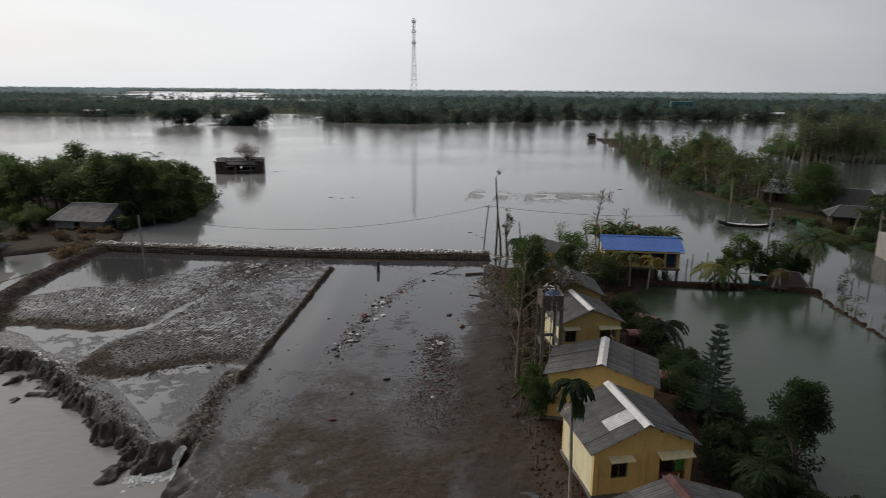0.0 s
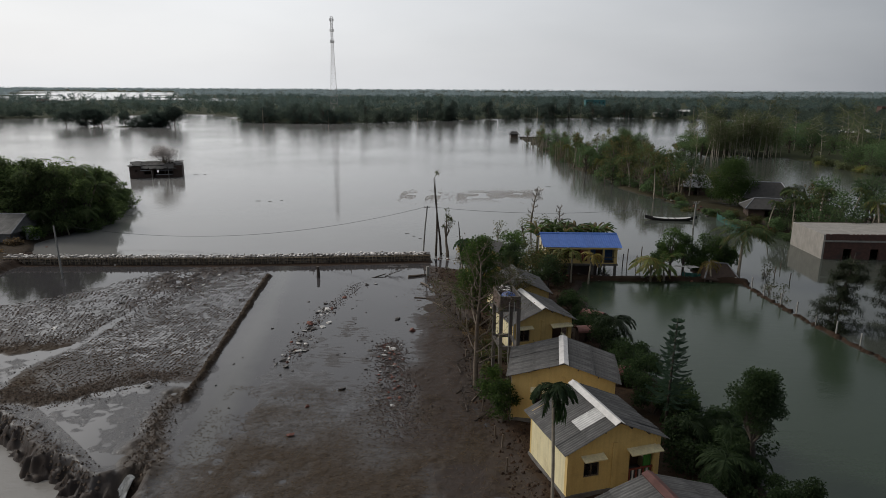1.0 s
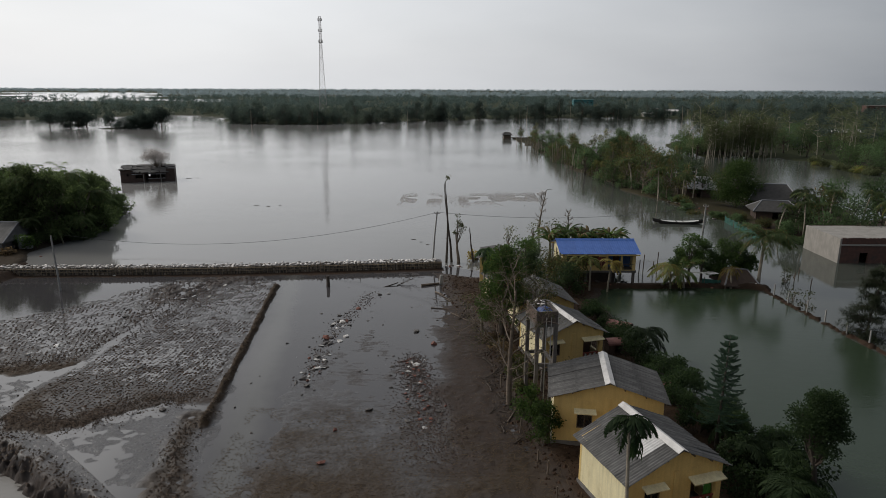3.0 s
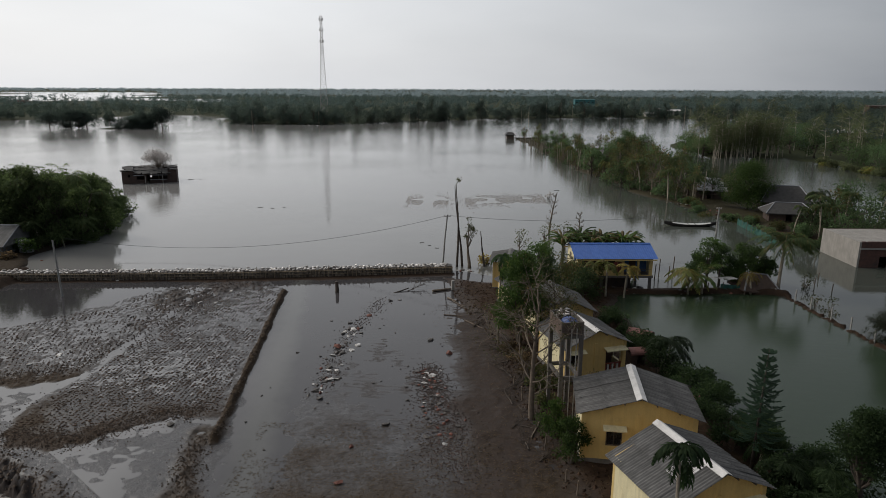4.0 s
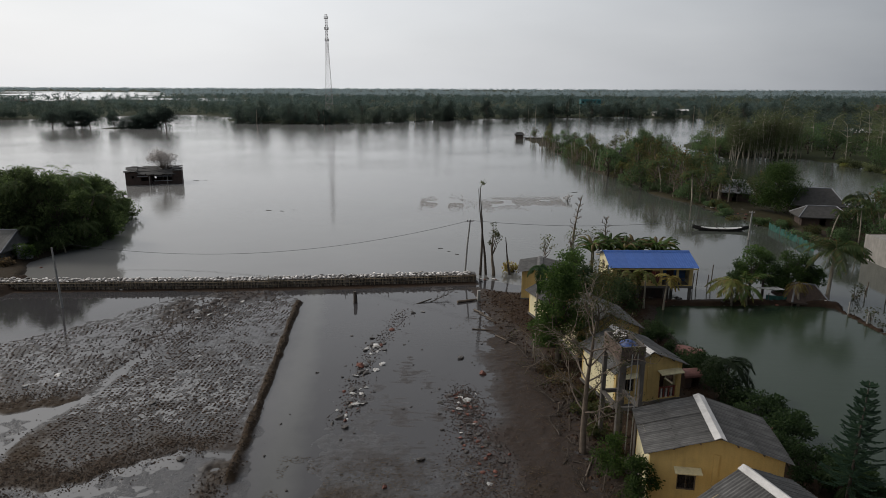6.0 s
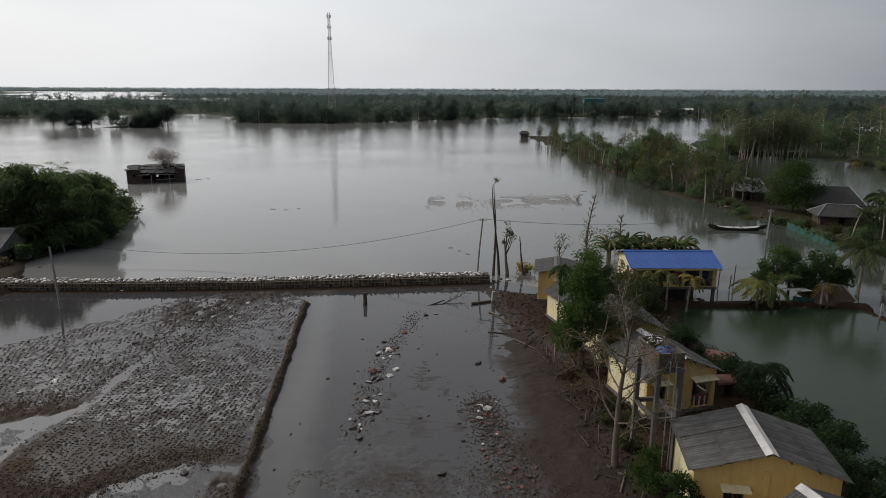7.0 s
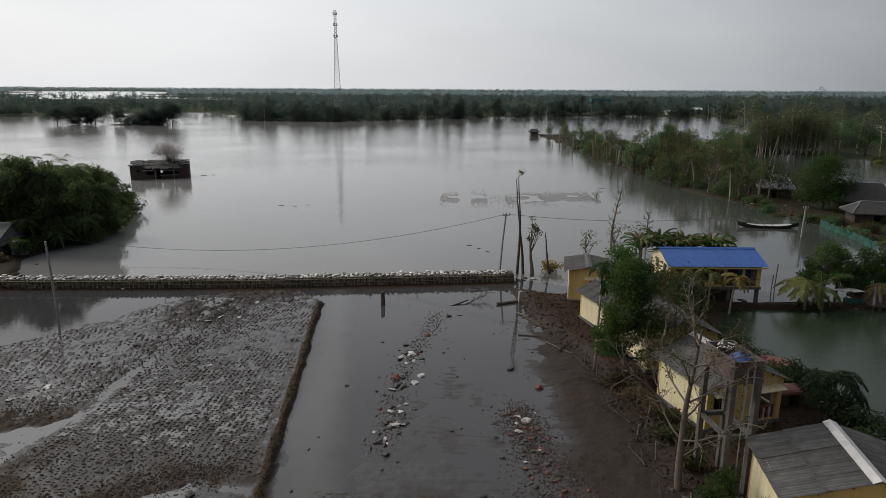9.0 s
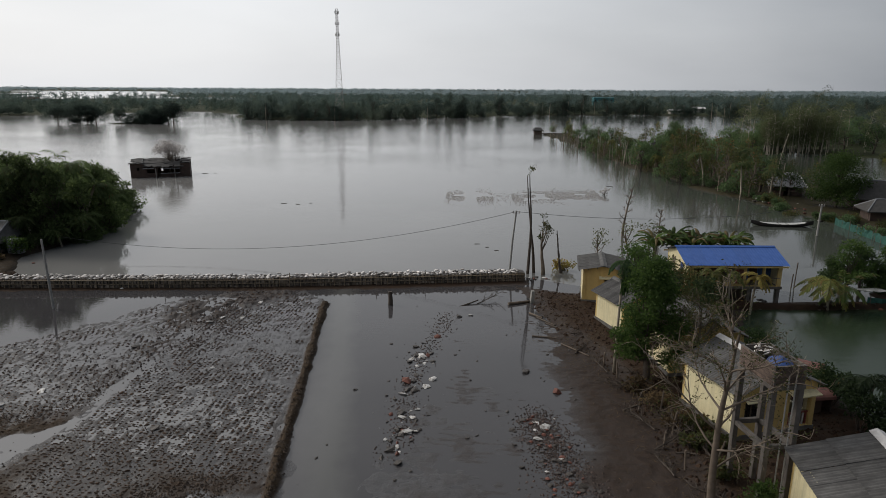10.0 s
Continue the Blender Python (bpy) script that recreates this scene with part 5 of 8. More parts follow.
# ---- thatched and tin huts ----
def make_hut(name, label, m, W, D, he, hr, roof, wall, hip=0.35, water=False):
    """A low hut with a hipped roof of real thickness, walls and corner posts."""
    h = thing(name, label, "hut", m, "village huts")
    o = 0.7
    a, b, c = W / 2 + o, D / 2 + o, W / 2 * (1 - hip)
    lo = he - (hr - he) * o / (D / 2)
    g = Mesh()
    for top in (0, 1):
        z = 0.16 if not top else 0
        g.add([(-a, -b, lo - z), (a, -b, lo - z), (a, b, lo - z), (-a, b, lo - z), (-c, 0, hr - z), (c, 0, hr - z)], [(0, 1, 5, 4), (1, 2, 5), (2, 3, 4, 5), (3, 0, 4)] if top else [(4, 5, 1, 0), (5, 2, 1), (5, 4, 3, 2), (4, 0, 3)])
    g.add([(-a, -b, lo - 0.16), (a, -b, lo - 0.16), (a, b, lo - 0.16), (-a, b, lo - 0.16), (-a, -b, lo), (a, -b, lo), (a, b, lo), (-a, b, lo)], [(0, 1, 5, 4), (1, 2, 6, 5), (2, 3, 7, 6), (3, 0, 4, 7)])
    part("roof", g, roof, h)
    for s0, s1 in (((-a, -b, lo), (-c, 0, hr)), ((a, -b, lo), (c, 0, hr)), ((-c, 0, hr), (c, 0, hr)), ((a, b, lo), (c, 0, hr)), ((-a, b, lo), (-c, 0, hr))):
        g = Mesh()
        g.tube([s0, s1], 0.1, 5)
        part("ridge_roll", g, M_TIN if roof is not M_TIN else M_CAP, h)
    g = Mesh()
    hole = [(W * 0.4, W * 0.4 + 0.9, 0.0 if not water else 0.6, min(1.9, he - 0.2))]
    wall_panel(g, W, he + 0.6, 0.15, [(p, q, r + 0.6, s + 0.6) for p, q, r, s in hole], pose(-W / 2, -D / 2, -0.6))
    part("front_wall", g, wall, h)
    for p, ln in ((pose(W / 2, D / 2, -0.6, 0, 0, 180), W), (pose(-W / 2, D / 2 - 0.15, -0.6, 0, 0, -90), D - 0.3), (pose(W / 2, -D / 2 + 0.15, -0.6, 0, 0, 90), D - 0.3)):
        g = Mesh()
        wall_panel(g, ln, he + 0.6, 0.15, (), p)
        part("wall", g, wall, h)
    for x in (-a + 0.2, a - 0.2):
        g = Mesh()
        g.tube([(x, -b + 0.2, -0.8), (x, -b + 0.2, lo - 0.1)], 0.07, 6)
        part("post", g, M_WOOD, h)
    return h


make_hut("thatched_hut", "grey hip-roofed hut among trees with pale ridge rolls", pose(50.5, 127, 0.3, 0, 0, -14), 7.4, 5.2, 2.5, 4.6, M_THATCH, M_BRICKWALL)
make_hut("thatched_hut", "low dark lean-to hut below the hip-roofed hut", pose(47.0, 118.0, 0.2, 0, 0, -10), 6.6, 3.8, 2.0, 3.1, M_THATCH, M_BRICKWALL)
make_hut("thatched_hut", "small grey-roofed hut behind a broad tree", pose(42.4, 141.0, 0.3, 0, 0, -20), 5.0, 4.0, 2.4, 4.0, M_TIN, M_BRICKWALL)
make_hut("thatched_hut", "pale-roofed hut half hidden in the wooded spit", pose(36, 196, 0.3, 0, 0, 10), 12.0, 7.0, 2.6, 5.2, M_THATCH, M_BRICKWALL)
make_hut("tin_hut", "grey tin-roofed hut beside dark trees on the bank", pose(-72.6, 92.3, 0.4, 0, 0, 1), 8.0, 8.6, 1.7, 3.3, M_ROOF, M_TIN, 0.03)
g = Mesh()
g.tube([(0, 0, -0.1), (0, 0, 0.06), (0, 0, 0.7), (0, 0, 0.76), (0, 0, 1.45), (0, 0, 1.6), (0, 0, 1.72)], [0.62, 0.7, 0.7, 0.74, 0.7, 0.6, 0.3], 18)
single("water_drum", g, M_TIN, "grey upright water drum beside the tin hut", "drum", pose(-67.2, 90.6, 0.4))
make_hut("tin_hut", "small dark shed with a tin roof by the levee", pose(-72.5, 69.5, 0.3, 0, 0, 5), 5.0, 3.4, 1.9, 2.6, M_ROOF, M_BRICKWALL, 0.1)
make_hut("bamboo_hut", "tiny hut on a fishing platform in the flood", pose(12.6, 297, 0.6, 0, 0, 0), 3.2, 2.6, 1.6, 2.3, M_THATCH, M_WOOD, 0.2, True)


# ---- telecom mast ----
def make_mast():
    H, base = 65.5, (-100, 446)
    mast = thing("telecom_mast", "tall steel lattice mast with aerial drums", "mast", pose(*base, 0.4, 0, 0, 12))
    w0, w1 = 2.7, 0.7

    def half(z):
        return w1 + (w0 - w1) * max(0, 1 - z / 49)

    for sx, sy in ((-1, -1), (1, -1), (1, 1), (-1, 1)):
        g = Mesh()
        g.tube([(sx * half(z), sy * half(z), z) for z in (0, 20, 40, 52, H)], 0.12, 5)
        part("corner_leg", g, M_STEEL, mast)
    levels = [0]
    while levels[-1] < H - 2:
        levels.append(levels[-1] + max(1.8, 2.0 * half(levels[-1])))
    levels[-1] = H
    for lo_, hi_ in zip(levels, levels[1:]):
        g = Mesh()
        a, b = half(lo_), half(hi_)
        for k in range(4):
            c0, c1 = ((-1, -1), (1, -1), (1, 1), (-1, 1))[k], ((1, -1), (1, 1), (-1, 1), (-1, -1))[k]
            g.tube([(c0[0] * a, c0[1] * a, lo_), (c1[0] * b, c1[1] * b, hi_)], 0.06, 4)
            g.tube([(c1[0] * a, c1[1] * a, lo_), (c0[0] * b, c0[1] * b, hi_)], 0.06, 4)
            g.tube([(c0[0] * b, c0[1] * b, hi_), (c1[0] * b, c1[1] * b, hi_)], 0.06, 4)
        part("brace", g, M_STEEL, mast)
    for z in (50, 57, 63.5):
        g = Mesh()
        g.box((0, 0, z - 0.6), (2.4, 2.4, 0.15))
        plat = part("platform", g, M_STEEL, mast)
        for k in range(6):
            g = Mesh()
            t = k * math.pi / 3
            g.tube([(1.15 * math.cos(t), 1.15 * math.sin(t), z - 0.6), (1.15 * math.cos(t), 1.15 * math.sin(t), z + 0.9)], 0.2, 6)
            part("aerial", g, M_POLEC, plat)


make_mast()


# ---- poles, wires ----
def pole(x, y, h, label, arm=True, lean=(0, 0), r=0.12):
    z = height_at(x, y)
    z = max(z, -1.2)
    p = thing("utility_pole", label, "pole", pose(x, y, 0), "utility poles")
    g = Mesh()
    g.tube([(0, 0, z - 0.4), (lean[0] * 0.5, lean[1] * 0.5, h / 2), (lean[0], lean[1], h)], [r, r * 0.85, r * 0.7], 8)
    part("shaft", g, M_POLEC, p)
    if arm:
        g = Mesh()
        g.box((lean[0], lean[1], h - 0.25), (0.8, 0.07, 0.07))
        part("crossarm", g, M_STEEL, p)
        for dx in (-0.34, 0.34):
            g = Mesh()
            g.tube([(lean[0] + dx, lean[1], h - 0.2), (lean[0] + dx, lean[1], h - 0.02)], 0.05, 6)
            part("insulator", g, M_WHITE, p)
    return (x + lean[0], y + lean[1], h - 0.1)


pole(-51.6, 73.2, 6.2, "slim pale concrete pole standing in the silted field", False, (-0.35, 0.2))
P_MID = pole(-10.9, 88.3, 6.4, "leaning concrete utility pole behind the dyke", True, (0.65, 0.3))
P_EAST = pole(31.2, 107.4, 4.3, "pale concrete utility pole standing in flood water", True, (0.1, 0), 0.16)


def wire(a, b, sag, label):
    g = Mesh()
    n = 28
    g.tube([Vector(a).lerp(Vector(b), i / n) + Vector((0, 0, -4 * sag * (i / n) * (1 - i / n))) for i in range(n + 1)], 0.022, 5)
    single("overhead_cable", g, M_WIRE, label, "cable", group="overhead cables")


wire((-62.5, 92, 2.0), P_MID, 2.6, "thin black cable sagging low over the flood")
wire(P_MID, P_EAST, 1.3, "thin black cable strung between two poles")

# ---- plants ----
def unit(rng):
    while True:
        v = Vector((rng.uniform(-1, 1), rng.uniform(-1, 1), rng.uniform(-1, 1)))
        if 0.05 < v.length < 1:
            return v.normalized()


def limb(g, rng, p, d, length, r, bend=0.25, n=5, sides=6, droop=0.0):
    """A tapered, wandering branch; returns its points."""
    pts, rad = [p.copy()], [r]
    for i in range(n):
        d = (d + unit(rng) * bend + Vector((0, 0, -droop))).normalized()
        p = p + d * length / n
        pts.append(p.copy())
        rad.append(r * (1 - 0.8 * (i + 1) / n) + 0.006)
    g.tube(pts, rad, sides, False)
    return pts


def leaf_cloud(g, rng, c, radius, count, size, flat=0.75, droop=0.3):
    for _ in range(count):
        o = unit(rng) * radius * rng.random() ** 0.42
        o.z *= flat
        d = (unit(rng) + o.normalized() * 0.7 + Vector((0, 0, -droop))).normalized()
        s = d.cross(unit(rng))
        if s.length < 0.1:
            continue
        k = size * rng.uniform(0.65, 1.3)
        g.leaf(c + o, d, s.normalized(), k, k * 0.5)


def broad_tree(seed, height, spread, leaves, size, leaf, bark=M_BARK, trunk_h=0.35, lumps=16, low=0.3):
    """Trunk, limbs and a crown of many leaves in uneven clumps. Returns the two meshes."""
    rng = random.Random(seed)
    tg, lg = Mesh(), Mesh()
    p = Vector((0, 0, -0.3))
    stem = limb(tg, rng, p, Vector((0, 0, 1)), height * 0.7, height * 0.028 + 0.04, 0.12, 7, 8)
    per = leaves // lumps
    for i in range(lumps):
        t = rng.uniform(low, 1.0)
        a = 2 * math.pi * (i * 0.618 + rng.uniform(-0.1, 0.1))
        rr = spread * (1 - max(0, t - 0.45) ** 1.5 * 1.7) * rng.uniform(0.35, 0.95)
        c = Vector((math.cos(a) * rr, math.sin(a) * rr, height * (0.22 + 0.72 * t) + rng.uniform(-0.3, 0.3)))
        k = min(len(stem) - 1, max(1, int((trunk_h + (1 - trunk_h) * t * 0.8) * (len(stem) - 1))))
        s = stem[k]
        mid = s.lerp(c, 0.55) + Vector((0, 0, -0.04 * height))
        tg.tube([s, mid, c], [height * 0.011, height * 0.007, 0.012], 5, False)
        leaf_cloud(lg, rng, c, spread * rng.uniform(0.28, 0.5), per, size)
    return tg.data("trunk", bark, True), lg.data("crown", leaf)


def palm(seed, height, fronds, reach, leaf, wind=(0.25, 0.0), trunk_r=0.13, leaflets=13, wide=0.10, droop=0.2):
    """A ringed, slightly curved stem and arching feathered fronds, blown to one side."""
    rng = random.Random(seed)
    tg, lg = Mesh(), Mesh()
    lean = Vector((rng.uniform(-0.1, 0.1) + wind[0] * 0.3, rng.uniform(-0.1, 0.1), 0)) * height
    pts = [Vector((0, 0, -0.3)) + lean * (t * t) + Vector((0, 0, height * t)) for t in (0, 0.2, 0.4, 0.6, 0.8, 1.0)]
    tg.tube(pts, [trunk_r * 1.4, trunk_r, trunk_r * 0.92, trunk_r * 0.88, trunk_r * 0.85, trunk_r * 0.8], 8)
    top = pts[-1]
    for i in range(fronds):
        a = 2 * math.pi * i * 0.382 + rng.uniform(-0.2, 0.2)
        up = rng.uniform(-0.25, 1.1)
        d = Vector((math.cos(a) + wind[0], math.sin(a) + wind[1], up)).normalized()
        p = top.copy()
        ln = reach * rng.uniform(0.8, 1.1)
        rib = [p.copy()]
        m = 7
        for k in range(m):
            d = (d + Vector((wind[0] * 0.08, wind[1] * 0.08, -droop - 0.25 * droop * k))).normalized()
            p = p + d * ln / m
            rib.append(p.copy())
        lg.tube(rib, [0.03, 0.028, 0.025, 0.022, 0.018, 0.014, 0.01, 0.006], 3, False)
        for k in range(leaflets):
            t = (k + 1.2) / (leaflets + 1)
            f = t * m
            j = min(int(f), m - 1)
            c = rib[j].lerp(rib[j + 1], f - j)
            dd = (rib[j + 1] - rib[j]).normalized()
            side = dd.cross(Vector((0, 0, 1)))
            if side.length < 0.05:
                side = Vector((1, 0, 0))
            side.normalize()
            size = reach * 0.3 * math.sin(math.pi * min(0.97, 0.18 + t * 0.8)) * rng.uniform(0.6, 1.2)
            for s in (-1, 1):
                out = (side * s * 0.8 + dd * 0.75 + Vector((rng.uniform(-0.15, 0.15), 0, -0.55 + rng.uniform(-0.35, 0.3)))).normalized()
                lg.leaf(c, out, out.cross(Vector((0, 0, 1))).normalized(), size, wide * reach * 0.35, 0.1)
    return tg.data("trunk", M_PALEBARK, True), lg.data("fronds", leaf)


def banana(seed, height):
    rng = random.Random(seed)
    tg, lg = Mesh(), Mesh()
    for s in range(3):
        b = Vector((rng.uniform(-0.7, 0.7), rng.uniform(-0.7, 0.7), -0.2))
        h = height * rng.uniform(0.4, 0.6)
        tg.tube([b, b + Vector((0.05, 0, h))], [0.14, 0.09], 7)
        for i in range(11):
            a = 2 * math.pi * (i * 0.382) + rng.uniform(-0.3, 0.3)
            d = Vector((math.cos(a) * 0.6, math.sin(a) * 0.6, 1.0)).normalized()
            p = b + Vector((0.05, 0, h))
            ln = height * rng.uniform(0.45, 0.62)
            m = 6
            side = d.cross(Vector((0, 0, 1))).normalized()
            rows = []
            for k in range(m + 1):
                w = 0.19 * math.sin(math.pi * (0.08 + 0.9 * k / m)) * rng.uniform(0.8, 1.1)
                rows.append((p - side * w + Vector((0, 0, -0.08)), p.copy(), p + side * w + Vector((0, 0, -0.08))))
                d = (d + Vector((0, 0, -rng.uniform(0.15, 0.4)))).normalized()
                p = p + d * ln / m
            vs = [q for r in rows for q in r]
            lg.add(vs, [(k * 3 + j, k * 3 + j + 1, k * 3 + j + 4, k * 3 + j + 3) for k in range(m) for j in (0, 1)])
    return tg.data("stem", M_BANSTEM, True), lg.data("leaves", L_BANANA)


def araucaria(seed, height, lean=0.9):
    """A young Norfolk pine: regular whorls of drooping, needle-clad branches."""
    rng = random.Random(seed)
    tg, lg = Mesh(), Mesh()
    tg.tube([(0, 0, -0.3), (lean * 0.5, 0, height * 0.5), (lean, 0, height)], [0.1, 0.07, 0.02], 7)
    n = 13
    for i in range(n):
        z = height * (0.26 + 0.72 * i / (n - 1))
        reach = (1 - i / n) ** 0.8 * height * 0.2 + 0.1
        k = 6
        for j in range(k):
            a = 2 * math.pi * (j + 0.5 * (i % 2) + rng.uniform(-0.12, 0.12)) / k
            r = reach * rng.uniform(0.8, 1.1)
            pts = [Vector((lean * z / height, 0, z)) + Vector((math.cos(a) * r * t, math.sin(a) * r * t, -0.1 * math.sin(math.pi * t) * r + 0.16 * r * t * t)) for t in (0, 0.35, 0.7, 1)]
            lg.tube(pts, [0.02, 0.016, 0.012, 0.006], 4, False)
            for q in range(26):
                t = 0.12 + 0.88 * q / 25
                f = min(t * 3, 2.999)
                c = pts[int(f)].lerp(pts[int(f) + 1], f - int(f))
                d = Vector((math.cos(a), math.sin(a), 0.1 * rng.uniform(-1, 1)))
                s = Vector((-d.y, d.x, 0)) * (1 if q % 2 else -1)
                o = (d * 0.7 + s * 0.8 + Vector((0, 0, rng.uniform(0.0, 0.35)))).normalized()
                lg.leaf(c, o, o.cross(Vector((0, 0, 1))).normalized(), 0.27 * (1.15 - t * 0.5), 0.13)
    return tg.data("trunk", M_BARK, True), lg.data("needles", L_PINE)


def casuarina(seed, height, spread):
    """A feathery casuarina with thin, drooping needle sprays."""
    rng = random.Random(seed)
    tg, lg = Mesh(), Mesh()
    stem = limb(tg, rng, Vector((0, 0, -0.3)), Vector((0, 0, 1)), height, 0.11, 0.06, 8, 7)
    for i in range(125):
        t = rng.uniform(0.2, 1.0)
        s = stem[min(8, int(t * 8))]
        a = rng.uniform(0, 2 * math.pi)
        d = Vector((math.cos(a), math.sin(a), rng.uniform(-0.1, 0.45)))
        pts = limb(tg, rng, s, d, spread * (1.25 - 0.75 * t) * rng.uniform(0.6, 1.0), 0.022, 0.22, 4, 4, 0.05)
        for p in pts[1:]:
            for _ in range(24):
                o = (unit(rng) * 0.8 + d * 0.8 + Vector((0, 0, -0.5))).normalized()
                lg.leaf(p + unit(rng) * 0.16, o, o.cross(Vector((0.1, 0.2, 1))).normalized(), rng.uniform(0.3, 0.65), 0.055)
    return tg.data("trunk", M_BARK, True), lg.data("needles", L_CASU)


def bare_tree(seed, height, reach, bark=M_TWIG, first=0.35, leafy=0.0):
    """A leafless tree: trunk, wide limbs, forking twigs."""
    rng = random.Random(seed)
    g, tw, lf = Mesh(), Mesh(), Mesh()
    stem = limb(g, rng, Vector((0, 0, -0.4)), Vector((0, 0, 1)), height * 0.72, 0.06 + 0.0125 * height, 0.07, 9, 8)
    for i in range(13):
        t = first + (1 - first) * i / 12
        s = stem[min(9, max(1, int(t * 9)))]
        a = 2 * math.pi * i * 0.382 + rng.uniform(-0.4, 0.4)
        d = Vector((math.cos(a), math.sin(a), 0.12 + 0.7 * t))
        pts = limb(g, rng, s, d.normalized(), reach * (1.25 - 0.6 * t) * rng.uniform(0.75, 1.1), 0.055, 0.2, 6, 5, -0.03)
        for p in pts[2:]:
            for _ in range(2):
                dd = (d.normalized() + unit(rng) * 0.9 + Vector((0, 0, 0.2))).normalized()
                q = limb(tw, rng, p, dd, reach * rng.uniform(0.18, 0.38), 0.018, 0.3, 4, 4, -0.04)
                for e in q[2:]:
                    tip = limb(tw, rng, e, (dd + unit(rng)).normalized(), reach * rng.uniform(0.07, 0.15), 0.009, 0.3, 2, 3)[-1]
                    if rng.random() < leafy:
                        leaf_cloud(lf, rng, tip, 0.32, 9, 0.125)
    if leafy:
        return g.data("trunk", M_WOOD, True), tw.data("twig_crown", bark), lf.data("sparse_foliage", L_OLIVE)
    return g.data("trunk", bark, True), tw.data("twig_crown", bark)


def shrub(seed, radius, high, leaves, size, leaf):
    rng = random.Random(seed)
    tg, lg = Mesh(), Mesh()
    for i in range(9):
        a = rng.uniform(0, 2 * math.pi)
        c = Vector((math.cos(a) * radius * rng.uniform(0.1, 0.75), math.sin(a) * radius * rng.uniform(0.1, 0.75), high * rng.uniform(0.25, 0.8)))
        tg.tube([(0, 0, -0.2), c * 0.5, c], [0.035, 0.025, 0.01], 4, False)
        leaf_cloud(lg, rng, c, radius * rng.uniform(0.3, 0.55), leaves // 9, size, 0.8)
    return tg.data("stem", M_BARK, True), lg.data("foliage", leaf)


def plant(kind, label, category, parts, m, group="", names=("trunk", "crown")):
    t = thing(kind, label, category, m, group)
    for nm, d in zip(names, parts):
        part(nm, d, None, t)
    return t


def sized(x, y, rz, s, sz=None, dz=0.0):
    return pose(x, y, max(height_at(x, y), -1.0) + dz, 0, 0, rz) @ Matrix.Diagonal((s, s, sz or s, 1))


def mixed(protos, spots, rng, group, scale=(0.75, 1.2)):
    """Scatter copies of plants built once. protos: (kind, label, category, meshes, part names, weight)."""
    weights = [p[5] for p in protos]
    for x, y in spots:
        kind, label, cat, meshes, names, _ = rng.choices(protos, weights)[0]
        s = rng.uniform(*scale)
        plant(kind, label, cat, meshes, sized(x, y, rng.uniform(0, 360), s, s * rng.uniform(0.85, 1.15)), group, names)


def spots_in(poly, count, rng, gap, edge=0.0, band=None):
    """Spots inside a polygon, at least gap apart and edge from its border."""
    xs, ys = [p[0] for p in poly], [p[1] for p in poly]
    out, tries = [], 0
    while len(out) < count and tries < count * 60:
        tries += 1
        x, y = rng.uniform(min(xs), max(xs)), rng.uniform(min(ys), max(ys))
        if band and not band(x, y):
            continue
        if poly_distance(np.array([x]), np.array([y]), poly)[0] > -edge:
            continue
        if all((x - a) ** 2 + (y - b) ** 2 > gap * gap for a, b in out):
            out.append((x, y))
    return out


TC, TF, SL = ("trunk", "crown"), ("trunk", "fronds"), ("stem", "foliage")
# beside the cottages
plant("leafy_tree", "dense dark green mango tree between the cottages", "tree", broad_tree(11, 8.2, 2.15, 17000, 0.21, L_MANGO, lumps=54, low=0.0), at_ground(-3.3, 60.9), "verge trees", TC)
plant("leafy_tree", "green tree standing behind the mango tree", "tree", broad_tree(12, 5.2, 1.6, 5000, 0.22, L_SPITDARK, lumps=24, low=0.0), at_ground(0.2, 70.2), "verge trees", TC)
plant("bare_tree", "twiggy storm-stripped tree with thin olive foliage and wide limbs", "tree", bare_tree(14, 12.8, 4.3, first=0.3, leafy=0.85), at_ground(-3.5, 48.1), "verge trees", ("trunk", "twig_crown", "sparse_foliage"))
plant("bare_tree", "twiggy tree with few olive leaves over the cottage", "tree", bare_tree(15, 8.0, 2.2, first=0.5, leafy=0.9), at_ground(-0.6, 60.4), "verge trees", ("trunk", "twig_crown", "sparse_foliage"))
areca = plant("areca_palm", "slim areca palm beside the cottage", "palm", palm(16, 9.5, 12, 1.6, L_ARECA, (0.0, 0.0), 0.085, 20, 0.24, 0.26), at_ground(0.0, 29.3), "palms", TF)
g = Mesh()
hanging = random.Random(47)
for _ in range(110):
    g.leaf(Vector((0.1 + hanging.uniform(-0.22, 0.22), hanging.uniform(-0.2, 0.2), 8.2 + hanging.uniform(-0.5, 0.4))), Vector((hanging.uniform(-0.3, 0.3), hanging.uniform(-0.3, 0.3), -1)).normalized(), Vector((1, 0, 0)), 0.5, 0.07)
part("dead_frond", g, L_ARECA, areca, "withered frond hanging down the stem")
areca = plant("areca_palm", "slim areca palm before the pale cottage", "palm", palm(17, 8.0, 12, 1.7, L_ARECA, (0.1, 0.0), 0.09, 20, 0.24, 0.26), at_ground(-5.1, 62.4), "palms", TF)
g = Mesh()
hanging = random.Random(43)
for _ in range(110):
    g.leaf(Vector((0.3 + hanging.uniform(-0.22, 0.22), hanging.uniform(-0.2, 0.2), 6.4 + hanging.uniform(-0.5, 0.4))), Vector((hanging.uniform(-0.3, 0.3), hanging.uniform(-0.3, 0.3), -1)).normalized(), Vector((1, 0, 0)), 0.5, 0.07)
part("dead_frond", g, L_ARECA, areca, "withered frond hanging down the stem")
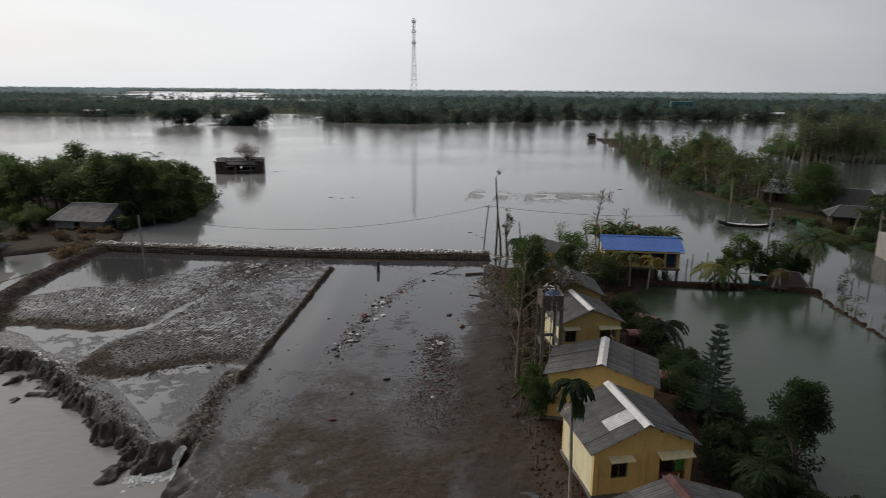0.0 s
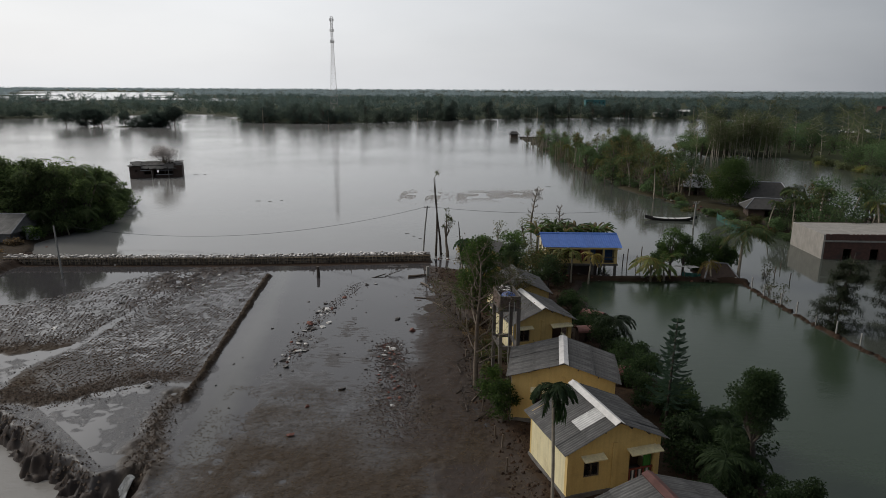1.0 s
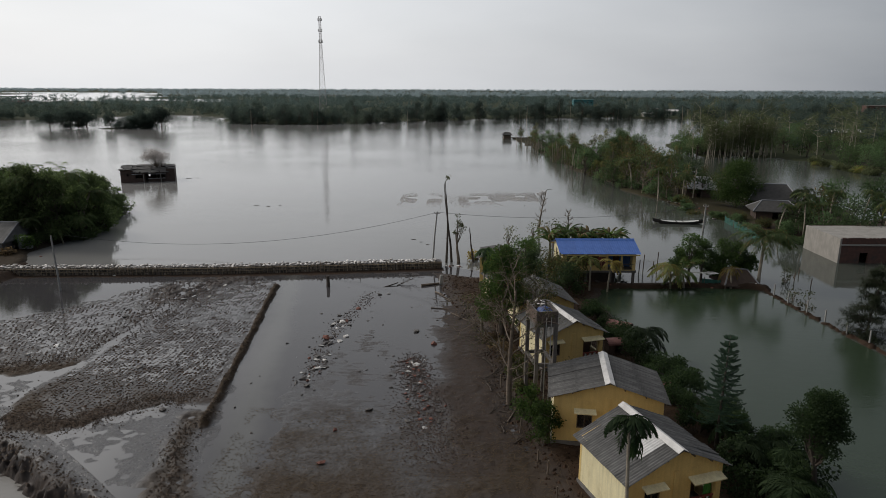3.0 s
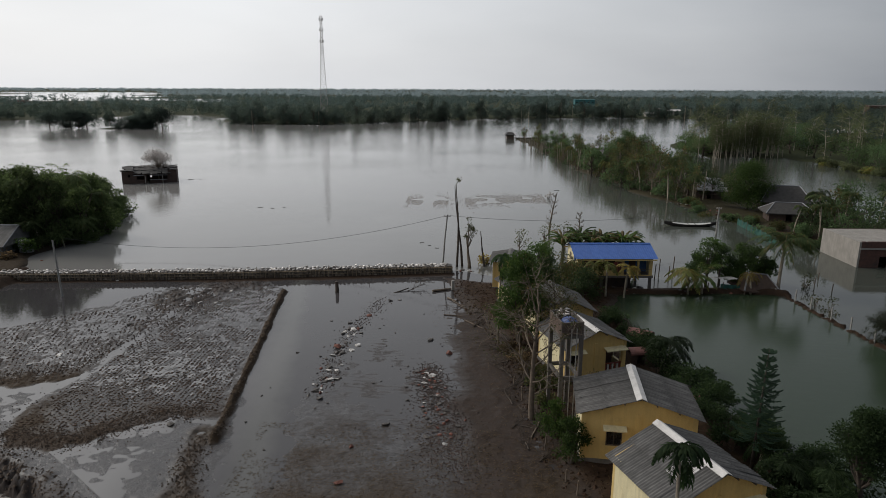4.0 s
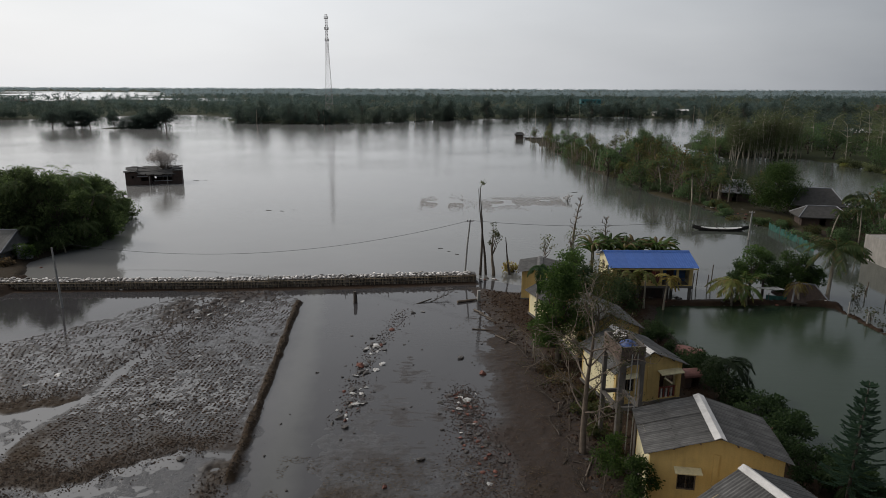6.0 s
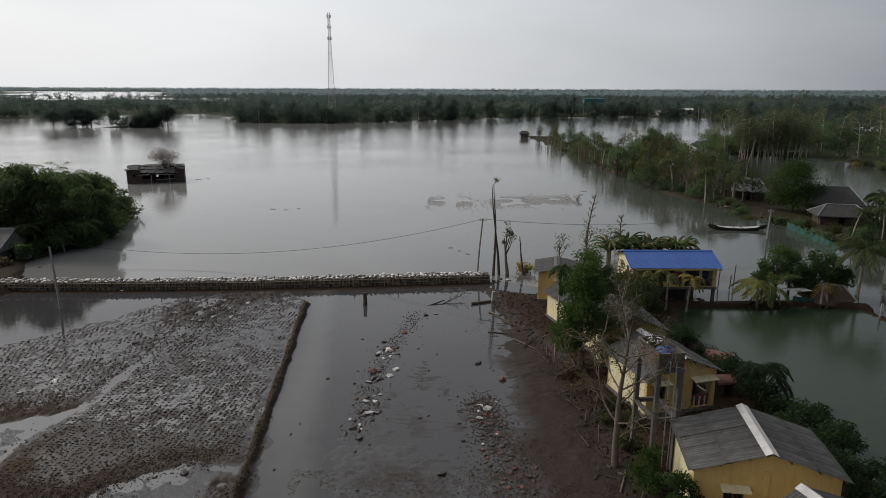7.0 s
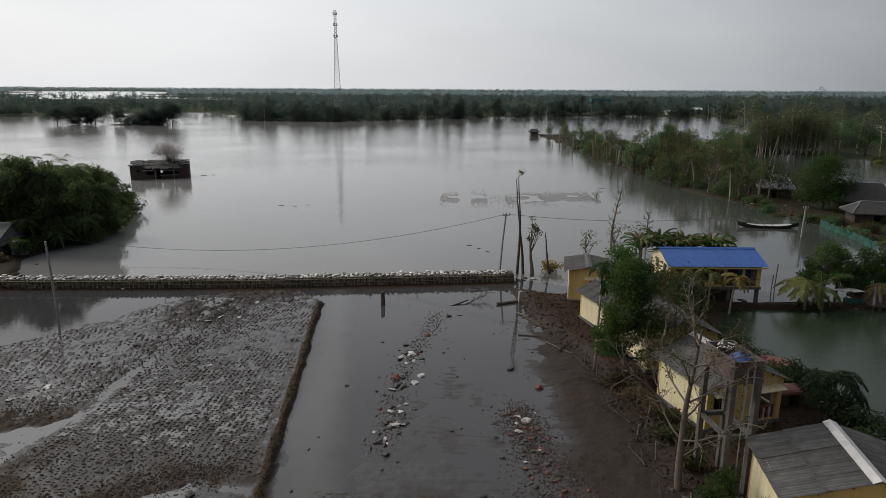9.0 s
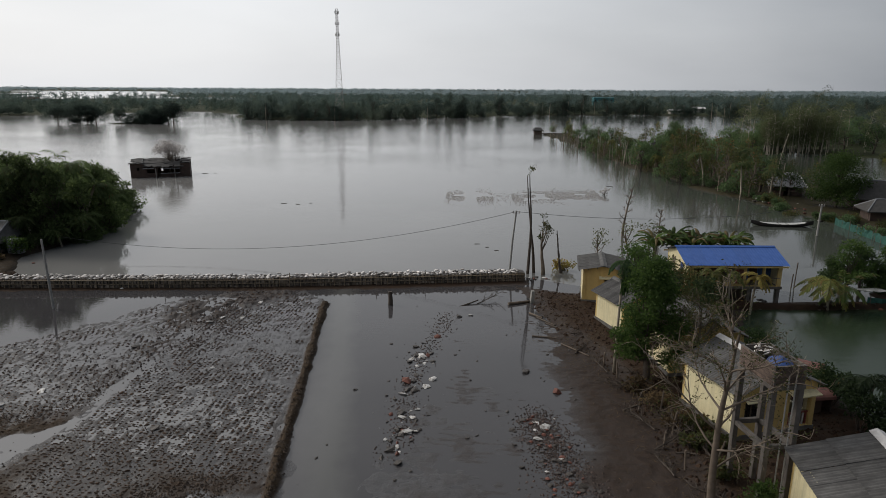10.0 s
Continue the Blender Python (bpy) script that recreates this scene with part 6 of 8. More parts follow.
plant("araucaria", "young Norfolk pine with regular whorled branches", "tree", araucaria(18, 7.6, 0.15), at_ground(8.75, 41.9), "pond trees", ("trunk", "needles"))
plant("leafy_tree", "round dark tree leaning over the pond", "tree", broad_tree(19, 6.8, 1.7, 14000, 0.16, L_DARK, lumps=50, low=0.54), at_ground(12.7, 38.0), "pond trees", TC)
for i, (x, y, s) in enumerate(((-2.1, 42.4, 2.6), (-2.6, 45.6, 2.2))):
    plant("sapling", "small leafy sapling beside the wet road", "tree", broad_tree(20 + i, s + 0.3, 1.1, 2400, 0.17, L_MANGO, lumps=18, low=0.05), at_ground(x + 0.35, y), "saplings", TC)

plant("leafy_tree", "low dark tree at the pond's edge", "tree", broad_tree(191, 3.0, 1.1, 2600, 0.16, L_DARK, lumps=18, low=0.1), at_ground(14.2, 34.4), "pond trees", TC)
# bushes and palms crowding the pond's west bank
rng = random.Random(77)
bush = [shrub(30, 1.5, 1.9, 1900, 0.19, L_DARK), shrub(31, 1.3, 2.3, 1800, 0.18, L_DARK), shrub(32, 1.7, 1.6, 1900, 0.19, L_DARK), shrub(35, 1.2, 1.8, 2000, 0.15, L_DARK)]
wpalm = [palm(33, 2.0, 18, 2.2, L_DARK, (0.3, 0), 0.1, 24, 0.1), palm(34, 2.6, 18, 2.5, L_DARK, (0.2, 0.1), 0.1, 24, 0.1)]
for x, y in ((7.6, 62.4), (8.4, 60.2), (8.2, 57.8), (9.2, 56.0), (8.0, 54.6), (9.4, 53.0), (8.2, 51.4), (9.9, 50.6), (8.9, 48.8), (10.4, 48.4), (9.3, 46.4), (11.4, 45.6), (9.6, 44.0), (11.8, 43.8), (10.6, 42.2),
             (13.0, 41.6), (11.2, 40.0), (13.2, 39.4), (9.6, 38.6), (12.0, 37.6), (10.2, 36.4), (13.2, 36.0), (11.4, 34.6), (9.2, 34.0), (12.8, 33.2), (10.4, 31.8), (12.2, 30.4), (7.2, 58.9), (6.9, 65.4), (7.3, 67.6)):
    x -= 1.1 if y > 43 else 0.7
    if rng.random() < 0.03:
        plant("low_palm", "low dark palm with drooping fronds by the pond", "palm", rng.choice(wpalm), sized(x, y, rng.uniform(0, 360), rng.uniform(0.7, 1.05)), "pond bank plants", TF)
    else:
        plant("bush", "dark green bush crowding the pond bank", "bush", rng.choice(bush), sized(x, y, rng.uniform(0, 360), rng.uniform(0.75, 1.25)), "pond bank plants", SL)

for x, y, s in ((9.4, 39.6, 0.8), (10.8, 37.2, 0.8), (8.2, 53.6, 0.7), (11.4, 40.6, 0.9), (12.6, 38.4, 0.75), (9.6, 42.6, 0.9), (10.2, 35.4, 0.8), (12.0, 39.4, 0.7)):
    plant("low_palm", "low dark palm with drooping fronds by the pond", "palm", rng.choice(wpalm), sized(x, y, rng.uniform(0, 360), s), "pond bank plants", TF)

# round the blue-roofed house
ban = [banana(40, 4.6), banana(41, 4.0)]
for i, (x, y) in enumerate(((4.6, 88.4), (6.6, 88.9), (8.4, 88.3), (10.2, 89.0), (11.8, 88.5), (13.2, 89.2), (7.4, 90.4), (9.6, 90.6))):
    plant("banana_clump", "banana clump with torn drooping leaves", "banana", ban[i % 2], pose(x, y, 0.1, 0, 0, i * 77) @ Matrix.Diagonal((1.05, 1.05, 1.35, 1)), "banana clumps", ("stem", "leaf_crown"))
for x, y, h in ((5.9, 75.4, 3.6), (7.2, 74.9, 3.9), (9.2, 75.0, 4.3)):
    plant("yellowed_palm", "young palm with yellowed withering fronds", "palm", palm(int(x * 10), h, 10, 1.7, L_PALMDRY if x > 9 else L_YELLOWGREEN, (0.3, 0.0), 0.11, 16, 0.3, 0.2), at_ground(x, y), "withered palms", TF)
for i, (x, y, h, w) in enumerate(((0.6, 79.6, 5.2, 1.9), (1.6, 85.0, 5.2, 2.2), (3.0, 76.6, 4.2, 2.0), (-0.8, 82.6, 4.6, 2.0), (4.4, 72.8, 3.4, 1.7), (4.6, 75.2, 4.0, 1.8))):
    plant("leafy_tree", "dark green tree crowding round the stilt house", "tree", broad_tree(50 + i, h, w, 2000, 0.24, (L_MANGO, L_SPITDARK, L_OLIVE)[i % 3], lumps=18, low=0.05), at_ground(x, y), "stilt house trees", TC)
for i, (x, y, h) in enumerate(((5.1, 105.5, 11.2), (9.4, 104.0, 7.2))):
    plant("drowned_tree", "bare drowned tree standing in the flood", "tree", bare_tree(60 + i, h, 1.0, first=0.3), pose(x, y, -0.8), "drowned trees", ("trunk", "twig_crown"))
for i, (x, y, h) in enumerate(((-0.5, 93, 4.4), (3.4, 95, 5.0), (6.0, 96, 4.6))):
    plant("thin_tree", "sparse thin tree with few leaves in the flood", "tree", broad_tree(64 + i, h, 1.5, 170, 0.24, L_OLIVE, M_TWIG, lumps=10, low=0.2), pose(x, y, -0.5), "drowned trees", TC)

# the north and east dikes of the pond
plant("bent_palm", "wind-bent palm on the pond dike", "palm", palm(70, 2.8, 9, 3.3, L_YELLOWGREEN, (-0.5, 0), 0.12, 30, 0.1, 0.13), at_ground(16.6, 76.6), "dike palms", TF)
plant("bent_palm", "wind-bent palm on the pond dike", "palm", palm(71, 2.2, 8, 3.0, L_BANANA, (-0.35, 0), 0.12, 30, 0.12, 0.14), at_ground(18.2, 76.8), "dike palms", TF)
plant("yellowed_palm", "small palm with hanging yellow fronds on the dike", "palm", palm(72, 2.4, 9, 2.0, L_PALMDRY, (-0.1, 0), 0.12, 12, 0.12), at_ground(23.6, 77.0), "withered palms", TF)
plant("coconut_palm", "coconut palm with windswept fronds on the dike", "palm", palm(173, 5.9, 24, 4.0, L_PALM, (0.3, 0.1), 0.19, 34, 0.075, 0.12), pose(27.2, 78.3, 0.2), "dike palms", TF)
for i, (x, y, h, w) in enumerate(((19.6, 79.4, 5.6, 1.7), (21.4, 80.4, 4.8, 1.5), (24.3, 80.4, 4.8, 1.7), (25.6, 81.0, 4.2, 1.5), (22.8, 79.8, 3.0, 1.3), (18.6, 80.2, 3.6, 1.2), (26.8, 80.6, 3.0, 1.2))):
    plant("leafy_tree", "dark leafy tree on the muddy pond dike", "tree", broad_tree(80 + i, h, w, 2600, 0.24, (L_MANGO, L_SPITDARK)[i % 2], lumps=18, low=0.1), pose(x, y, 0.1), "dike trees", TC)
for i, (x, y, h) in enumerate(((28.4, 72.6, 3.4), (28.8, 70.6, 3.2), (31.0, 79.6, 3.4))):
    plant("thin_tree", "thin leaning tree on the narrow dike", "tree", broad_tree(90 + i, h, 1.0, 160, 0.22, L_OLIVE, M_TWIG, lumps=9, low=0.3), at_ground(x, y), "dike trees", TC)
plant("casuarina", "feathery dark casuarina on the narrow dike", "tree", casuarina(95, 9.2, 2.5), at_ground(30.4, 63.0), "dike trees", ("trunk", "needles"))
plant("casuarina", "feathery dark casuarina on the narrow dike", "tree", casuarina(96, 6.0, 2.6), pose(37.5, 65.5, 0.0), "dike trees", ("trunk", "needles"))


# two tall lopped trees and company at the dyke's end
def lopped(seed, x, y, h, lean, label, tuft=True):
    r2 = random.Random(seed)
    t = thing("lopped_tree", label, "tree", pose(x, y, 0.2), "lopped trees")
    g = Mesh()
    stem = limb(g, r2, Vector((0, 0, -0.6)), Vector((lean, 0, 1)), h, 0.17, 0.05, 9, 7)
    for p in stem[3:-1]:
        limb(g, r2, p, (unit(r2) + Vector((0, 0, 0.6))).normalized(), 0.35, 0.03, 0.2, 2, 4)
    part("trunk", g, M_BARK, t)
    if tuft:
        g = Mesh()
        limb(g, r2, stem[-1], Vector((0.5, 0, 0.8)), 0.8, 0.02, 0.2, 3, 4)
        leaf_cloud(g, r2, stem[-1] + Vector((0.4, 0, 0.7)), 0.28, 36, 0.2)
        part("tuft", g, L_OLIVE, t)


lopped(1, -8.3, 87.2, 10.7, -0.015, "tall lopped trunk with a small tuft of leaves")
lopped(2, -9.0, 86.9, 10.9, 0.0, "tall lopped trunk with a small tuft of leaves")
lopped(3, -5.4, 87.2, 5.0, -0.14, "short dark lopped trunk beside the dyke's end", False)
plant("thin_tree", "slender young tree with sparse leaves by the dyke", "tree", broad_tree(99, 6.8, 0.95, 420, 0.2, L_OLIVE, M_TWIG, lumps=9, low=0.5), pose(-7.4, 86.6, 0.1), "drowned trees", TC)
plant("yellowed_bush", "yellow withered bush in the flooded gap", "bush", shrub(98, 1.3, 1.4, 420, 0.3, L_PALMDRY), pose(-5.0, 88.2, 0.0), "", SL)

# woods on the west bank
rng = random.Random(101)
W_PROTO = [("leafy_tree", "dark leafy tree in the flooded west wood", "tree", broad_tree(110, 6.2, 2.6, 1900, 0.37, L_WEST, lumps=26, low=0.25), TC, 4),
           ("leafy_tree", "green leafy tree in the flooded west wood", "tree", broad_tree(111, 6.8, 2.4, 1900, 0.37, L_WEST, lumps=26, low=0.25), TC, 3),
           ("leafy_tree", "broad low dark tree in the flooded west wood", "tree", broad_tree(112, 4.6, 2.6, 1600, 0.38, L_WEST, lumps=18, low=0.05), TC, 3),
           ("coconut_palm", "coconut palm rising from the west wood", "palm", palm(113, 5.6, 20, 3.2, L_DARKPALM, (-0.35, 0.1), 0.16, 24, 0.09), TF, 5)]
W_LOW = [broad_tree(176 + i, 4.6 + 0.9 * i, 2.3, 2200, 0.34, L_WEST, lumps=26, low=-0.3) for i in range(2)]
wbush = [shrub(130 + i, 1.5, 2.0, 1300, 0.23, m) for i, m in enumerate((L_WEST, L_MANGO, L_SPITDARK))]
W_PALM = [("coconut_palm", "dark coconut palm with long arching fronds on the west bank", "palm", palm(114 + i, 5.6 + i, 24, 3.7, L_DARKPALM, w, 0.2, 24, 0.1, 0.15), TF, 1) for i, w in enumerate(((-0.3, 0.1), (0.3, 0.0)))]
mixed(W_PROTO, spots_in([(-68, 99), (-74, 112), (-77, 122), (-90, 126), (-128, 120), (-140, 96), (-100, 96), (-82, 94.5)], 78, rng, 2.8), rng, "west wood", (0.8, 1.15))
mixed(W_PROTO, [(-67, 100), (-70, 106), (-72, 111), (-72, 118), (-74, 122.5), (-71, 114.5)], rng, "west wood", (0.75, 1.0))
mixed(W_PROTO[:2], [(-70.5, 96), (-75, 96.5), (-79.5, 95.5), (-84, 97), (-88.5, 95), (-93, 98), (-99, 95)], rng, "west wood", (1.2, 1.5))
for i, (x, y, h, w) in enumerate(((-71.4, 104.6, 9.1, 2.6), (-74.2, 103.6, 9.4, 2.8), (-77.0, 104.6, 9.2, 2.7), (-69.3, 106.4, 8.3, 2.3), (-80.4, 103.4, 9.2, 2.8), (-72.4, 109.0, 8.0, 2.4), (-65.6, 96.0, 10.3, 2.3), (-68.2, 95.4, 10.9, 2.4), (-64.0, 98.8, 9.6, 2.0), (-71.2, 96.4, 11.2, 2.5), (-63.4, 103.4, 8.4, 1.9), (-75.0, 97.2, 11.2, 2.6))):
    plant("leafy_tree", "tall dark leafy tree on the bank of the west wood", "tree", broad_tree(170 + i, h, w, 3200, 0.36, L_WEST, lumps=34, low=-0.05), at_ground(x, y), "west wood", TC)
W_TALL = [("coconut_palm", "tall coconut palm with drooping fronds in the west wood", "palm", palm(118 + i, h, 24, 3.6, L_DARKPALM, w, 0.2, 24, 0.1, 0.15), TF, 1) for i, (h, w) in enumerate(((7.6, (-0.4, 0.1)), (8.2, (0.5, 0.0))))]
mixed(W_TALL, [(-70.0, 98.4), (-66.8, 98.4), (-65.2, 101.0), (-73.4, 99.0), (-77.6, 99.0), (-68.4, 101.6)], rng, "west wood", (0.92, 1.06))
mixed(W_PALM, [(-72.5, 98.5), (-81.5, 98.5), (-90, 100.5), (-68.5, 103)], rng, "west wood", (0.95, 1.15))
mixed(W_PROTO[:2], [(-92, 108), (-98, 112), (-104, 108), (-110, 114), (-96, 118)], rng, "west wood", (1.1, 1.4))
mixed(W_PALM, [(-66.5, 97.5), (-68.2, 100.5), (-69.5, 104.5), (-71.2, 107.5), (-71.8, 112), (-73.6, 115), (-72.8, 120), (-75.5, 123.5), (-86.5, 94), (-94, 95.5), (-74.5, 107), (-76, 112.5), (-79, 103.5), (-80.5, 116), (-84, 109), (-88, 117.5), (-92, 111), (-78, 121), (-97, 105), (-84.5, 99), (-71.5, 101.5), (-73.4, 118.5), (-67.4, 102.4), (-69.2, 106.4), (-70.4, 110), (-72.2, 115.8), (-74, 112), (-77, 109), (-76.5, 117), (-81.5, 112), (-86, 104), (-90.5, 108)], rng, "west wood", (0.68, 1.0))
mixed(W_PROTO[1:], [(-79.5, 86.5), (-82, 92), (-88, 84), (-95, 88), (-63.6, 98.2), (-66.2, 101), (-84, 78)], rng, "west wood", (0.6, 0.9))
for x, y in ((-66.2, 95), (-67.2, 98), (-67.6, 101), (-67.0, 103.6), (-66.6, 106.2), (-66.4, 109), (-66.6, 111.8), (-67.4, 114.6), (-68.4, 117.6), (-69.4, 120.6), (-68.6, 105), (-68.8, 110), (-69.6, 116)):
    plant("leafy_tree", "dark leafy tree leaning over the flood from the west bank", "tree", rng.choice(W_LOW), sized(x, y, rng.uniform(0, 360), rng.uniform(0.75, 1.1)), "west wood", TC)
mixed(W_PALM, [(-64.4, 95.0), (-66.8, 93.4), (-63.6, 98.4), (-69.2, 93.4), (-63.8, 101.6), (-64.6, 104.4), (-67.6, 104.6), (-67.2, 108), (-67.8, 112.6), (-68.8, 116), (-69.6, 119.4), (-70.4, 107.4)], rng, "west wood", (0.55, 0.75))
for x, y in ((-67.4, 96), (-68.6, 98.5), (-69.8, 102), (-70.8, 105.5), (-71.8, 109), (-72.6, 112.5), (-73.2, 116), (-73.8, 120), (-74.4, 123.6), (-77.5, 126.4), (-82, 127.6)):
    plant("bush", "dark bush overhanging the flood from the west bank", "bush", rng.choice(wbush), sized(x, y, rng.uniform(0, 360), rng.uniform(0.9, 1.6)), "west bank bushes", SL)

for x, y in ((-68.6, 91.0), (-67.2, 92.6), (-65.6, 95.4), (-64.8, 98), (-67.8, 94.6), (-66.8, 90.2), (-66.0, 92.8), (-65.6, 100.4), (-79.5, 85), (-82, 87), (-80, 90), (-80, 95.6), (-80, 80), (-86, 90), (-76, 75), (-84, 73), (-90, 78)):
    plant("bush", "dark scrubby bush round the tin hut", "bush", rng.choice(wbush), sized(x, y, rng.uniform(0, 360), rng.uniform(0.8, 1.6)), "west bank bushes", SL)

# the wooded spit and the yards on the east shore
rng = random.Random(202)
E_PROTO = [("leafy_tree", "dark leafy tree on the wooded spit", "tree", broad_tree(120, 6.4, 2.9, 1000, 0.4, L_SPITDARK, lumps=16, low=0.05), TC, 2.5),
           ("leafy_tree", "green leafy tree on the wooded spit", "tree", broad_tree(121, 7.4, 2.6, 900, 0.4, L_SPIT, lumps=15, low=0.1), TC, 3),
           ("olive_tree", "thin olive-coloured tree on the wooded spit", "tree", broad_tree(122, 7.0, 2.0, 520, 0.36, L_OLIVE, M_TWIG, lumps=13, low=0.15), TC, 4.5),
           ("bush", "low dark bush on the wooded spit", "bush", broad_tree(123, 3.2, 2.2, 700, 0.38, L_SPIT, lumps=12, low=0.0), TC, 4),
           ("coconut_palm", "coconut palm on the wooded spit", "palm", palm(124, 6.0, 18, 2.6, L_PALM, (0.3, 0.1), 0.14, 22, 0.1), TF, 4.5),
           ("areca_palm", "slender yellow-green palm on the wooded spit", "palm", palm(128, 4.6, 14, 1.9, L_YELLOWGREEN, (0.25, 0.1), 0.09, 20, 0.16, 0.24), TF, 2.5),
           ("bare_tree", "bare storm-stripped tree on the wooded spit", "tree", bare_tree(125, 7.5, 2.6), ("trunk", "twig_crown"), 1.6)]
mixed(E_PROTO, spots_in(EASTSPIT, 84, rng, 2.7, 0.5, lambda x, y: 134 < y < 205 and x < 45 and float(lattice(np.array([x]), np.array([y]), 13, 81)[0]) > 0.28), rng, "spit wood", (0.8, 1.3))
mixed(E_PROTO[:4], spots_in(EASTSPIT, 34, rng, 3.6, 0.4, lambda x, y: 205 <= y < 296 and x < 33), rng, "spit wood", (0.5, 0.9))
mixed(E_PROTO[2:4], spots_in([(20, 235), (22, 190), (29, 152), (33.5, 136), (37, 136), (33, 150), (26, 190), (23, 235)], 30, rng, 2.6), rng, "spit wood", (0.45, 0.7))
for i, (x, y, h, w) in enumerate(((38.5, 196, 10.5, 3.6), (42.0, 190, 9.6, 3.4), (41.0, 203, 11.0, 3.2), (34.5, 186, 8.2, 2.8))):
    plant("tall_tree", "tall dark domed tree above the spit wood", "tree", broad_tree(240 + i, h, w, 2400, 0.38, L_SPITDARK, lumps=26, low=0.25), at_ground(x, y), "spit wood", TC)
shore = [shrub(245, 1.5, 1.9, 1300, 0.22, L_SPIT), shrub(246, 1.3, 2.4, 1200, 0.22, L_SPITDARK), shrub(247, 1.7, 1.5, 1300, 0.22, L_OLIVE)]
for i in range(14):
    t = rng.random()
    x, y = (33.2 + 3.4 * (t / 0.6), 134 - 16 * (t / 0.6)) if t < 0.6 else (36.6 + 5.4 * (t - 0.6) / 0.4, 118 - 5 * (t - 0.6) / 0.4)
    plant("bush", "green bush on the low bank by the spit huts", "bush", rng.choice(shore), sized(x + rng.uniform(-0.6, 1.6), y + rng.uniform(-0.5, 1.0), rng.uniform(0, 360), rng.uniform(0.55, 1.1)), "spit wood", SL)
plant("broad_tree", "large round green tree beside the spit huts", "tree", broad_tree(126, 8.6, 4.2, 14000, 0.3, L_MANGO, lumps=52, low=-0.05), at_ground(44.5, 128.0), "spit wood", TC)
mixed(E_PROTO[:6], [(52, 104), (55, 101), (49, 107), (58, 106), (62, 103), (66, 108), (70, 104), (60, 111), (72, 112), (76, 106), (45, 106.5), (47.5, 102.5), (80, 112), (84, 104), (90, 108), (68, 98), (74, 99), (50.5, 112), (54, 113), (56, 108), (50, 101.5), (53.5, 117), (47.6, 108.5), (58, 121), (51.5, 109)],
      rng, "yard trees", (0.85, 1.15))

yard_scrub = [(38.6, 108), (40.2, 106), (41.4, 103.4), (42.4, 101), (43.4, 99), (45.5, 97.6), (48.5, 97), (52, 96.6), (56, 96.8), (43.5, 104.6), (45.4, 101.4), (41.4, 109.6), (43.6, 107.2), (49.5, 99.4), (53.5, 99)]
for i, (x, y) in enumerate(yard_scrub):
    plant("bush", "green scrub crowding the flooded yard", "bush", shore[i % 3], sized(x, y, rng.uniform(0, 360), rng.uniform(0.8, 1.5)), "yard trees", SL)
mixed(E_PROTO[4:6] + E_PROTO[:2], [(42.2, 105.8), (44.6, 103), (46.8, 99.6), (50.4, 98), (54.6, 98.2), (45.2, 106.2), (48.4, 104.4)], rng, "yard trees", (0.7, 1.0))

# the pale-trunked grove beyond the spit
rng = random.Random(303)


def grove_tree(seed, h):
    r2 = random.Random(seed)
    tg, lg = Mesh(), Mesh()
    stem = limb(tg, r2, Vector((0, 0, -1)), Vector((r2.uniform(-0.12, 0.12), 0, 1)), h, 0.15, 0.04, 8, 6)
    for i in range(12):
        s = stem[r2.randrange(3, 9)]
        c = s + Vector((r2.uniform(-1, 1), r2.uniform(-1, 1), r2.uniform(0, 0.8))) * h * 0.16
        tg.tube([s, c], [0.06, 0.02], 4, False)
        leaf_cloud(lg, r2, c, h * 0.12, 70, 0.4)
    return tg.data("trunk", M_GROVEBARK, True), lg.data("crown", L_GROVE)


G_PROTO = [("grove_tree", "tall pale-trunked tree with olive leaves", "tree", grove_tree(130 + i, 12 + i), TC, 2) for i in range(3)]
G_PROTO += [("leafy_tree", "dark undergrowth tree in the grove", "tree", broad_tree(134, 7.4, 3.5, 950, 0.5, L_SPITDARK, lumps=14, low=0.0), TC, 2.2),
            ("leafy_tree", "green tree in the flooded grove", "tree", broad_tree(135, 8.8, 3.7, 950, 0.5, L_SPIT, lumps=14, low=0.0), TC, 1.6)]
FRONT = [(71, 217), (84, 221), (96, 223), (97, 233), (84, 231), (70, 228)]
mixed(G_PROTO[:3], spots_in([(72, 216), (84, 219.5), (96, 222), (96.5, 229), (84, 227), (71, 224)], 40, rng, 1.5), rng, "flooded grove", (0.75, 1.1))
mixed(G_PROTO[3:], spots_in([(71, 226), (84, 229), (96, 231), (97, 237), (84, 236), (70, 233)], 18, rng, 3.2), rng, "flooded grove", (0.9, 1.2))
fringe = [shrub(248, 1.6, 2.6, 900, 0.34, L_GROVE), shrub(249, 1.4, 2.2, 800, 0.32, L_YELLOWGREEN)]
for i in range(26):
    t = rng.random()
    x, y = (97 + 2.5 * t, 205 - 27 * t) if i % 3 else (100 + 26 * t, 177 - 8 * t)
    plant("bush", "yellow-green bush fringing the flooded grove", "bush", rng.choice(fringe), sized(x + rng.uniform(0, 2), y, rng.uniform(0, 360), rng.uniform(0.8, 1.5)), "flooded grove", SL)
mixed(G_PROTO[3:] + G_PROTO[2:3], spots_in(GROVE, 165, rng, 4.8, 0.5, lambda x, y: y < 268 and x < 210 and poly_distance(np.array([x]), np.array([y]), FRONT)[0] > 0), rng, "flooded grove", (0.8, 1.15))

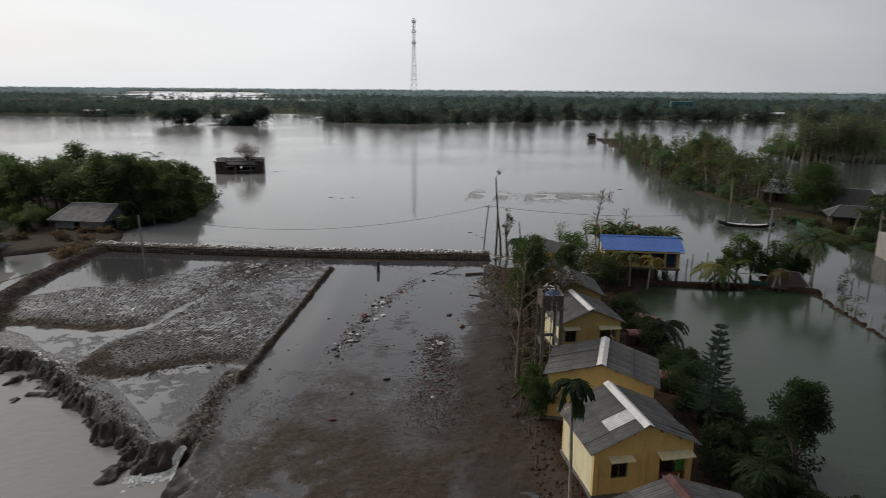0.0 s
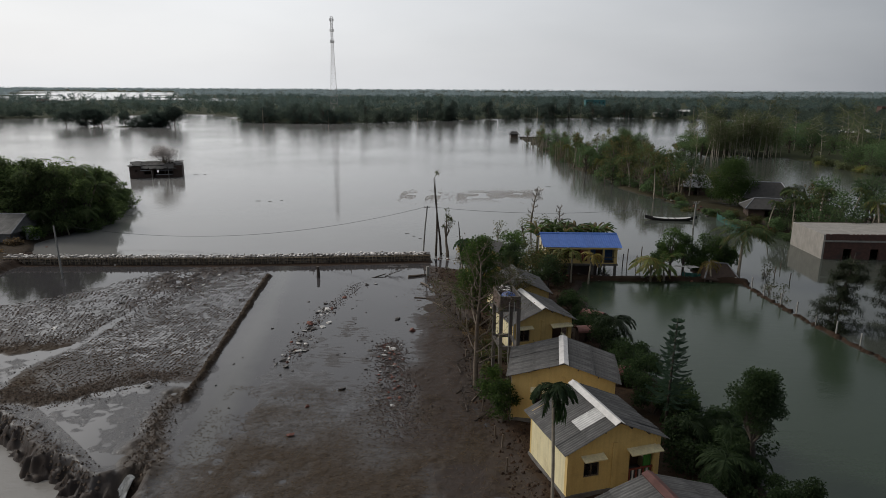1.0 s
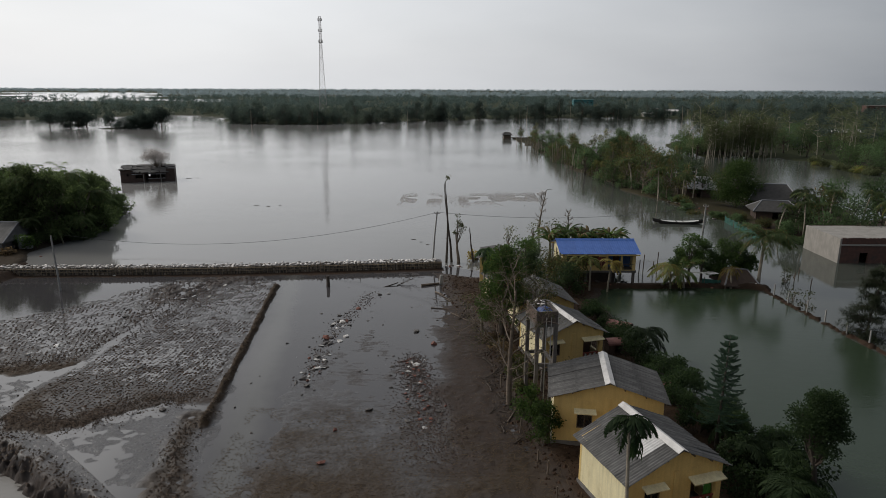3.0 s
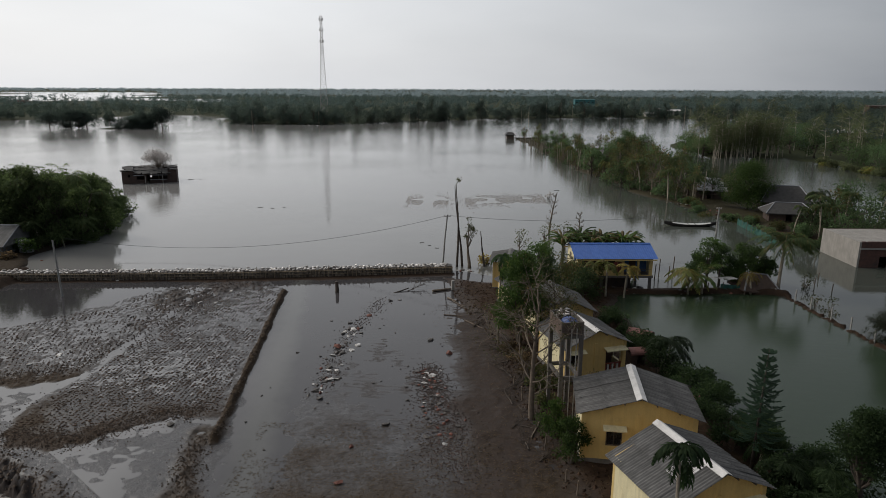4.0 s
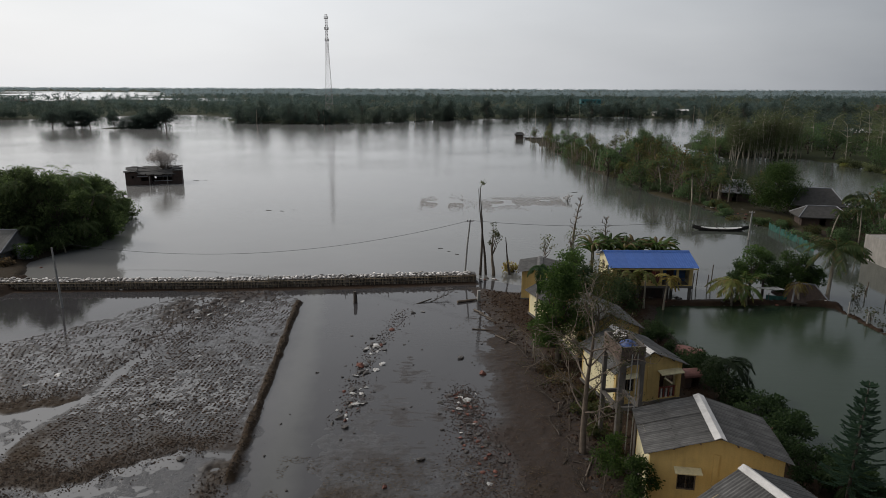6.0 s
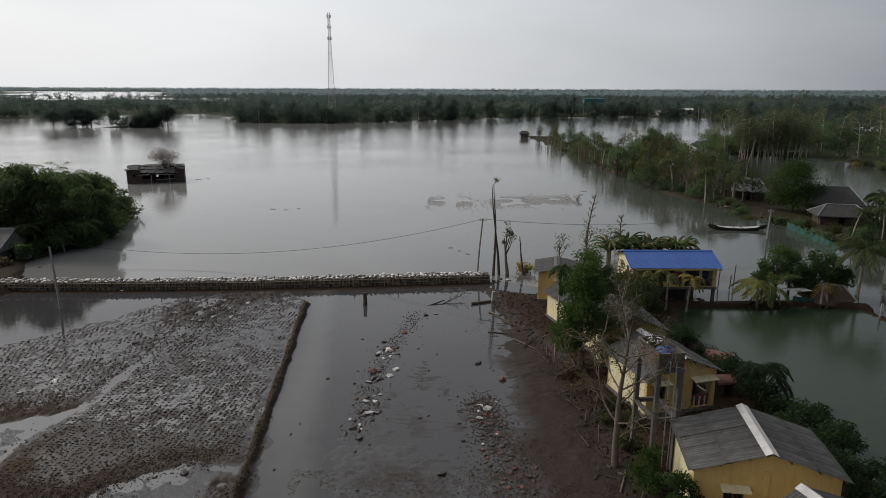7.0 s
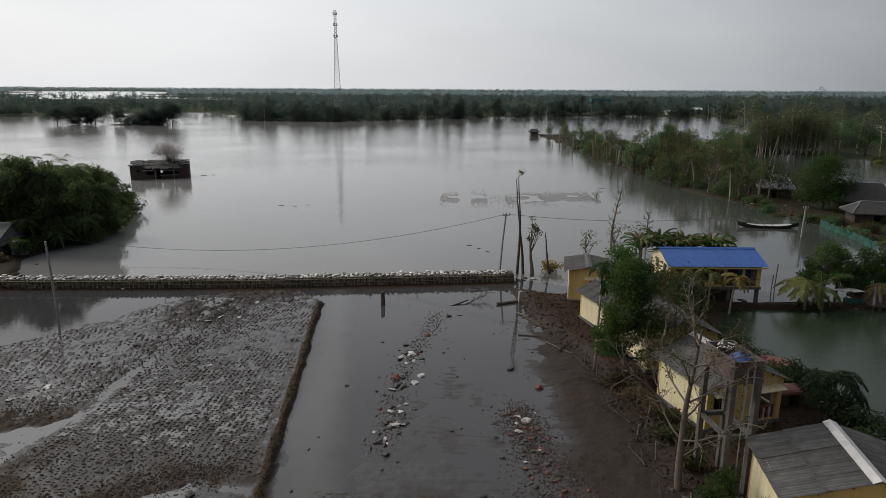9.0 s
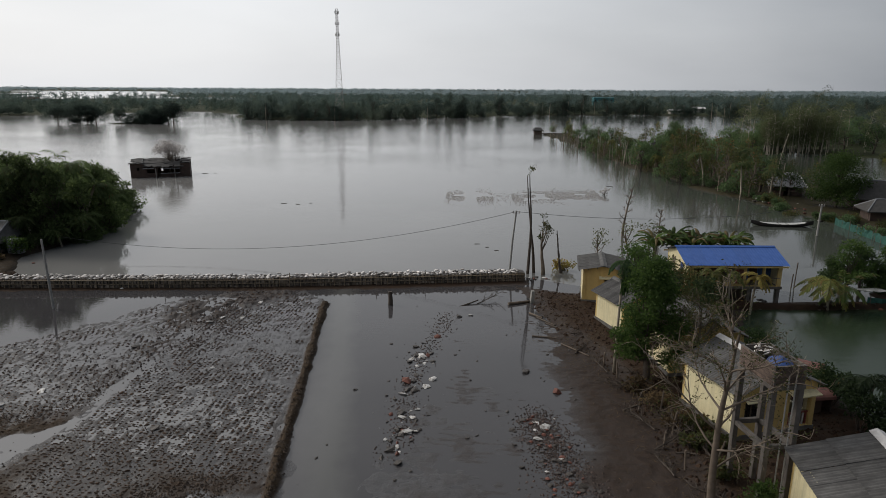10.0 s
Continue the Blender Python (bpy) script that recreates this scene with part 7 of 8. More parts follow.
# the islet and the far shore's first trees
rng = random.Random(404)
I_PROTO = [("shore_tree", "dark spreading tree on a drowned islet", "tree", broad_tree(140, 10.5, 7.0, 4200, 0.6, L_FAR2, lumps=34, low=0.34), TC, 3), ("shore_tree", "dark round tree on a drowned islet", "tree", broad_tree(141, 10.5, 5.0, 3200, 0.6, L_FAR2, lumps=28, low=-0.15), TC, 3)]
mixed(I_PROTO[:1], [(-226, 350), (-216, 352), (-168, 354)], rng, "islet trees", (0.95, 1.15))
mixed(I_PROTO[1:], [(-212, 352), (-209, 355), (-194, 351.5), (-183, 351), (-179, 353), (-175, 352), (-171, 355), (-177, 358)], rng, "islet trees", (0.7, 1.15))


I_BUSH = [("shore_bush", "dark bushy growth on a drowned islet", "bush", broad_tree(142, 5.0, 4.2, 1700, 0.5, L_FAR2, lumps=20, low=-0.3), TC, 1)]
mixed(I_BUSH, [(-216, 350), (-212, 353), (-189, 349), (-186, 350), (-182, 350), (-178, 352), (-175, 355), (-180, 357), (-186, 357), (-220, 352)], rng, "islet trees", (0.6, 0.95))

# the far shore's first row of trees
rng = random.Random(414)
F_PROTO = [("shore_tree", "round dark tree on the far shore", "tree", broad_tree(143, 10, 5.2, 1300, 0.66, L_FAR2, lumps=24, low=-0.2), TC, 4), ("shore_tree", "tall green tree on the far shore", "tree", broad_tree(144, 13, 4.2, 1300, 0.66, L_FAR, lumps=24, low=-0.15), TC, 3),
           ("shore_tree", "olive tree on the far shore", "tree", broad_tree(145, 8, 4.6, 1150, 0.66, L_FAR3, lumps=20, low=-0.25), TC, 3), ("shore_palm", "coconut palm above the far shore trees", "palm", palm(146, 11, 14, 3.4, L_FAR2, (0.2, 0.0), 0.2, 12, 0.14), TF, 1.6)]
shore_spots = []
for a, b in zip(FARLAND[5:13], FARLAND[6:14]):
    for i in range(int(math.dist(a, b) / 3.4)):
        t = rng.random()
        shore_spots.append((a[0] + (b[0] - a[0]) * t, a[1] + (b[1] - a[1]) * t + rng.choice((rng.uniform(-2, 3), rng.uniform(3, 22)))))
mixed(F_PROTO, shore_spots, rng, "far shore trees", (0.55, 1.15))


def far_woods():
    """The woods from the far shore to the horizon: countless crowns, each a ragged clump of leaf masses."""
    r2 = random.Random(505)

    def clump(g, x, y, z0, w, h, n, s):
        lobes = [(r2.uniform(-0.6, 0.6) * w, r2.uniform(-0.6, 0.6) * w, h * (0.25 + 0.6 * r2.random()), w * r2.uniform(0.3, 0.6)) for _ in range(6)]
        for _ in range(n):
            o = unit(r2)
            k = r2.random() ** 0.25
            ax, ay, az, r = r2.choice(lobes)
            p = Vector((x + ax + o.x * r * k, y + ay + o.y * r * k, max(z0, z0 + az + o.z * r * k)))
            face = (o * 0.8 + unit(r2) * 0.35 + Vector((0, 0, 0.7))).normalized()
            sd = face.cross(unit(r2))
            if sd.length > 0.1:
                sd.normalize()
                g.leaf(p, sd.cross(face), sd, s * r2.uniform(0.7, 1.4), s * 0.75)

    near, mid, far = [Mesh(), Mesh(), Mesh()], Mesh(), Mesh()
    rows = [(380, 445, 1150, 120, 0.58, 0), (445, 560, 1200, 76, 0.85, 0), (560, 800, 1500, 36, 1.4, 1), (800, 1300, 1600, 34, 1.9, 1), (1300, 2300, 2300, 26, 2.6, 2), (2300, 4500, 2400, 26, 3.6, 2)]
    for y0, y1, count, n, s, layer in rows:
        got = 0
        xs = np.array([r2.random() for _ in range(count * 4)])
        ys = y0 + (y1 - y0) * np.array([r2.random() for _ in range(count * 4)])
        px = (xs * 2 - 1) * (ys * 0.88 + 50) - 0.12 * ys
        ok = poly_distance(px, ys, FARLAND) < -1.5
        ok |= poly_distance(px, ys, GROVE) < -2
        ok &= poly_distance(px, ys, FARLAKE) > (12 if y0 > 900 else 80)
        px, ys = px[ok], ys[ok]
        clear = lattice(px, ys, 38 if y0 < 800 else 150, 71) < np.where(px < -120, 0.2, 0.36)
        big = lattice(px, ys, 26 if y0 < 800 else 120, 72)
        tone = lattice(px, ys, 17, 73)
        for x, y, c, b, t in zip(px, ys, clear, big, tone):
            if got >= count or (c and r2.random() < 0.85):
                continue
            got += 1
            tall = (3.0 + 9.0 * b) * r2.uniform(0.75, 1.2) if y0 < 1300 else r2.uniform(6, 9)
            if y0 < 800 and r2.random() < 0.03:
                tall = r2.uniform(14, 20)
            wide = min(tall, 9) * r2.uniform(0.32, 0.55) * (1 if y0 < 560 else 1.25 if y0 < 1300 else 1.5 + y0 / 1500)
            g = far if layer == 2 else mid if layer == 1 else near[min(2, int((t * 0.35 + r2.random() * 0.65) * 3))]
            clump(g, float(x), float(y), 0.4, wide, tall, n, s)
    # the shore's own ragged edge
    for a, b in zip(FARLAND[5:14], FARLAND[6:15]):
        if b[0] > 900:
            continue
        d = math.dist(a, b)
        for i in range(int(d / 3.2)):
            t = r2.random()
            x, y = a[0] + (b[0] - a[0]) * t, a[1] + (b[1] - a[1]) * t + r2.uniform(1, 12)
            tall = r2.choice((r2.uniform(3, 7), r2.uniform(6, 10), r2.uniform(9, 13)))
            clump(r2.choice(near), x, y, 0.2, tall * 0.45, tall, 90, 0.58)
    # the grove's rear
    for _ in range(900):
        x, y = r2.uniform(100, 520), r2.uniform(240, 470)
        if poly_distance(np.array([x]), np.array([y]), GROVE)[0] < -2:
            t = r2.uniform(6, 11)
            clump(r2.choice(near), x, y, 0.4, t * 0.45, t, 30, 1.2)
    for g, mat, label in zip(near, (L_FAR2, L_FAR, L_FAR3), ("dark crowns in the far shore woods", "green crowns in the far shore woods", "olive crowns in the far shore woods")):
        tagged(part("far_woods", g, mat), label, "woods", kind="stuff")
    # rear and backdrop woods carry their haze in the leaf colour
    tagged(part("rear_woods", mid, L_MIDHAZE), "woods behind the far shore, distance haze in their grey-green", "woods", kind="stuff")
    tagged(part("backdrop_woods", far, L_HAZE), "backdrop woods on the horizon, haze painted into their pale blue-green", "woods", kind="structure")


far_woods()

# ---- on the field: stubble, rubble, litter ----
def lump_data(name, mat, seed, flat=0.6):
    rng = random.Random(seed)
    bm = bmesh.new()
    bmesh.ops.create_icosphere(bm, subdivisions=1, radius=0.5)
    for v in bm.verts:
        v.co *= rng.uniform(0.5, 1.35)
        v.co.z *= flat
    me = bpy.data.meshes.new(name)
    bm.to_mesh(me)
    bm.free()
    me.materials.append(mat)
    return me


def stubble():
    """Rows of cut rice stubble and clods, standing out of the wet plots."""
    rng = random.Random(900)
    spots = []
    for poly, dx, dy, ang, keep in ((PLOT_A, 0.34, 0.25, -0.06, 0.88), (PLOT_B, 0.4, 0.28, 0.35, 0.82)):
        ca, sa = math.cos(ang), math.sin(ang)
        us, vs = np.meshgrid(np.arange(-40, 40, dx), np.arange(-40, 40, dy))
        us, vs = us.ravel(), vs.ravel()
        us = us + (lattice(us * 0 + us, vs, 3.0, 91) - 0.5) * 0.5
        x, y = -42 + us * ca - vs * sa, 62 + us * sa + vs * ca
        d = poly_distance(x, y, poly)
        dens = lattice(x, y, 2.6, 92) * 0.6 + lattice(x, y, 0.9, 93) * 0.5
        ok = (d < -0.3) & (dens > 0.2 + 0.3 * np.clip((y - 56) / 12, 0, 1)) & (x > -60)
        spots += [(a, b) for a, b in zip(x[ok], y[ok]) if rng.random() < keep]
    px = np.array([s[0] + rng.gauss(0, 0.035) for s in spots])
    py = np.array([s[1] + rng.gauss(0, 0.05) for s in spots])
    hz = ground_height(px, py)[0]
    g = Mesh()
    for x, y, z in zip(px, py, hz):
        z = max(z, -0.02)
        r, h = rng.uniform(0.07, 0.16), rng.uniform(0.025, 0.06)
        k, t0, bend = 5, rng.uniform(0, 6), rng.gauss(0.1, 0.3)
        ring = []
        for i in range(k):
            u, v = r * rng.uniform(0.8, 1.3) * math.cos(t0 + i * 1.257), r * 0.42 * rng.uniform(0.7, 1.2) * math.sin(t0 + i * 1.257)
            ring.append((x + u * math.cos(bend) - v * math.sin(bend), y + u * math.sin(bend) + v * math.cos(bend), z - 0.03))
        top = [(x + (p[0] - x) * 0.55, y + (p[1] - y) * 0.55, z + h * rng.uniform(0.7, 1.1)) for p in ring]
        g.add(ring + top, [(i, (i + 1) % k, (i + 1) % k + k, i + k) for i in range(k)] + [tuple(range(k, 2 * k))])
    tagged(part("rice_stubble", g, L_STUBBLE), "dark stubble tufts and clods in rows on the wet plots", "stubble", kind="stuff")


stubble()

CLOD = [lump_data("clod", M_MUD, s, 0.5) for s in range(4)]
BRICKBAT = [lump_data("brick_lump", M_CLAYTILE, s + 10, 0.7) for s in range(3)]
RAG = [lump_data("rag", M_WHITE, s + 20, 0.3) for s in range(3)]
RUBBLE_KINDS = {"c": ("clod", "dark wet clod of mud on the silt", "clod", CLOD), "b": ("brick_lump", "broken red brick lying in the wet silt", "brick"
                , BRICKBAT), "w": ("plastic_rag", "crumpled white plastic rag on the silt", "litter", RAG)}


def scrap(kind, x, y, s, rng):
    nm, lab, cat, datas = RUBBLE_KINDS[kind]
    s = s * (0.8 if kind == "w" else 0.85 if kind == "b" else 1.0)
    z = max(height_at(x, y), 0.0)
    single(nm, datas[rng.randrange(len(datas))], None, lab, cat, pose(x, y, z + s * 0.1, rng.uniform(-15, 15), rng.uniform(-15, 15), rng.uniform(0, 360)) @ Matrix.Diagonal((s * rng.uniform(0.8, 1.5), s, s * rng.uniform(0.6, 1.0), 1)), "litter on the field")


def litter():
    rng = random.Random(910)
    trail = [(-19.3, 51.2), (-18.8, 53.2), (-18.9, 55.4), (-19.0, 58.2), (-18.7, 61.0), (-18.5, 64.4), (-17.5, 69.0), (-17.0, 73.8)]
    ln = length_of(trail)
    for i in range(96):
        s = rng.choice((rng.uniform(0, 3.2), rng.uniform(2.2, 5.5), rng.uniform(6.5, 10.5), rng.uniform(12, 13.4), ln * rng.random()))
        x, y, _ = along(trail, s)
        w = 0.75 if s < 9 else 0.9
        scrap(rng.choices("ccccbww", k=1)[0], x + rng.gauss(0, w * 0.6), y + rng.gauss(0, 0.4), 0.14 + 0.5 * rng.random() ** 2.2, rng)
    for i in range(110):
        t = rng.random() ** 1.3
        x, y = -11.2 + 1.9 * t + rng.gauss(0, 0.75), 55.6 - 10 * t + rng.gauss(0, 0.7)
        scrap(rng.choices("cccbbbw", weights=(3, 3, 3, 3, 2, 2, 1))[0], x, y, rng.uniform(0.16, 0.42), rng)
    for kind, x, y, s in (("b", -19.2, 60.2, 1.0), ("c", -11.2, 62.2, 0.75), ("b", -9.4, 59.2, 0.75), ("w", -9.4, 44.6, 0.5), ("b", -15.4, 40.1, 0.55), ("c", -13.5, 46.9, 0.5), ("b", -15.3, 44.0, 0.4), ("c", -22.4, 58.9, 0.3),
                          ("w", -18.4, 64.5, 0.8), ("w", -18.6, 53.7, 0.75), ("w", -19.1, 51.9, 0.6), ("w", -19.0, 55.4, 0.6), ("w", -17.8, 59.5, 0.7), ("w", -17.5, 60.6, 0.6), ("w", -10.6, 54.6, 0.9), ("w", -11.2, 53.4, 0.65), ("w", -42.4, 57.6, 0.7), ("w", -43.7, 55.6, 0.7), ("w", -35.9, 71.6, 0.6),
                          ("w", -36.5, 70.4, 0.7), ("w", -33.9, 75.5, 0.7), ("w", -34.3, 71.7, 0.6), ("w", -32.9, 61.7, 0.5), ("c", -33.0, 53.4, 0.55), ("c", -40.1, 65.0, 0.6), ("c", -28.0, 46.4, 0.6), ("w", -48.6, 79.0, 0.4), ("w", -15.0, 73.5, 0.5)):
        scrap(kind, x, y, s, rng)
    for i in range(46):
        scrap("c", rng.uniform(-24, -6), rng.uniform(38, 76), rng.uniform(0.1, 0.26), rng)
    # chips too small to tell apart
    g = Mesh()
    px, py = [], []
    for i in range(6600):
        if i < 4800:
            t = rng.random() ** 1.5
            x, y = -11.0 + 2.6 * t + rng.gauss(0, 0.6 + 0.8 * t), 55.6 - 15 * t + rng.gauss(0, 0.8)
        elif i < 5900:
            x, y, _ = along(trail, ln * rng.random())
            x, y = x + rng.gauss(0, 0.5), y + rng.gauss(0, 0.5)
        else:
            x, y = rng.uniform(-38, -33.5) + rng.gauss(0, 1.5), rng.uniform(62, 80)
        px.append(x)
        py.append(y)
    hz = ground_height(np.array(px), np.array(py))[0]
    for x, y, z in zip(px, py, hz):
        r = rng.uniform(0.03, 0.105)
        z = max(z, 0.0)
        a = rng.uniform(0, 6)
        ring = [(x + r * rng.uniform(0.6, 1.3) * math.cos(a + i * 1.57), y + r * rng.uniform(0.6, 1.3) * math.sin(a + i * 1.57), z - 0.02) for i in range(4)]
        g.add(ring + [(x, y, z + r * rng.uniform(0.4, 0.9))], [(0, 1, 4), (1, 2, 4), (2, 3, 4), (3, 0, 4)])
    tagged(part("rubble_chips", g, M_CHIP), "dark brick chips and clods scattered on the silt", "rubble", kind="stuff")
    # clods heaped in the north plot
    g = Mesh()
    pts = []
    for i in range(600):
        t = rng.random()
        pts.append((-34.5 - 4.2 * t ** 0.8 + rng.gauss(0, 1.5 + 0.6 * t), 79.2 - 20 * t + rng.gauss(0, 1.0)))
    pts += [(rng.uniform(-58, -40), rng.uniform(54, 64)) for _ in range(240)] + [(rng.uniform(-36, -27.5), rng.uniform(50, 78)) for _ in range(160)]
    pz = ground_height(np.array([p[0] for p in pts]), np.array([p[1] for p in pts]))[0]
    for i, ((x, y), z) in enumerate(zip(pts, pz)):
        r = rng.uniform(0.06, 0.16) if i < 600 else rng.uniform(0.05, 0.12)
        a = rng.uniform(0, 6)
        z = max(z, 0.0)
        ring = [(x + r * rng.uniform(0.6, 1.3) * math.cos(a + i * 1.257), y + r * rng.uniform(0.6, 1.3) * math.sin(a + i * 1.257), z - 0.04) for i in range(5)]
        g.add(ring + [(x + 0.03, y, z + r * rng.uniform(0.5, 1.0))], [(i, (i + 1) % 5, 5) for i in range(5)])
    tagged(part("heaped_clods", g, M_CHIP), "dark clods heaped across the north plot", "clods", kind="stuff")


litter()


def rim_clods():
    """Rough clods along the plots' south rims, the trodden heap, the bund and the scarp's edge."""
    rng = random.Random(912)
    rims = [([(-38.4, 45.2), (-37, 44.4), (-33.6, 44.0), (-32.2, 44.8), (-31, 46.1), (-28.8, 47.9), (-26.2, 48.8)], 0.8, 2600), ([(-58, 52.6), (-51, 51.8), (-48.5, 53.2), (-46, 52.8), (-43, 53.6), (-40.6, 54.2), (-38.6, 58)], 0.7, 1800),
            (HEAP, 0.5, 1100), (BUND, 0.2, 800), ([(-52, 48.5), (-47, 46.5), (-43.6, 46.1), (-39.8, 44.2), (-35, 41.3), (-31.5, 39.2), (-28, 36.8), (-25.6, 35)], 0.45, 1300), (LEVEE, 1.0, 1500), ([(-30, 51), (-37, 49)], 2.2, 700)]
    px, py = [], []
    for line, w, count in rims:
        ln = length_of(line)
        for _ in range(count):
            x, y, _a = along(line, ln * rng.random())
            px.append(x + rng.gauss(0, w))
            py.append(y + rng.gauss(0, w))
    px, py = np.array(px), np.array(py)
    hz = ground_height(px, py)[0]
    g = Mesh()
    for x, y, z in zip(px, py, hz):
        if z < -1.15:
            continue
        r = rng.uniform(0.04, 0.11) * (1.6 if z < -0.05 else 1.0)
        a = rng.uniform(0, 6)
        ring = [(x + r * rng.uniform(0.6, 1.4) * math.cos(a + i * 1.257), y + r * rng.uniform(0.6, 1.2) * math.sin(a + i * 1.257), z - 0.03) for i in range(5)]
        g.add(ring + [(x + rng.uniform(-0.03, 0.03), y, z + r * rng.uniform(0.4, 0.9))], [(i, (i + 1) % 5, 5) for i in range(5)])
    tagged(part("rim_clods", g, M_RIM), "rough brown clods along the plot rims and bund", "clods", kind="stuff")


rim_clods()


def verge_clods():
    rng = random.Random(915)
    g = Mesh()
    px, py = [], []
    while len(px) < 9500:
        y = rng.uniform(31, 80)
        x = rng.uniform(-9.5, 7)
        px.append(x)
        py.append(y)
    px, py = np.array(px), np.array(py)
    ok = poly_distance(px, py, VERGE) < 0.4
    px, py = px[ok], py[ok]
    hz = ground_height(px, py)[0]
    for x, y, z in zip(px, py, hz):
        r = rng.uniform(0.05, 0.24) * rng.uniform(0.4, 1)
        a = rng.uniform(0, 6)
        ring = [(x + r * rng.uniform(0.6, 1.3) * math.cos(a + i * 1.257), y + r * rng.uniform(0.6, 1.3) * math.sin(a + i * 1.257), z - 0.04) for i in range(5)]
        g.add(ring + [(x, y, z + r * rng.uniform(0.4, 0.9))], [(i, (i + 1) % 5, 5) for i in range(5)])
    tagged(part("verge_clods", g, M_VERGE), "brown clods and litter strewn over the mud verge", "clods", kind="stuff")
    g = Mesh()
    ly = np.array([rng.uniform(32, 78) for _ in range(2600)])
    lx = np.array([-6.5 + (y < 62) * 2.5 + rng.gauss(0, 1.6) + (60 - y) * 0.08 for y in ly])
    for x, y, z in zip(lx, ly, ground_height(lx, ly)[0]):
        a = rng.uniform(0, 6.28)
        d = Vector((math.cos(a), math.sin(a), rng.uniform(-0.05, 0.25))).normalized()
        ln = rng.uniform(0.15, 0.7)
        g.leaf(Vector((x, y, max(z, 0) + 0.03)), d, d.cross(Vector((0, 0, 1))).normalized(), ln, 0.03)
    sx = np.array([rng.uniform(-22, -3) for _ in range(9000)])
    sy = np.array([rng.uniform(29, 47) for _ in range(9000)])
    keep = lattice(sx, sy, 4.0, 31) * 0.7 + lattice(sx, sy, 0.9, 2) * 0.3 > 0.42
    sx, sy = sx[keep], sy[keep]
    for x, y, z in zip(sx, sy, ground_height(sx, sy)[0]):
        a = rng.gauss(0.25, 0.5)
        d = Vector((math.cos(a), math.sin(a), rng.uniform(-0.05, 0.2))).normalized()
        g.leaf(Vector((x, y, max(z, 0) + 0.02)), d, d.cross(Vector((0, 0, 1))).normalized(), rng.uniform(0.08, 0.3), 0.035)
    tagged(part("straw_litter", g, L_DRY), "brown straw and twigs washed over the silt and verge", "litter", kind="stuff")


verge_clods()


def log(x, y, rz, ln, r, label, z=None, tilt=0, mat=None):
    g = Mesh()
    rng = random.Random(int(x * 100))
    g.tube([(-ln / 2, 0, 0), (-ln / 6, rng.uniform(-0.04, 0.04), 0), (ln / 6, rng.uniform(-0.04, 0.04), 0), (ln / 2, 0, 0)], [r, r * 0.95, r * 0.85, r * 0.7], 7)
    zz = (height_at(x, y) if z is None else z)
    single("log", g, mat or M_WOOD, label, "log", pose(x, y, max(zz, 0) + r * 0.8, 0, tilt, rz), "washed-up timber")


for x, y, rz, ln, r in ((-10.6, 76.9, 25, 2.2, 0.14), (-9.4, 73.6, -50, 1.5, 0.09), (-8.7, 72.3, -55, 2.3, 0.06), (-8.2, 71.2, -50, 1.8, 0.06), (-9.2, 68.7, -10, 1.9, 0.06), (-7.2, 66.2, -52, 2.8, 0.06), (-3.4, 46.6, 70, 2.4, 0.06), (-4.6, 57.6, 35, 2.6, 0.05), (-2.5, 53.4, 10, 2.2, 0.06)):
    log(x, y, rz, ln, r, "grey washed-up pole lying along the mud verge")
for x, y, h, lean in ((-5.7, 63.1, 1.1, 0.05), (-5.1, 61.4, 1.2, -0.05), (-3.5, 56.8, 1.3, 0.1), (-3.6, 54.2, 1.4, 0.2), (-3.9, 50.7, 1.1, -0.1), (-1.7, 36.8, 0.9, 0), (-1.9, 39.3, 0.9, 0.05), (-2.3, 40.6, 0.8, 0), (-2.6, 50.6, 1.5, 0.5), (-4.4, 52.9, 0.9, 0.05), (-1.0, 33.2, 0.8, 0), (-3.1, 44.2, 1.0, 0.1)):
    g = Mesh()
    g.tube([(0, 0, -0.4), (lean, 0, h)], [0.06, 0.05], 6)
    single("fence_stake", g, M_WOOD, "grey wooden stake set in the mud verge", "stake", at_ground(x, y), "verge stakes")

g = Mesh()
g.tube([(0, 0, -0.3), (0, 0, 0.28), (0, 0, 0.3), (0, 0, 0.42)], [0.55, 0.55, 0.66, 0.66], 20)
single("well_cover", g, M_CONC, "round grey concrete well cover on the mud", "well", at_ground(-1.3, 46.0))
# the stump out on the silt, the cut post by the verge, the washed-up branch
g = Mesh()
g.tube([(0, 0, -0.4), (0.02, 0, 0.5), (-0.02, 0, 1.25)], [0.24, 0.2, 0.17], 8)
single("tree_stump", g, M_BARK, "dark stump standing in the shallow silt", "stump", pose(-22.2, 75.9, 0))
g = Mesh()
g.box((0, 0, 0.4), (0.32, 0.32, 1.2), None, 0.9)
single("cut_post", g, M_POLEC, "pale broken concrete post by the verge", "post", pose(-9.4, 77.3, 0.1, 0, 4, 20))
log(-15.2, 76.4, 35, 2.2, 0.08, "dark washed-up limb on the silt", 0.0, -8, M_BARK)


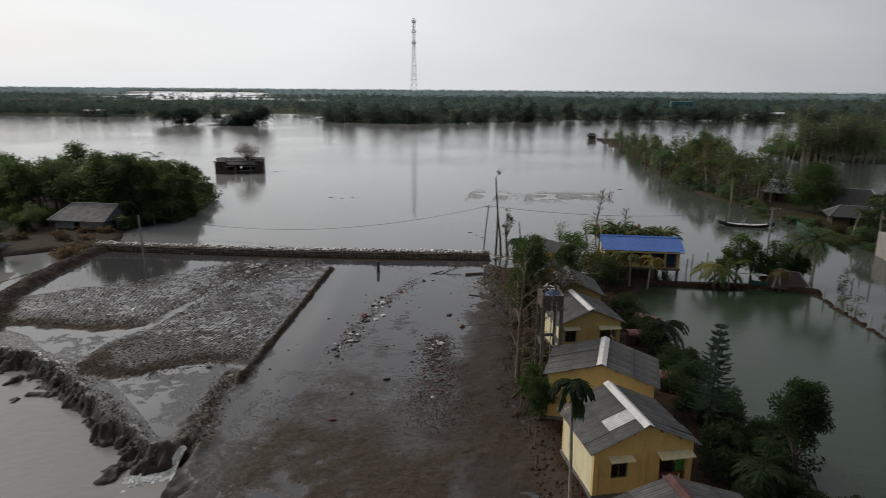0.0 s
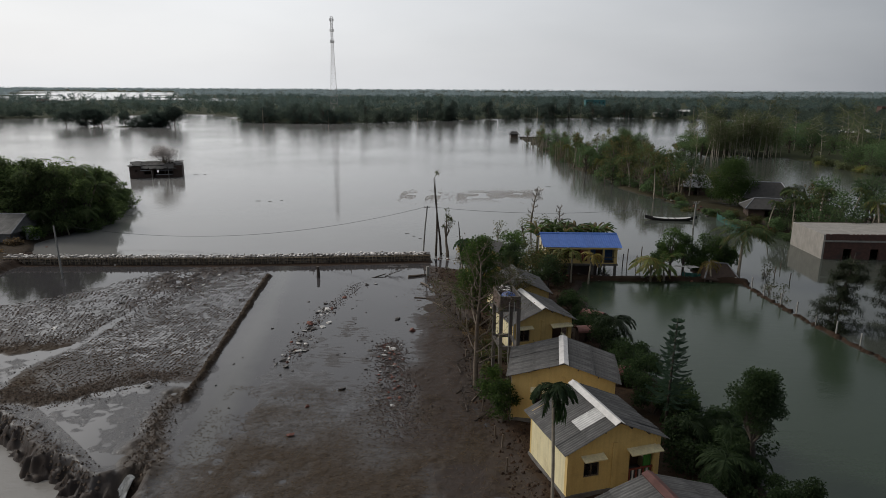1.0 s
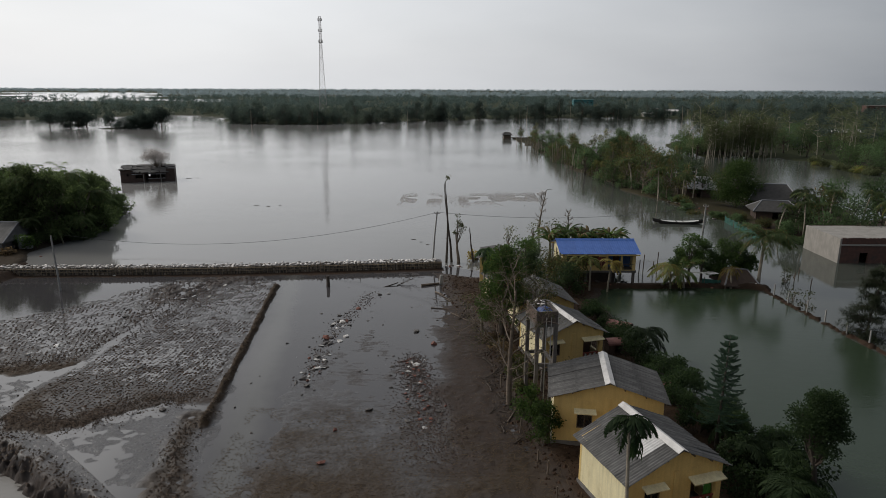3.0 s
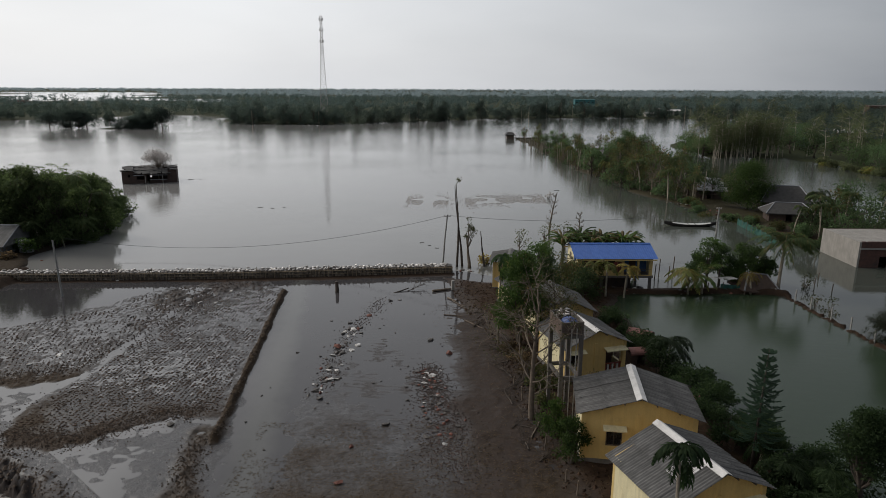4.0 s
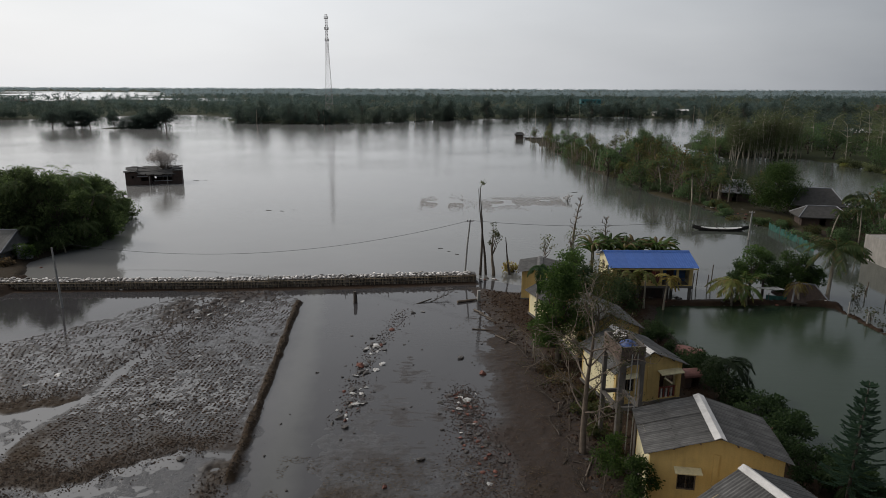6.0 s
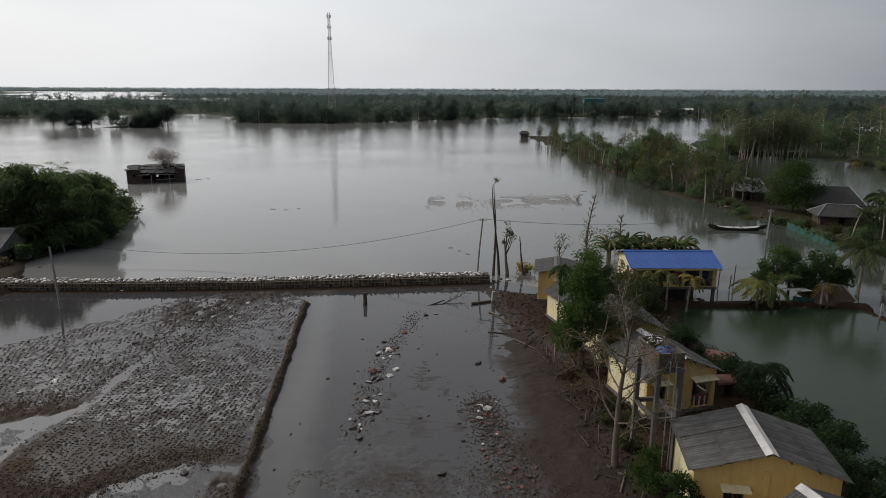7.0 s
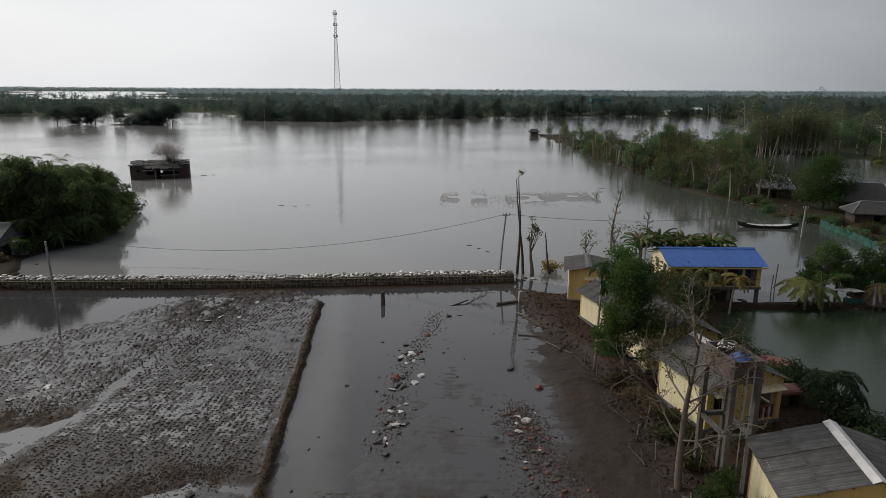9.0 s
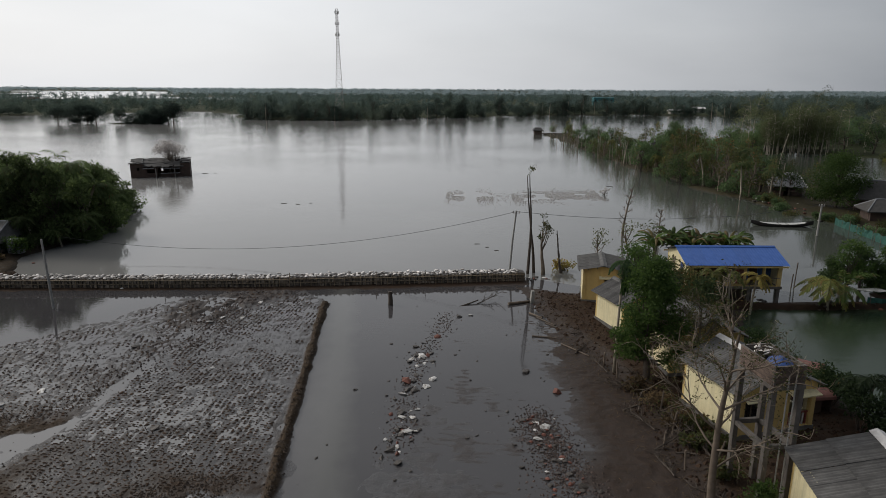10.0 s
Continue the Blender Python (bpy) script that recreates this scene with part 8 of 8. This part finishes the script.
# ---- white water at the breach ----
def foam():
    """Strands of white water over the lip, and the froth that they churn up below."""
    rng = random.Random(920)
    g = Mesh()
    for _ in range(34):
        s = rng.uniform(-1, 1)
        drift = rng.uniform(-0.12, 0.12)
        reach = rng.uniform(0.55, 1.0)
        pts, radii = [], []
        for k in range(9):
            t = 0.42 * reach * k / 8
            half_w = 0.3 + 0.8 * t
            z = 0.03 - 1.25 * min(1, t * 4.2) ** 1.6
            pts.append((-23.2 - 2.6 * t + s * half_w * 0.8 + drift * t + rng.uniform(-0.03, 0.03), 35.2 - 3.6 * t ** 1.2 - s * half_w * 0.55 + rng.uniform(-0.03, 0.03), z + rng.uniform(-0.02, 0.03)))
            radii.append(rng.uniform(0.015, 0.05) * (0.5 + 0.5 * math.sin(math.pi * (k + 1) / 10)))
        g.tube(pts, radii, 5)
    for _ in range(420):
        t = rng.uniform(0.25, 1.0)
        x, y = -22.4 - 3.2 * t + rng.gauss(0, 0.35), 35.0 - 1.6 * t + rng.gauss(0, 0.25 + 0.25 * t)
        r, a = rng.uniform(0.08, 0.3) * (1.2 - 0.6 * t), rng.uniform(0, 6)
        ring = [(x + r * rng.uniform(0.6, 1.5) * math.cos(a + k * 1.047), y + r * rng.uniform(0.5, 1.2) * math.sin(a + k * 1.047), -1.24) for k in range(6)]
        g.add(ring + [(x, y, -1.19 + r * rng.uniform(0.1, 0.35))], [(k, (k + 1) % 6, 6) for k in range(6)])
    tagged(part("breach_foam", g, M_FOAM), "churning white water pouring through the breach", "water", kind="structure")


foam()


# ---- pond surroundings ----
for x, y in ((27.2, 74.3), (27.3, 71.4), (27.8, 68.5), (28.2, 65.9), (28.6, 62.9), (29.1, 60.3), (29.7, 57.5), (30.5, 54.4), (31.2, 51.2), (32.0, 48.0)):
    g = Mesh()
    g.box((0, 0, 0.35), (0.11, 0.11, 1.5), None, 0.9)
    single("fence_post", g, M_POLEC, "short pale concrete fence post on the dike", "post", at_ground(x, y, 20), "dike fence posts")


def tile_shed(x, y, rz, label, W=1.8, D=1.4, h=1.3):
    s = thing("tiled_shed", label, "shed", at_ground(x, y, rz), "pond sheds")
    g = Mesh()
    n = 8
    for k in (0, 1):
        for i in range(n + 1):
            a = math.pi * i / n
            r = D / 2 + 0.15 - 0.05 * k
            for xx in (-W / 2 - 0.1, W / 2 + 0.1):
                g.v.append((xx, -math.cos(a) * r, h + math.sin(a) * r * 0.55 - 0.05 * k))
    m = 2 * (n + 1)
    for i in range(n):
        g.f.append((2 * i, 2 * i + 2, 2 * i + 3, 2 * i + 1))
        g.f.append((m + 2 * i + 1, m + 2 * i + 3, m + 2 * i + 2, m + 2 * i))
        g.f.append((2 * i, m + 2 * i, m + 2 * i + 2, 2 * i + 2))
        g.f.append((2 * i + 1, 2 * i + 3, m + 2 * i + 3, m + 2 * i + 1))
    g.f += [(0, 1, m + 1, m), (2 * n, m + 2 * n, m + 2 * n + 1, 2 * n + 1)]
    part("roof", g, M_PINK, s, "rounded dull red roof")
    g = Mesh()
    wall_panel(g, W, h, 0.1, [(0.5, 1.1, 0.0, 0.85)], pose(-W / 2, -D / 2, 0))
    part("front_wall", g, M_BRICKWALL, s)
    for p, ln in ((pose(W / 2, D / 2, 0, 0, 0, 180), W), (pose(-W / 2, D / 2 - 0.1, 0, 0, 0, -90), D - 0.2), (pose(W / 2, -D / 2 + 0.1, 0, 0, 0, 90), D - 0.2)):
        g = Mesh()
        wall_panel(g, ln, h, 0.1, (), p)
        part("wall", g, M_BRICKWALL, s)


tile_shed(7.5, 62.0, -35, "small shed with a rounded dull red roof", 1.9, 1.2, 0.8)
tile_shed(5.9, 57.2, 10, "small outhouse with a dull red roof beside the cottage", 1.2, 1.0, 0.9)
tile_shed(7.4, 48.6, -5, "small orange-roofed outhouse behind the cottage", 1.2, 1.0, 1.0)

# the collapsed shack on the north dike
sh = make_hut("collapsed_shack", "collapsed brown thatched shack on the pond dike", pose(24.7, 78.6, 0.0, 0, 7, 8), 3.2, 2.2, 0.9, 1.9, M_BROWNTHATCH, M_WOOD, 0.3)
sh = thing("tin_shelter", "low shelter of pale bent tin sheet and teal cloth", "shelter", pose(20.6, 78.4, 0.3, 0, 0, 6))
for i in range(3):
    part("tin_sheet", sheet_data(1.2, 1.6, M_ROOFPALE), None, sh, "pale bent tin sheet", m=pose(-1.8 + i * 1.15, 0.4 + 0.1 * i, 1.15 - 0.06 * i, -14 + 4 * i, 5 - 4 * i, 0))
for x in (-1.7, 0.0, 1.7):
    g = Mesh()
    g.tube([(x, -1.0, -0.6), (x, -1.0, 0.9)], 0.05, 6)
    part("post", g, M_WOOD, sh)
g = Mesh()
folds = 14
for k in (0, 0.03):
    for i in range(folds + 1):
        for z in (0.75 - 0.02 * i, -0.05 + 0.02 * i):
            g.v.append((-0.3 + i * 0.16, -1.05 + k + 0.06 * math.sin(i * 1.3), z))
back = 2 * (folds + 1)
for i in range(folds):
    j = 2 * i
    g.f += [(j, j + 1, j + 3, j + 2), (back + j, back + j + 2, back + j + 3, back + j + 1), (j, j + 2, back + j + 2, back + j), (j + 1, back + j + 1, back + j + 3, j + 3)]
g.f += [(0, back, back + 1, 1), (2 * folds, 2 * folds + 1, back + 2 * folds + 1, back + 2 * folds)]
part("cloth", g, M_TEAL, sh, "teal hanging cloth")
rng = random.Random(930)
for i in range(26):
    x, y = rng.uniform(4.5, 12.5), rng.uniform(76.4, 79.5)
    scrap(rng.choices("cbw", weights=(5, 3, 2))[0], x, y, rng.uniform(0.2, 0.55), rng)
for i in range(22):
    x, y = rng.uniform(15, 27), 77.2 + rng.uniform(-0.7, 0.9)
    scrap(rng.choices("cbw", weights=(6, 3, 1))[0], x, y, rng.uniform(0.2, 0.5), rng)
for x, y, h in ((14.6, 82.5, 1.8), (15.4, 83.6, 2.2), (16.4, 83.0, 1.5), (17.2, 84.0, 2.4), (33.0, 78.0, 1.0), (32.2, 80.2, 1.1), (34.1, 83.0, 0.9)):
    g = Mesh()
    g.tube([(0, 0, -1.2), (0.1, 0, h)], 0.06, 6)
    single("mooring_stake", g, M_WOOD, "dark wooden stake standing in flood water", "stake", pose(x, y, 0), "flood stakes")


# ---- on the flood ----
def boat():
    b = thing("wooden_boat", "long black wooden country boat with a pale deck, moored", "boat", pose(29.4, 113.6, 0, 0, 0, -3))
    g = Mesh()
    n, k = 17, 7
    for i in range(n):
        t = -1 + 2 * i / (n - 1)
        wd = 0.72 * (1 - abs(t) ** 2.4) + 0.03
        rise = 0.5 * abs(t) ** 2.6
        for j in range(k):
            a = math.pi * j / (k - 1)
            g.v.append((4.3 * t, -math.cos(a) * wd, 0.38 + rise - math.sin(a) * (0.55 + 0.15 * (1 - abs(t)))))
    for i in range(n - 1):
        for j in range(k - 1):
            q = i * k + j
            g.f.append((q, q + 1, q + k + 1, q + k))
    part("hull", g, M_BOATHULL, b, "tarred black hull", True)
    for x0, x1 in ((-2.9, -0.5), (-0.3, 0.6), (0.8, 3.2)):
        g = Mesh()
        m = 5
        for i in range(m):
            x = x0 + (x1 - x0) * i / (m - 1)
            t = x / 4.3
            wd = 0.70 * (1 - abs(t) ** 2.4)
            z = 0.36 + 0.5 * abs(t) ** 2.6
            g.v += [(x, -wd, z), (x, wd, z), (x, wd, z - 0.05), (x, -wd, z - 0.05)]
        for i in range(m - 1):
            q = 4 * i
            g.f += [(q, q + 4, q + 5, q + 1), (q + 1, q + 5, q + 6, q + 2), (q + 2, q + 6, q + 7, q + 3), (q + 3, q + 7, q + 4, q)]
        g.f += [(0, 1, 2, 3), (4 * m - 1, 4 * m - 2, 4 * m - 3, 4 * m - 4)]
        part("deck", g, M_BOATDECK, b, "pale deck boards")


boat()


def net_fence():
    f = thing("net_fence", "sagging teal net fence round the flooded yard", "fence")
    line = [(37.6, 115), (37.5, 110), (37.3, 105), (37.1, 99.8)]
    ln = length_of(line)
    n = 30
    g = Mesh()
    rng = random.Random(8)
    for i in range(n + 1):
        x, y, a = along(line, ln * i / n)
        sag = 0.2 * abs(math.sin(i * 0.9))
        for z in (-0.2, 0.5, 1.15 - sag):
            g.v.append((x + rng.uniform(-0.08, 0.08), y + rng.uniform(-0.08, 0.08), z))
    for i in range(n):
        for j in (0, 1):
            q = i * 3 + j
            g.f.append((q, q + 3, q + 4, q + 1))
    part("net", g, M_TEAL, f, "teal netting")
    for i in range(9):
        x, y, a = along(line, ln * i / 8)
        g = Mesh()
        g.tube([(x, y, -1.2), (x, y, 1.35)], 0.05, 6)
        part("post", g, M_WOOD, f)


net_fence()
rng = random.Random(940)
for i in range(12):
    scrap(rng.choice("wbc"), 38 + rng.uniform(-1.5, 2.5), 118 + rng.uniform(-2, 16), rng.uniform(0.3, 0.9), rng)


def reeds():
    r2 = random.Random(950)
    g = Mesh()
    for i in range(15000):
        t = r2.random()
        x = -19.5 + 28 * t
        y = 137.6 + r2.gauss(0, 3.6) + (2 if t > 0.5 else -1) - 2 * math.sin(t * 3)
        if lattice(np.array([x]), np.array([y]), 2.5, 97)[0] < 0.38 or (0.3 < t < 0.42 and r2.random() < 0.8):
            continue
        h = r2.uniform(0.05, 0.15)
        a = r2.uniform(0, 6.28)
        d = Vector((math.cos(a) * 0.6, math.sin(a) * 0.6, 1)).normalized()
        g.leaf(Vector((x, y, -0.05)), d, d.cross(Vector((0.3, 1, 0.1))).normalized(), h, 0.1)
    tagged(part("drowned_reeds", g, L_REED), "patch of drowned grey reeds in the flood", "reeds", kind="stuff")


reeds()
plant("drowned_bush", "small grey bush standing in the flood", "bush", shrub(960, 1.0, 1.6, 120, 0.3, L_REED), pose(9.4, 140, -0.2), "", SL)
plant("ruin_tree", "bare windswept tree rising behind the ruin", "tree", broad_tree(961, 6.8, 4.4, 2600, 0.3, L_REED, M_TWIG, lumps=30, low=0.62), pose(-81.5, 161.5, 0), "", TC)
for x, y, rz, ln in ((-74.5, 163.5, 12, 3.2), (-72.6, 164.4, -25, 2.2), (-46.3, 126.8, 5, 2.4), (-43.8, 126.2, -12, 1.8), (-41.9, 127.4, 20, 1.2), (-14.2, 99.8, 10, 1.6), (-11.9, 96.6, -20, 1.4), (-13.0, 98.2, 4, 1.0), (12.5, 150.5, 8, 3.0), (-70.5, 126, 4, 4.5)):
    log(x, y, rz, ln * 0.4, 0.035, "dark driftwood floating on the flood", 0.0, 0, M_BARK)
# fishing platform jetty
g = Mesh()
g.box((0, 0, 0.5), (18, 0.9, 0.35))
jt = single("jetty", g, M_WOOD, "low bamboo jetty running to the fishing hut", "jetty", pose(21, 296.6, 0))
for i in range(7):
    g = Mesh()
    g.tube([(-8 + i * 2.6, 0, -1.8), (-8 + i * 2.6, 0, 0.5)], 0.1, 5)
    part("post", g, M_WOOD, jt)
# leaning bare trunks and stakes along the spit
rng = random.Random(970)
for i in range(34):
    t = rng.random()
    x, y = 15.5 + 9 * t + rng.uniform(-1.5, 2.5), 272 - 95 * t
    g = Mesh()
    h = rng.uniform(2.5, 5.5)
    g.tube([(0, 0, -1.6), (rng.uniform(-0.4, 0.4), 0, h)], [0.12, 0.05], 5)
    single("drowned_tree", g, M_PALEBARK, "thin pale trunk standing drowned along the spit", "tree", pose(x, y, 0), "drowned trunks")
for x, y, h, lean in ((50.4, 163, 9.5, 1.6), (39.8, 137.6, 6.0, 0.3)):
    g = Mesh()
    g.tube([(0, 0, -0.5), (lean * 0.4, 0, h * 0.5), (lean, 0, h)], [0.13, 0.1, 0.05], 6)
    single("drowned_tree", g, M_PALEBARK, "tall pale leaning trunk among the spit trees", "tree", at_ground(x, y), "drowned trunks")


# ---- the west yard ----
rng = random.Random(980)
plant("brush_heap", "heap of dead brushwood on the levee", "brushwood", shrub(981, 2.4, 1.3, 700, 0.4, L_DRY), at_ground(-63.4, 73.4), "brush heaps", SL)
plant("brush_heap", "heap of dead brushwood on the levee", "brushwood", shrub(982, 2.0, 1.0, 500, 0.4, L_DRY), at_ground(-64.6, 78.2), "brush heaps", SL)
for i in range(14):
    scrap(rng.choice("ccbw"), rng.uniform(-69, -62), rng.uniform(78, 90), rng.uniform(0.2, 0.6), rng)
g = Mesh()
g.tube([(0, 0, 0), (0, 0, 1.1)], 0.55, 12)
single("water_drum", g, M_TIN, "pale grey drum beside the tin hut", "drum", at_ground(-66.6, 90.6))


# ---- far buildings ----
def far_block(name, label, x, y, rz, W, D, H, wall, roof, floors=1):
    b = thing(name, label, "building", at_ground(x, y, rz), "far buildings")
    n = max(2, int(W / 4))
    holes = [(W * (i + 0.3) / n, W * (i + 0.7) / n, f * H / floors + 1.0, f * H / floors + 2.4) for i in range(n) for f in range(floors)]
    g = Mesh()
    wall_panel(g, W, H + 0.5, 0.3, [(a, c, d + 0.5, e + 0.5) for a, c, d, e in holes], pose(-W / 2, -D / 2, -0.5))
    part("front_wall", g, wall, b)
    for p, ln in ((pose(W / 2, D / 2, -0.5, 0, 0, 180), W), (pose(-W / 2, D / 2 - 0.3, -0.5, 0, 0, -90), D - 0.6), (pose(W / 2, -D / 2 + 0.3, -0.5, 0, 0, 90), D - 0.6)):
        g = Mesh()
        wall_panel(g, ln, H + 0.5, 0.3, (), p)
        part("wall", g, wall, b)
    for a, c, d, e in holes:
        g = Mesh()
        g.box(((a + c) / 2 - W / 2, -D / 2 + 0.2, (d + e) / 2), (c - a, 0.05, e - d))
        part("window", g, M_DARKWIN, b)
    g = Mesh()
    rise = 0.25 if floors > 1 else D * 0.22
    g.add([(-W / 2 - 0.6, -D / 2 - 0.6, H), (W / 2 + 0.6, -D / 2 - 0.6, H), (W / 2 + 0.6, D / 2 + 0.6, H), (-W / 2 - 0.6, D / 2 + 0.6, H), (-W / 2 - 0.6, 0, H + rise), (W / 2 + 0.6, 0, H + rise)],
          [(0, 1, 5, 4), (2, 3, 4, 5), (1, 2, 5), (3, 0, 4), (3, 2, 1, 0)])
    part("roof", g, roof, b)


far_block("teal_building", "two-storey teal building among far trees", 117, 700, 0, 20, 10, 9, M_TEALWALL, M_TEALWALL, 2)
far_block("white_shed", "low white-roofed shed on the far shore", 136, 520, 5, 9, 6, 2.2, M_PALEPLASTER, M_CAP)
far_block("far_house", "grey two-storey house on the far shore", 143, 535, 5, 6, 6, 5.5, M_CONC, M_CONC, 2)
far_block("white_shed", "low pale shed on the far shore", 163, 552, -5, 9, 6, 3.0, M_PALEPLASTER, M_ROOFPALE)
far_block("white_shed", "pale tin-roofed shed beyond the grove", 150, 282, -8, 10, 6, 4.2, M_BRICKWALL, M_CAP)
far_block("brick_house", "red brick house far behind the grove", 330, 560, -10, 16, 10, 8, M_BRICK, M_CONC, 2)
far_block("brick_house", "red brick house far behind the grove", 372, 590, 10, 14, 10, 7, M_BRICK, M_CONC, 2)
for i, (x, y) in enumerate(((-630, 692), (-594, 713), (-560, 735), (-640, 735), (-520, 760))):
    far_block("brick_shed", "long low red-roofed shed in the far fields", x, y, 30, 20, 8, 3.4, M_BRICK, M_BRICK)
far_block("white_shed", "small pale shed by the far water", -330, 428, 10, 14, 6, 3.0, M_PALEPLASTER, M_ROOFPALE)


# ---- storm-broken branches strewn over the verge ----
def fallen_branch(seed, x, y, rz, ln):
    r2 = random.Random(seed)
    g = Mesh()
    d = Vector((1, 0, 0.06))
    pts = limb(g, r2, Vector((-ln / 2, 0, 0.06)), d, ln, 0.05, 0.12, 6, 5)
    for p in pts[1:]:
        for _ in range(2):
            q = limb(g, r2, p, Vector((r2.uniform(0.2, 1), r2.uniform(-1, 1), r2.uniform(0.05, 0.6))).normalized(), ln * r2.uniform(0.15, 0.4), 0.02, 0.3, 4, 4)
            for e in q[1:]:
                limb(g, r2, e, unit(r2), ln * 0.1, 0.01, 0.2, 2, 3)
    single("broken_branch", g, M_BARK, "bare broken branch washed up on the mud", "branch", at_ground(x, y, rz), "broken branches")


for i, (x, y, rz, ln) in enumerate(((-4.3, 47.8, 60, 2.6), (-4.9, 51.0, 100, 2.2), (-3.9, 53.2, 35, 2.8), (-5.0, 55.6, 120, 2.4), (-4.5, 58.2, 80, 2.6), (-5.4, 60.6, 150, 2.0), (-2.9, 52.0, 10, 2.4), (-2.7, 55.2, 75, 2.2),
                                    (-6.0, 63.2, 110, 2.4), (-4.2, 45.0, 95, 2.0), (-3.0, 43.4, 50, 1.8), (-6.8, 66.4, 65, 2.2), (-3.4, 48.6, 140, 1.8), (-6.3, 69.4, 30, 1.8), (-13.4, 77.4, 40, 2.6))):
    fallen_branch(1200 + i, x, y, rz, ln)
rng = random.Random(1215)
for i in range(8):
    y = rng.uniform(44, 62)
    fallen_branch(1300 + i, -2.8 - 0.1 * (y - 50) + rng.gauss(0, 0.9), y, rng.uniform(0, 360), rng.uniform(1.2, 2.6))
for i, (x, y, r) in enumerate(((-2.6, 52.6, 1.0), (-3.2, 55.2, 1.2), (-2.2, 54.2, 0.9), (-3.6, 57.4, 1.1), (-1.6, 52.6, 0.8), (-2.0, 47.2, 0.9), (-2.4, 49.8, 0.8), (-4.3, 59.6, 0.9))):
    plant("brush_heap", "tangle of dead brush and withered leaves beside the cottages", "brushwood", shrub(1280 + i, r, 0.8, 420, 0.26, L_DRY if i % 2 else L_OLIVE), at_ground(x, y), "brush heaps", SL)
# muddy wrack at the dyke's end and on the west yard
rng = random.Random(1229)
for i in range(26):
    t = rng.random()
    scrap(rng.choices("wwcb")[0], 33.8 + 1.4 * t + rng.uniform(-0.4, 1.4), 136.8 - 9 * t, rng.uniform(0.4, 0.9), rng)
rng = random.Random(1230)
for i in range(16):
    scrap(rng.choices("cwb", weights=(3, 4, 2))[0], rng.uniform(-9.6, -6.8), 84.8 + rng.uniform(-0.8, 0.9), rng.uniform(0.2, 0.5), rng)
for i, (x, y) in enumerate(((-66.5, 82.0), (-69.5, 81.0), (-72.5, 83.5), (-76.0, 80.5), (-70.5, 86.5), (-67.0, 87.0))):
    plant("brush_heap", "heap of dark dead brushwood in the west yard", "brushwood", shrub(1240 + i, 1.4, 0.7, 320, 0.35, L_DRY), at_ground(x, y), "brush heaps", SL)
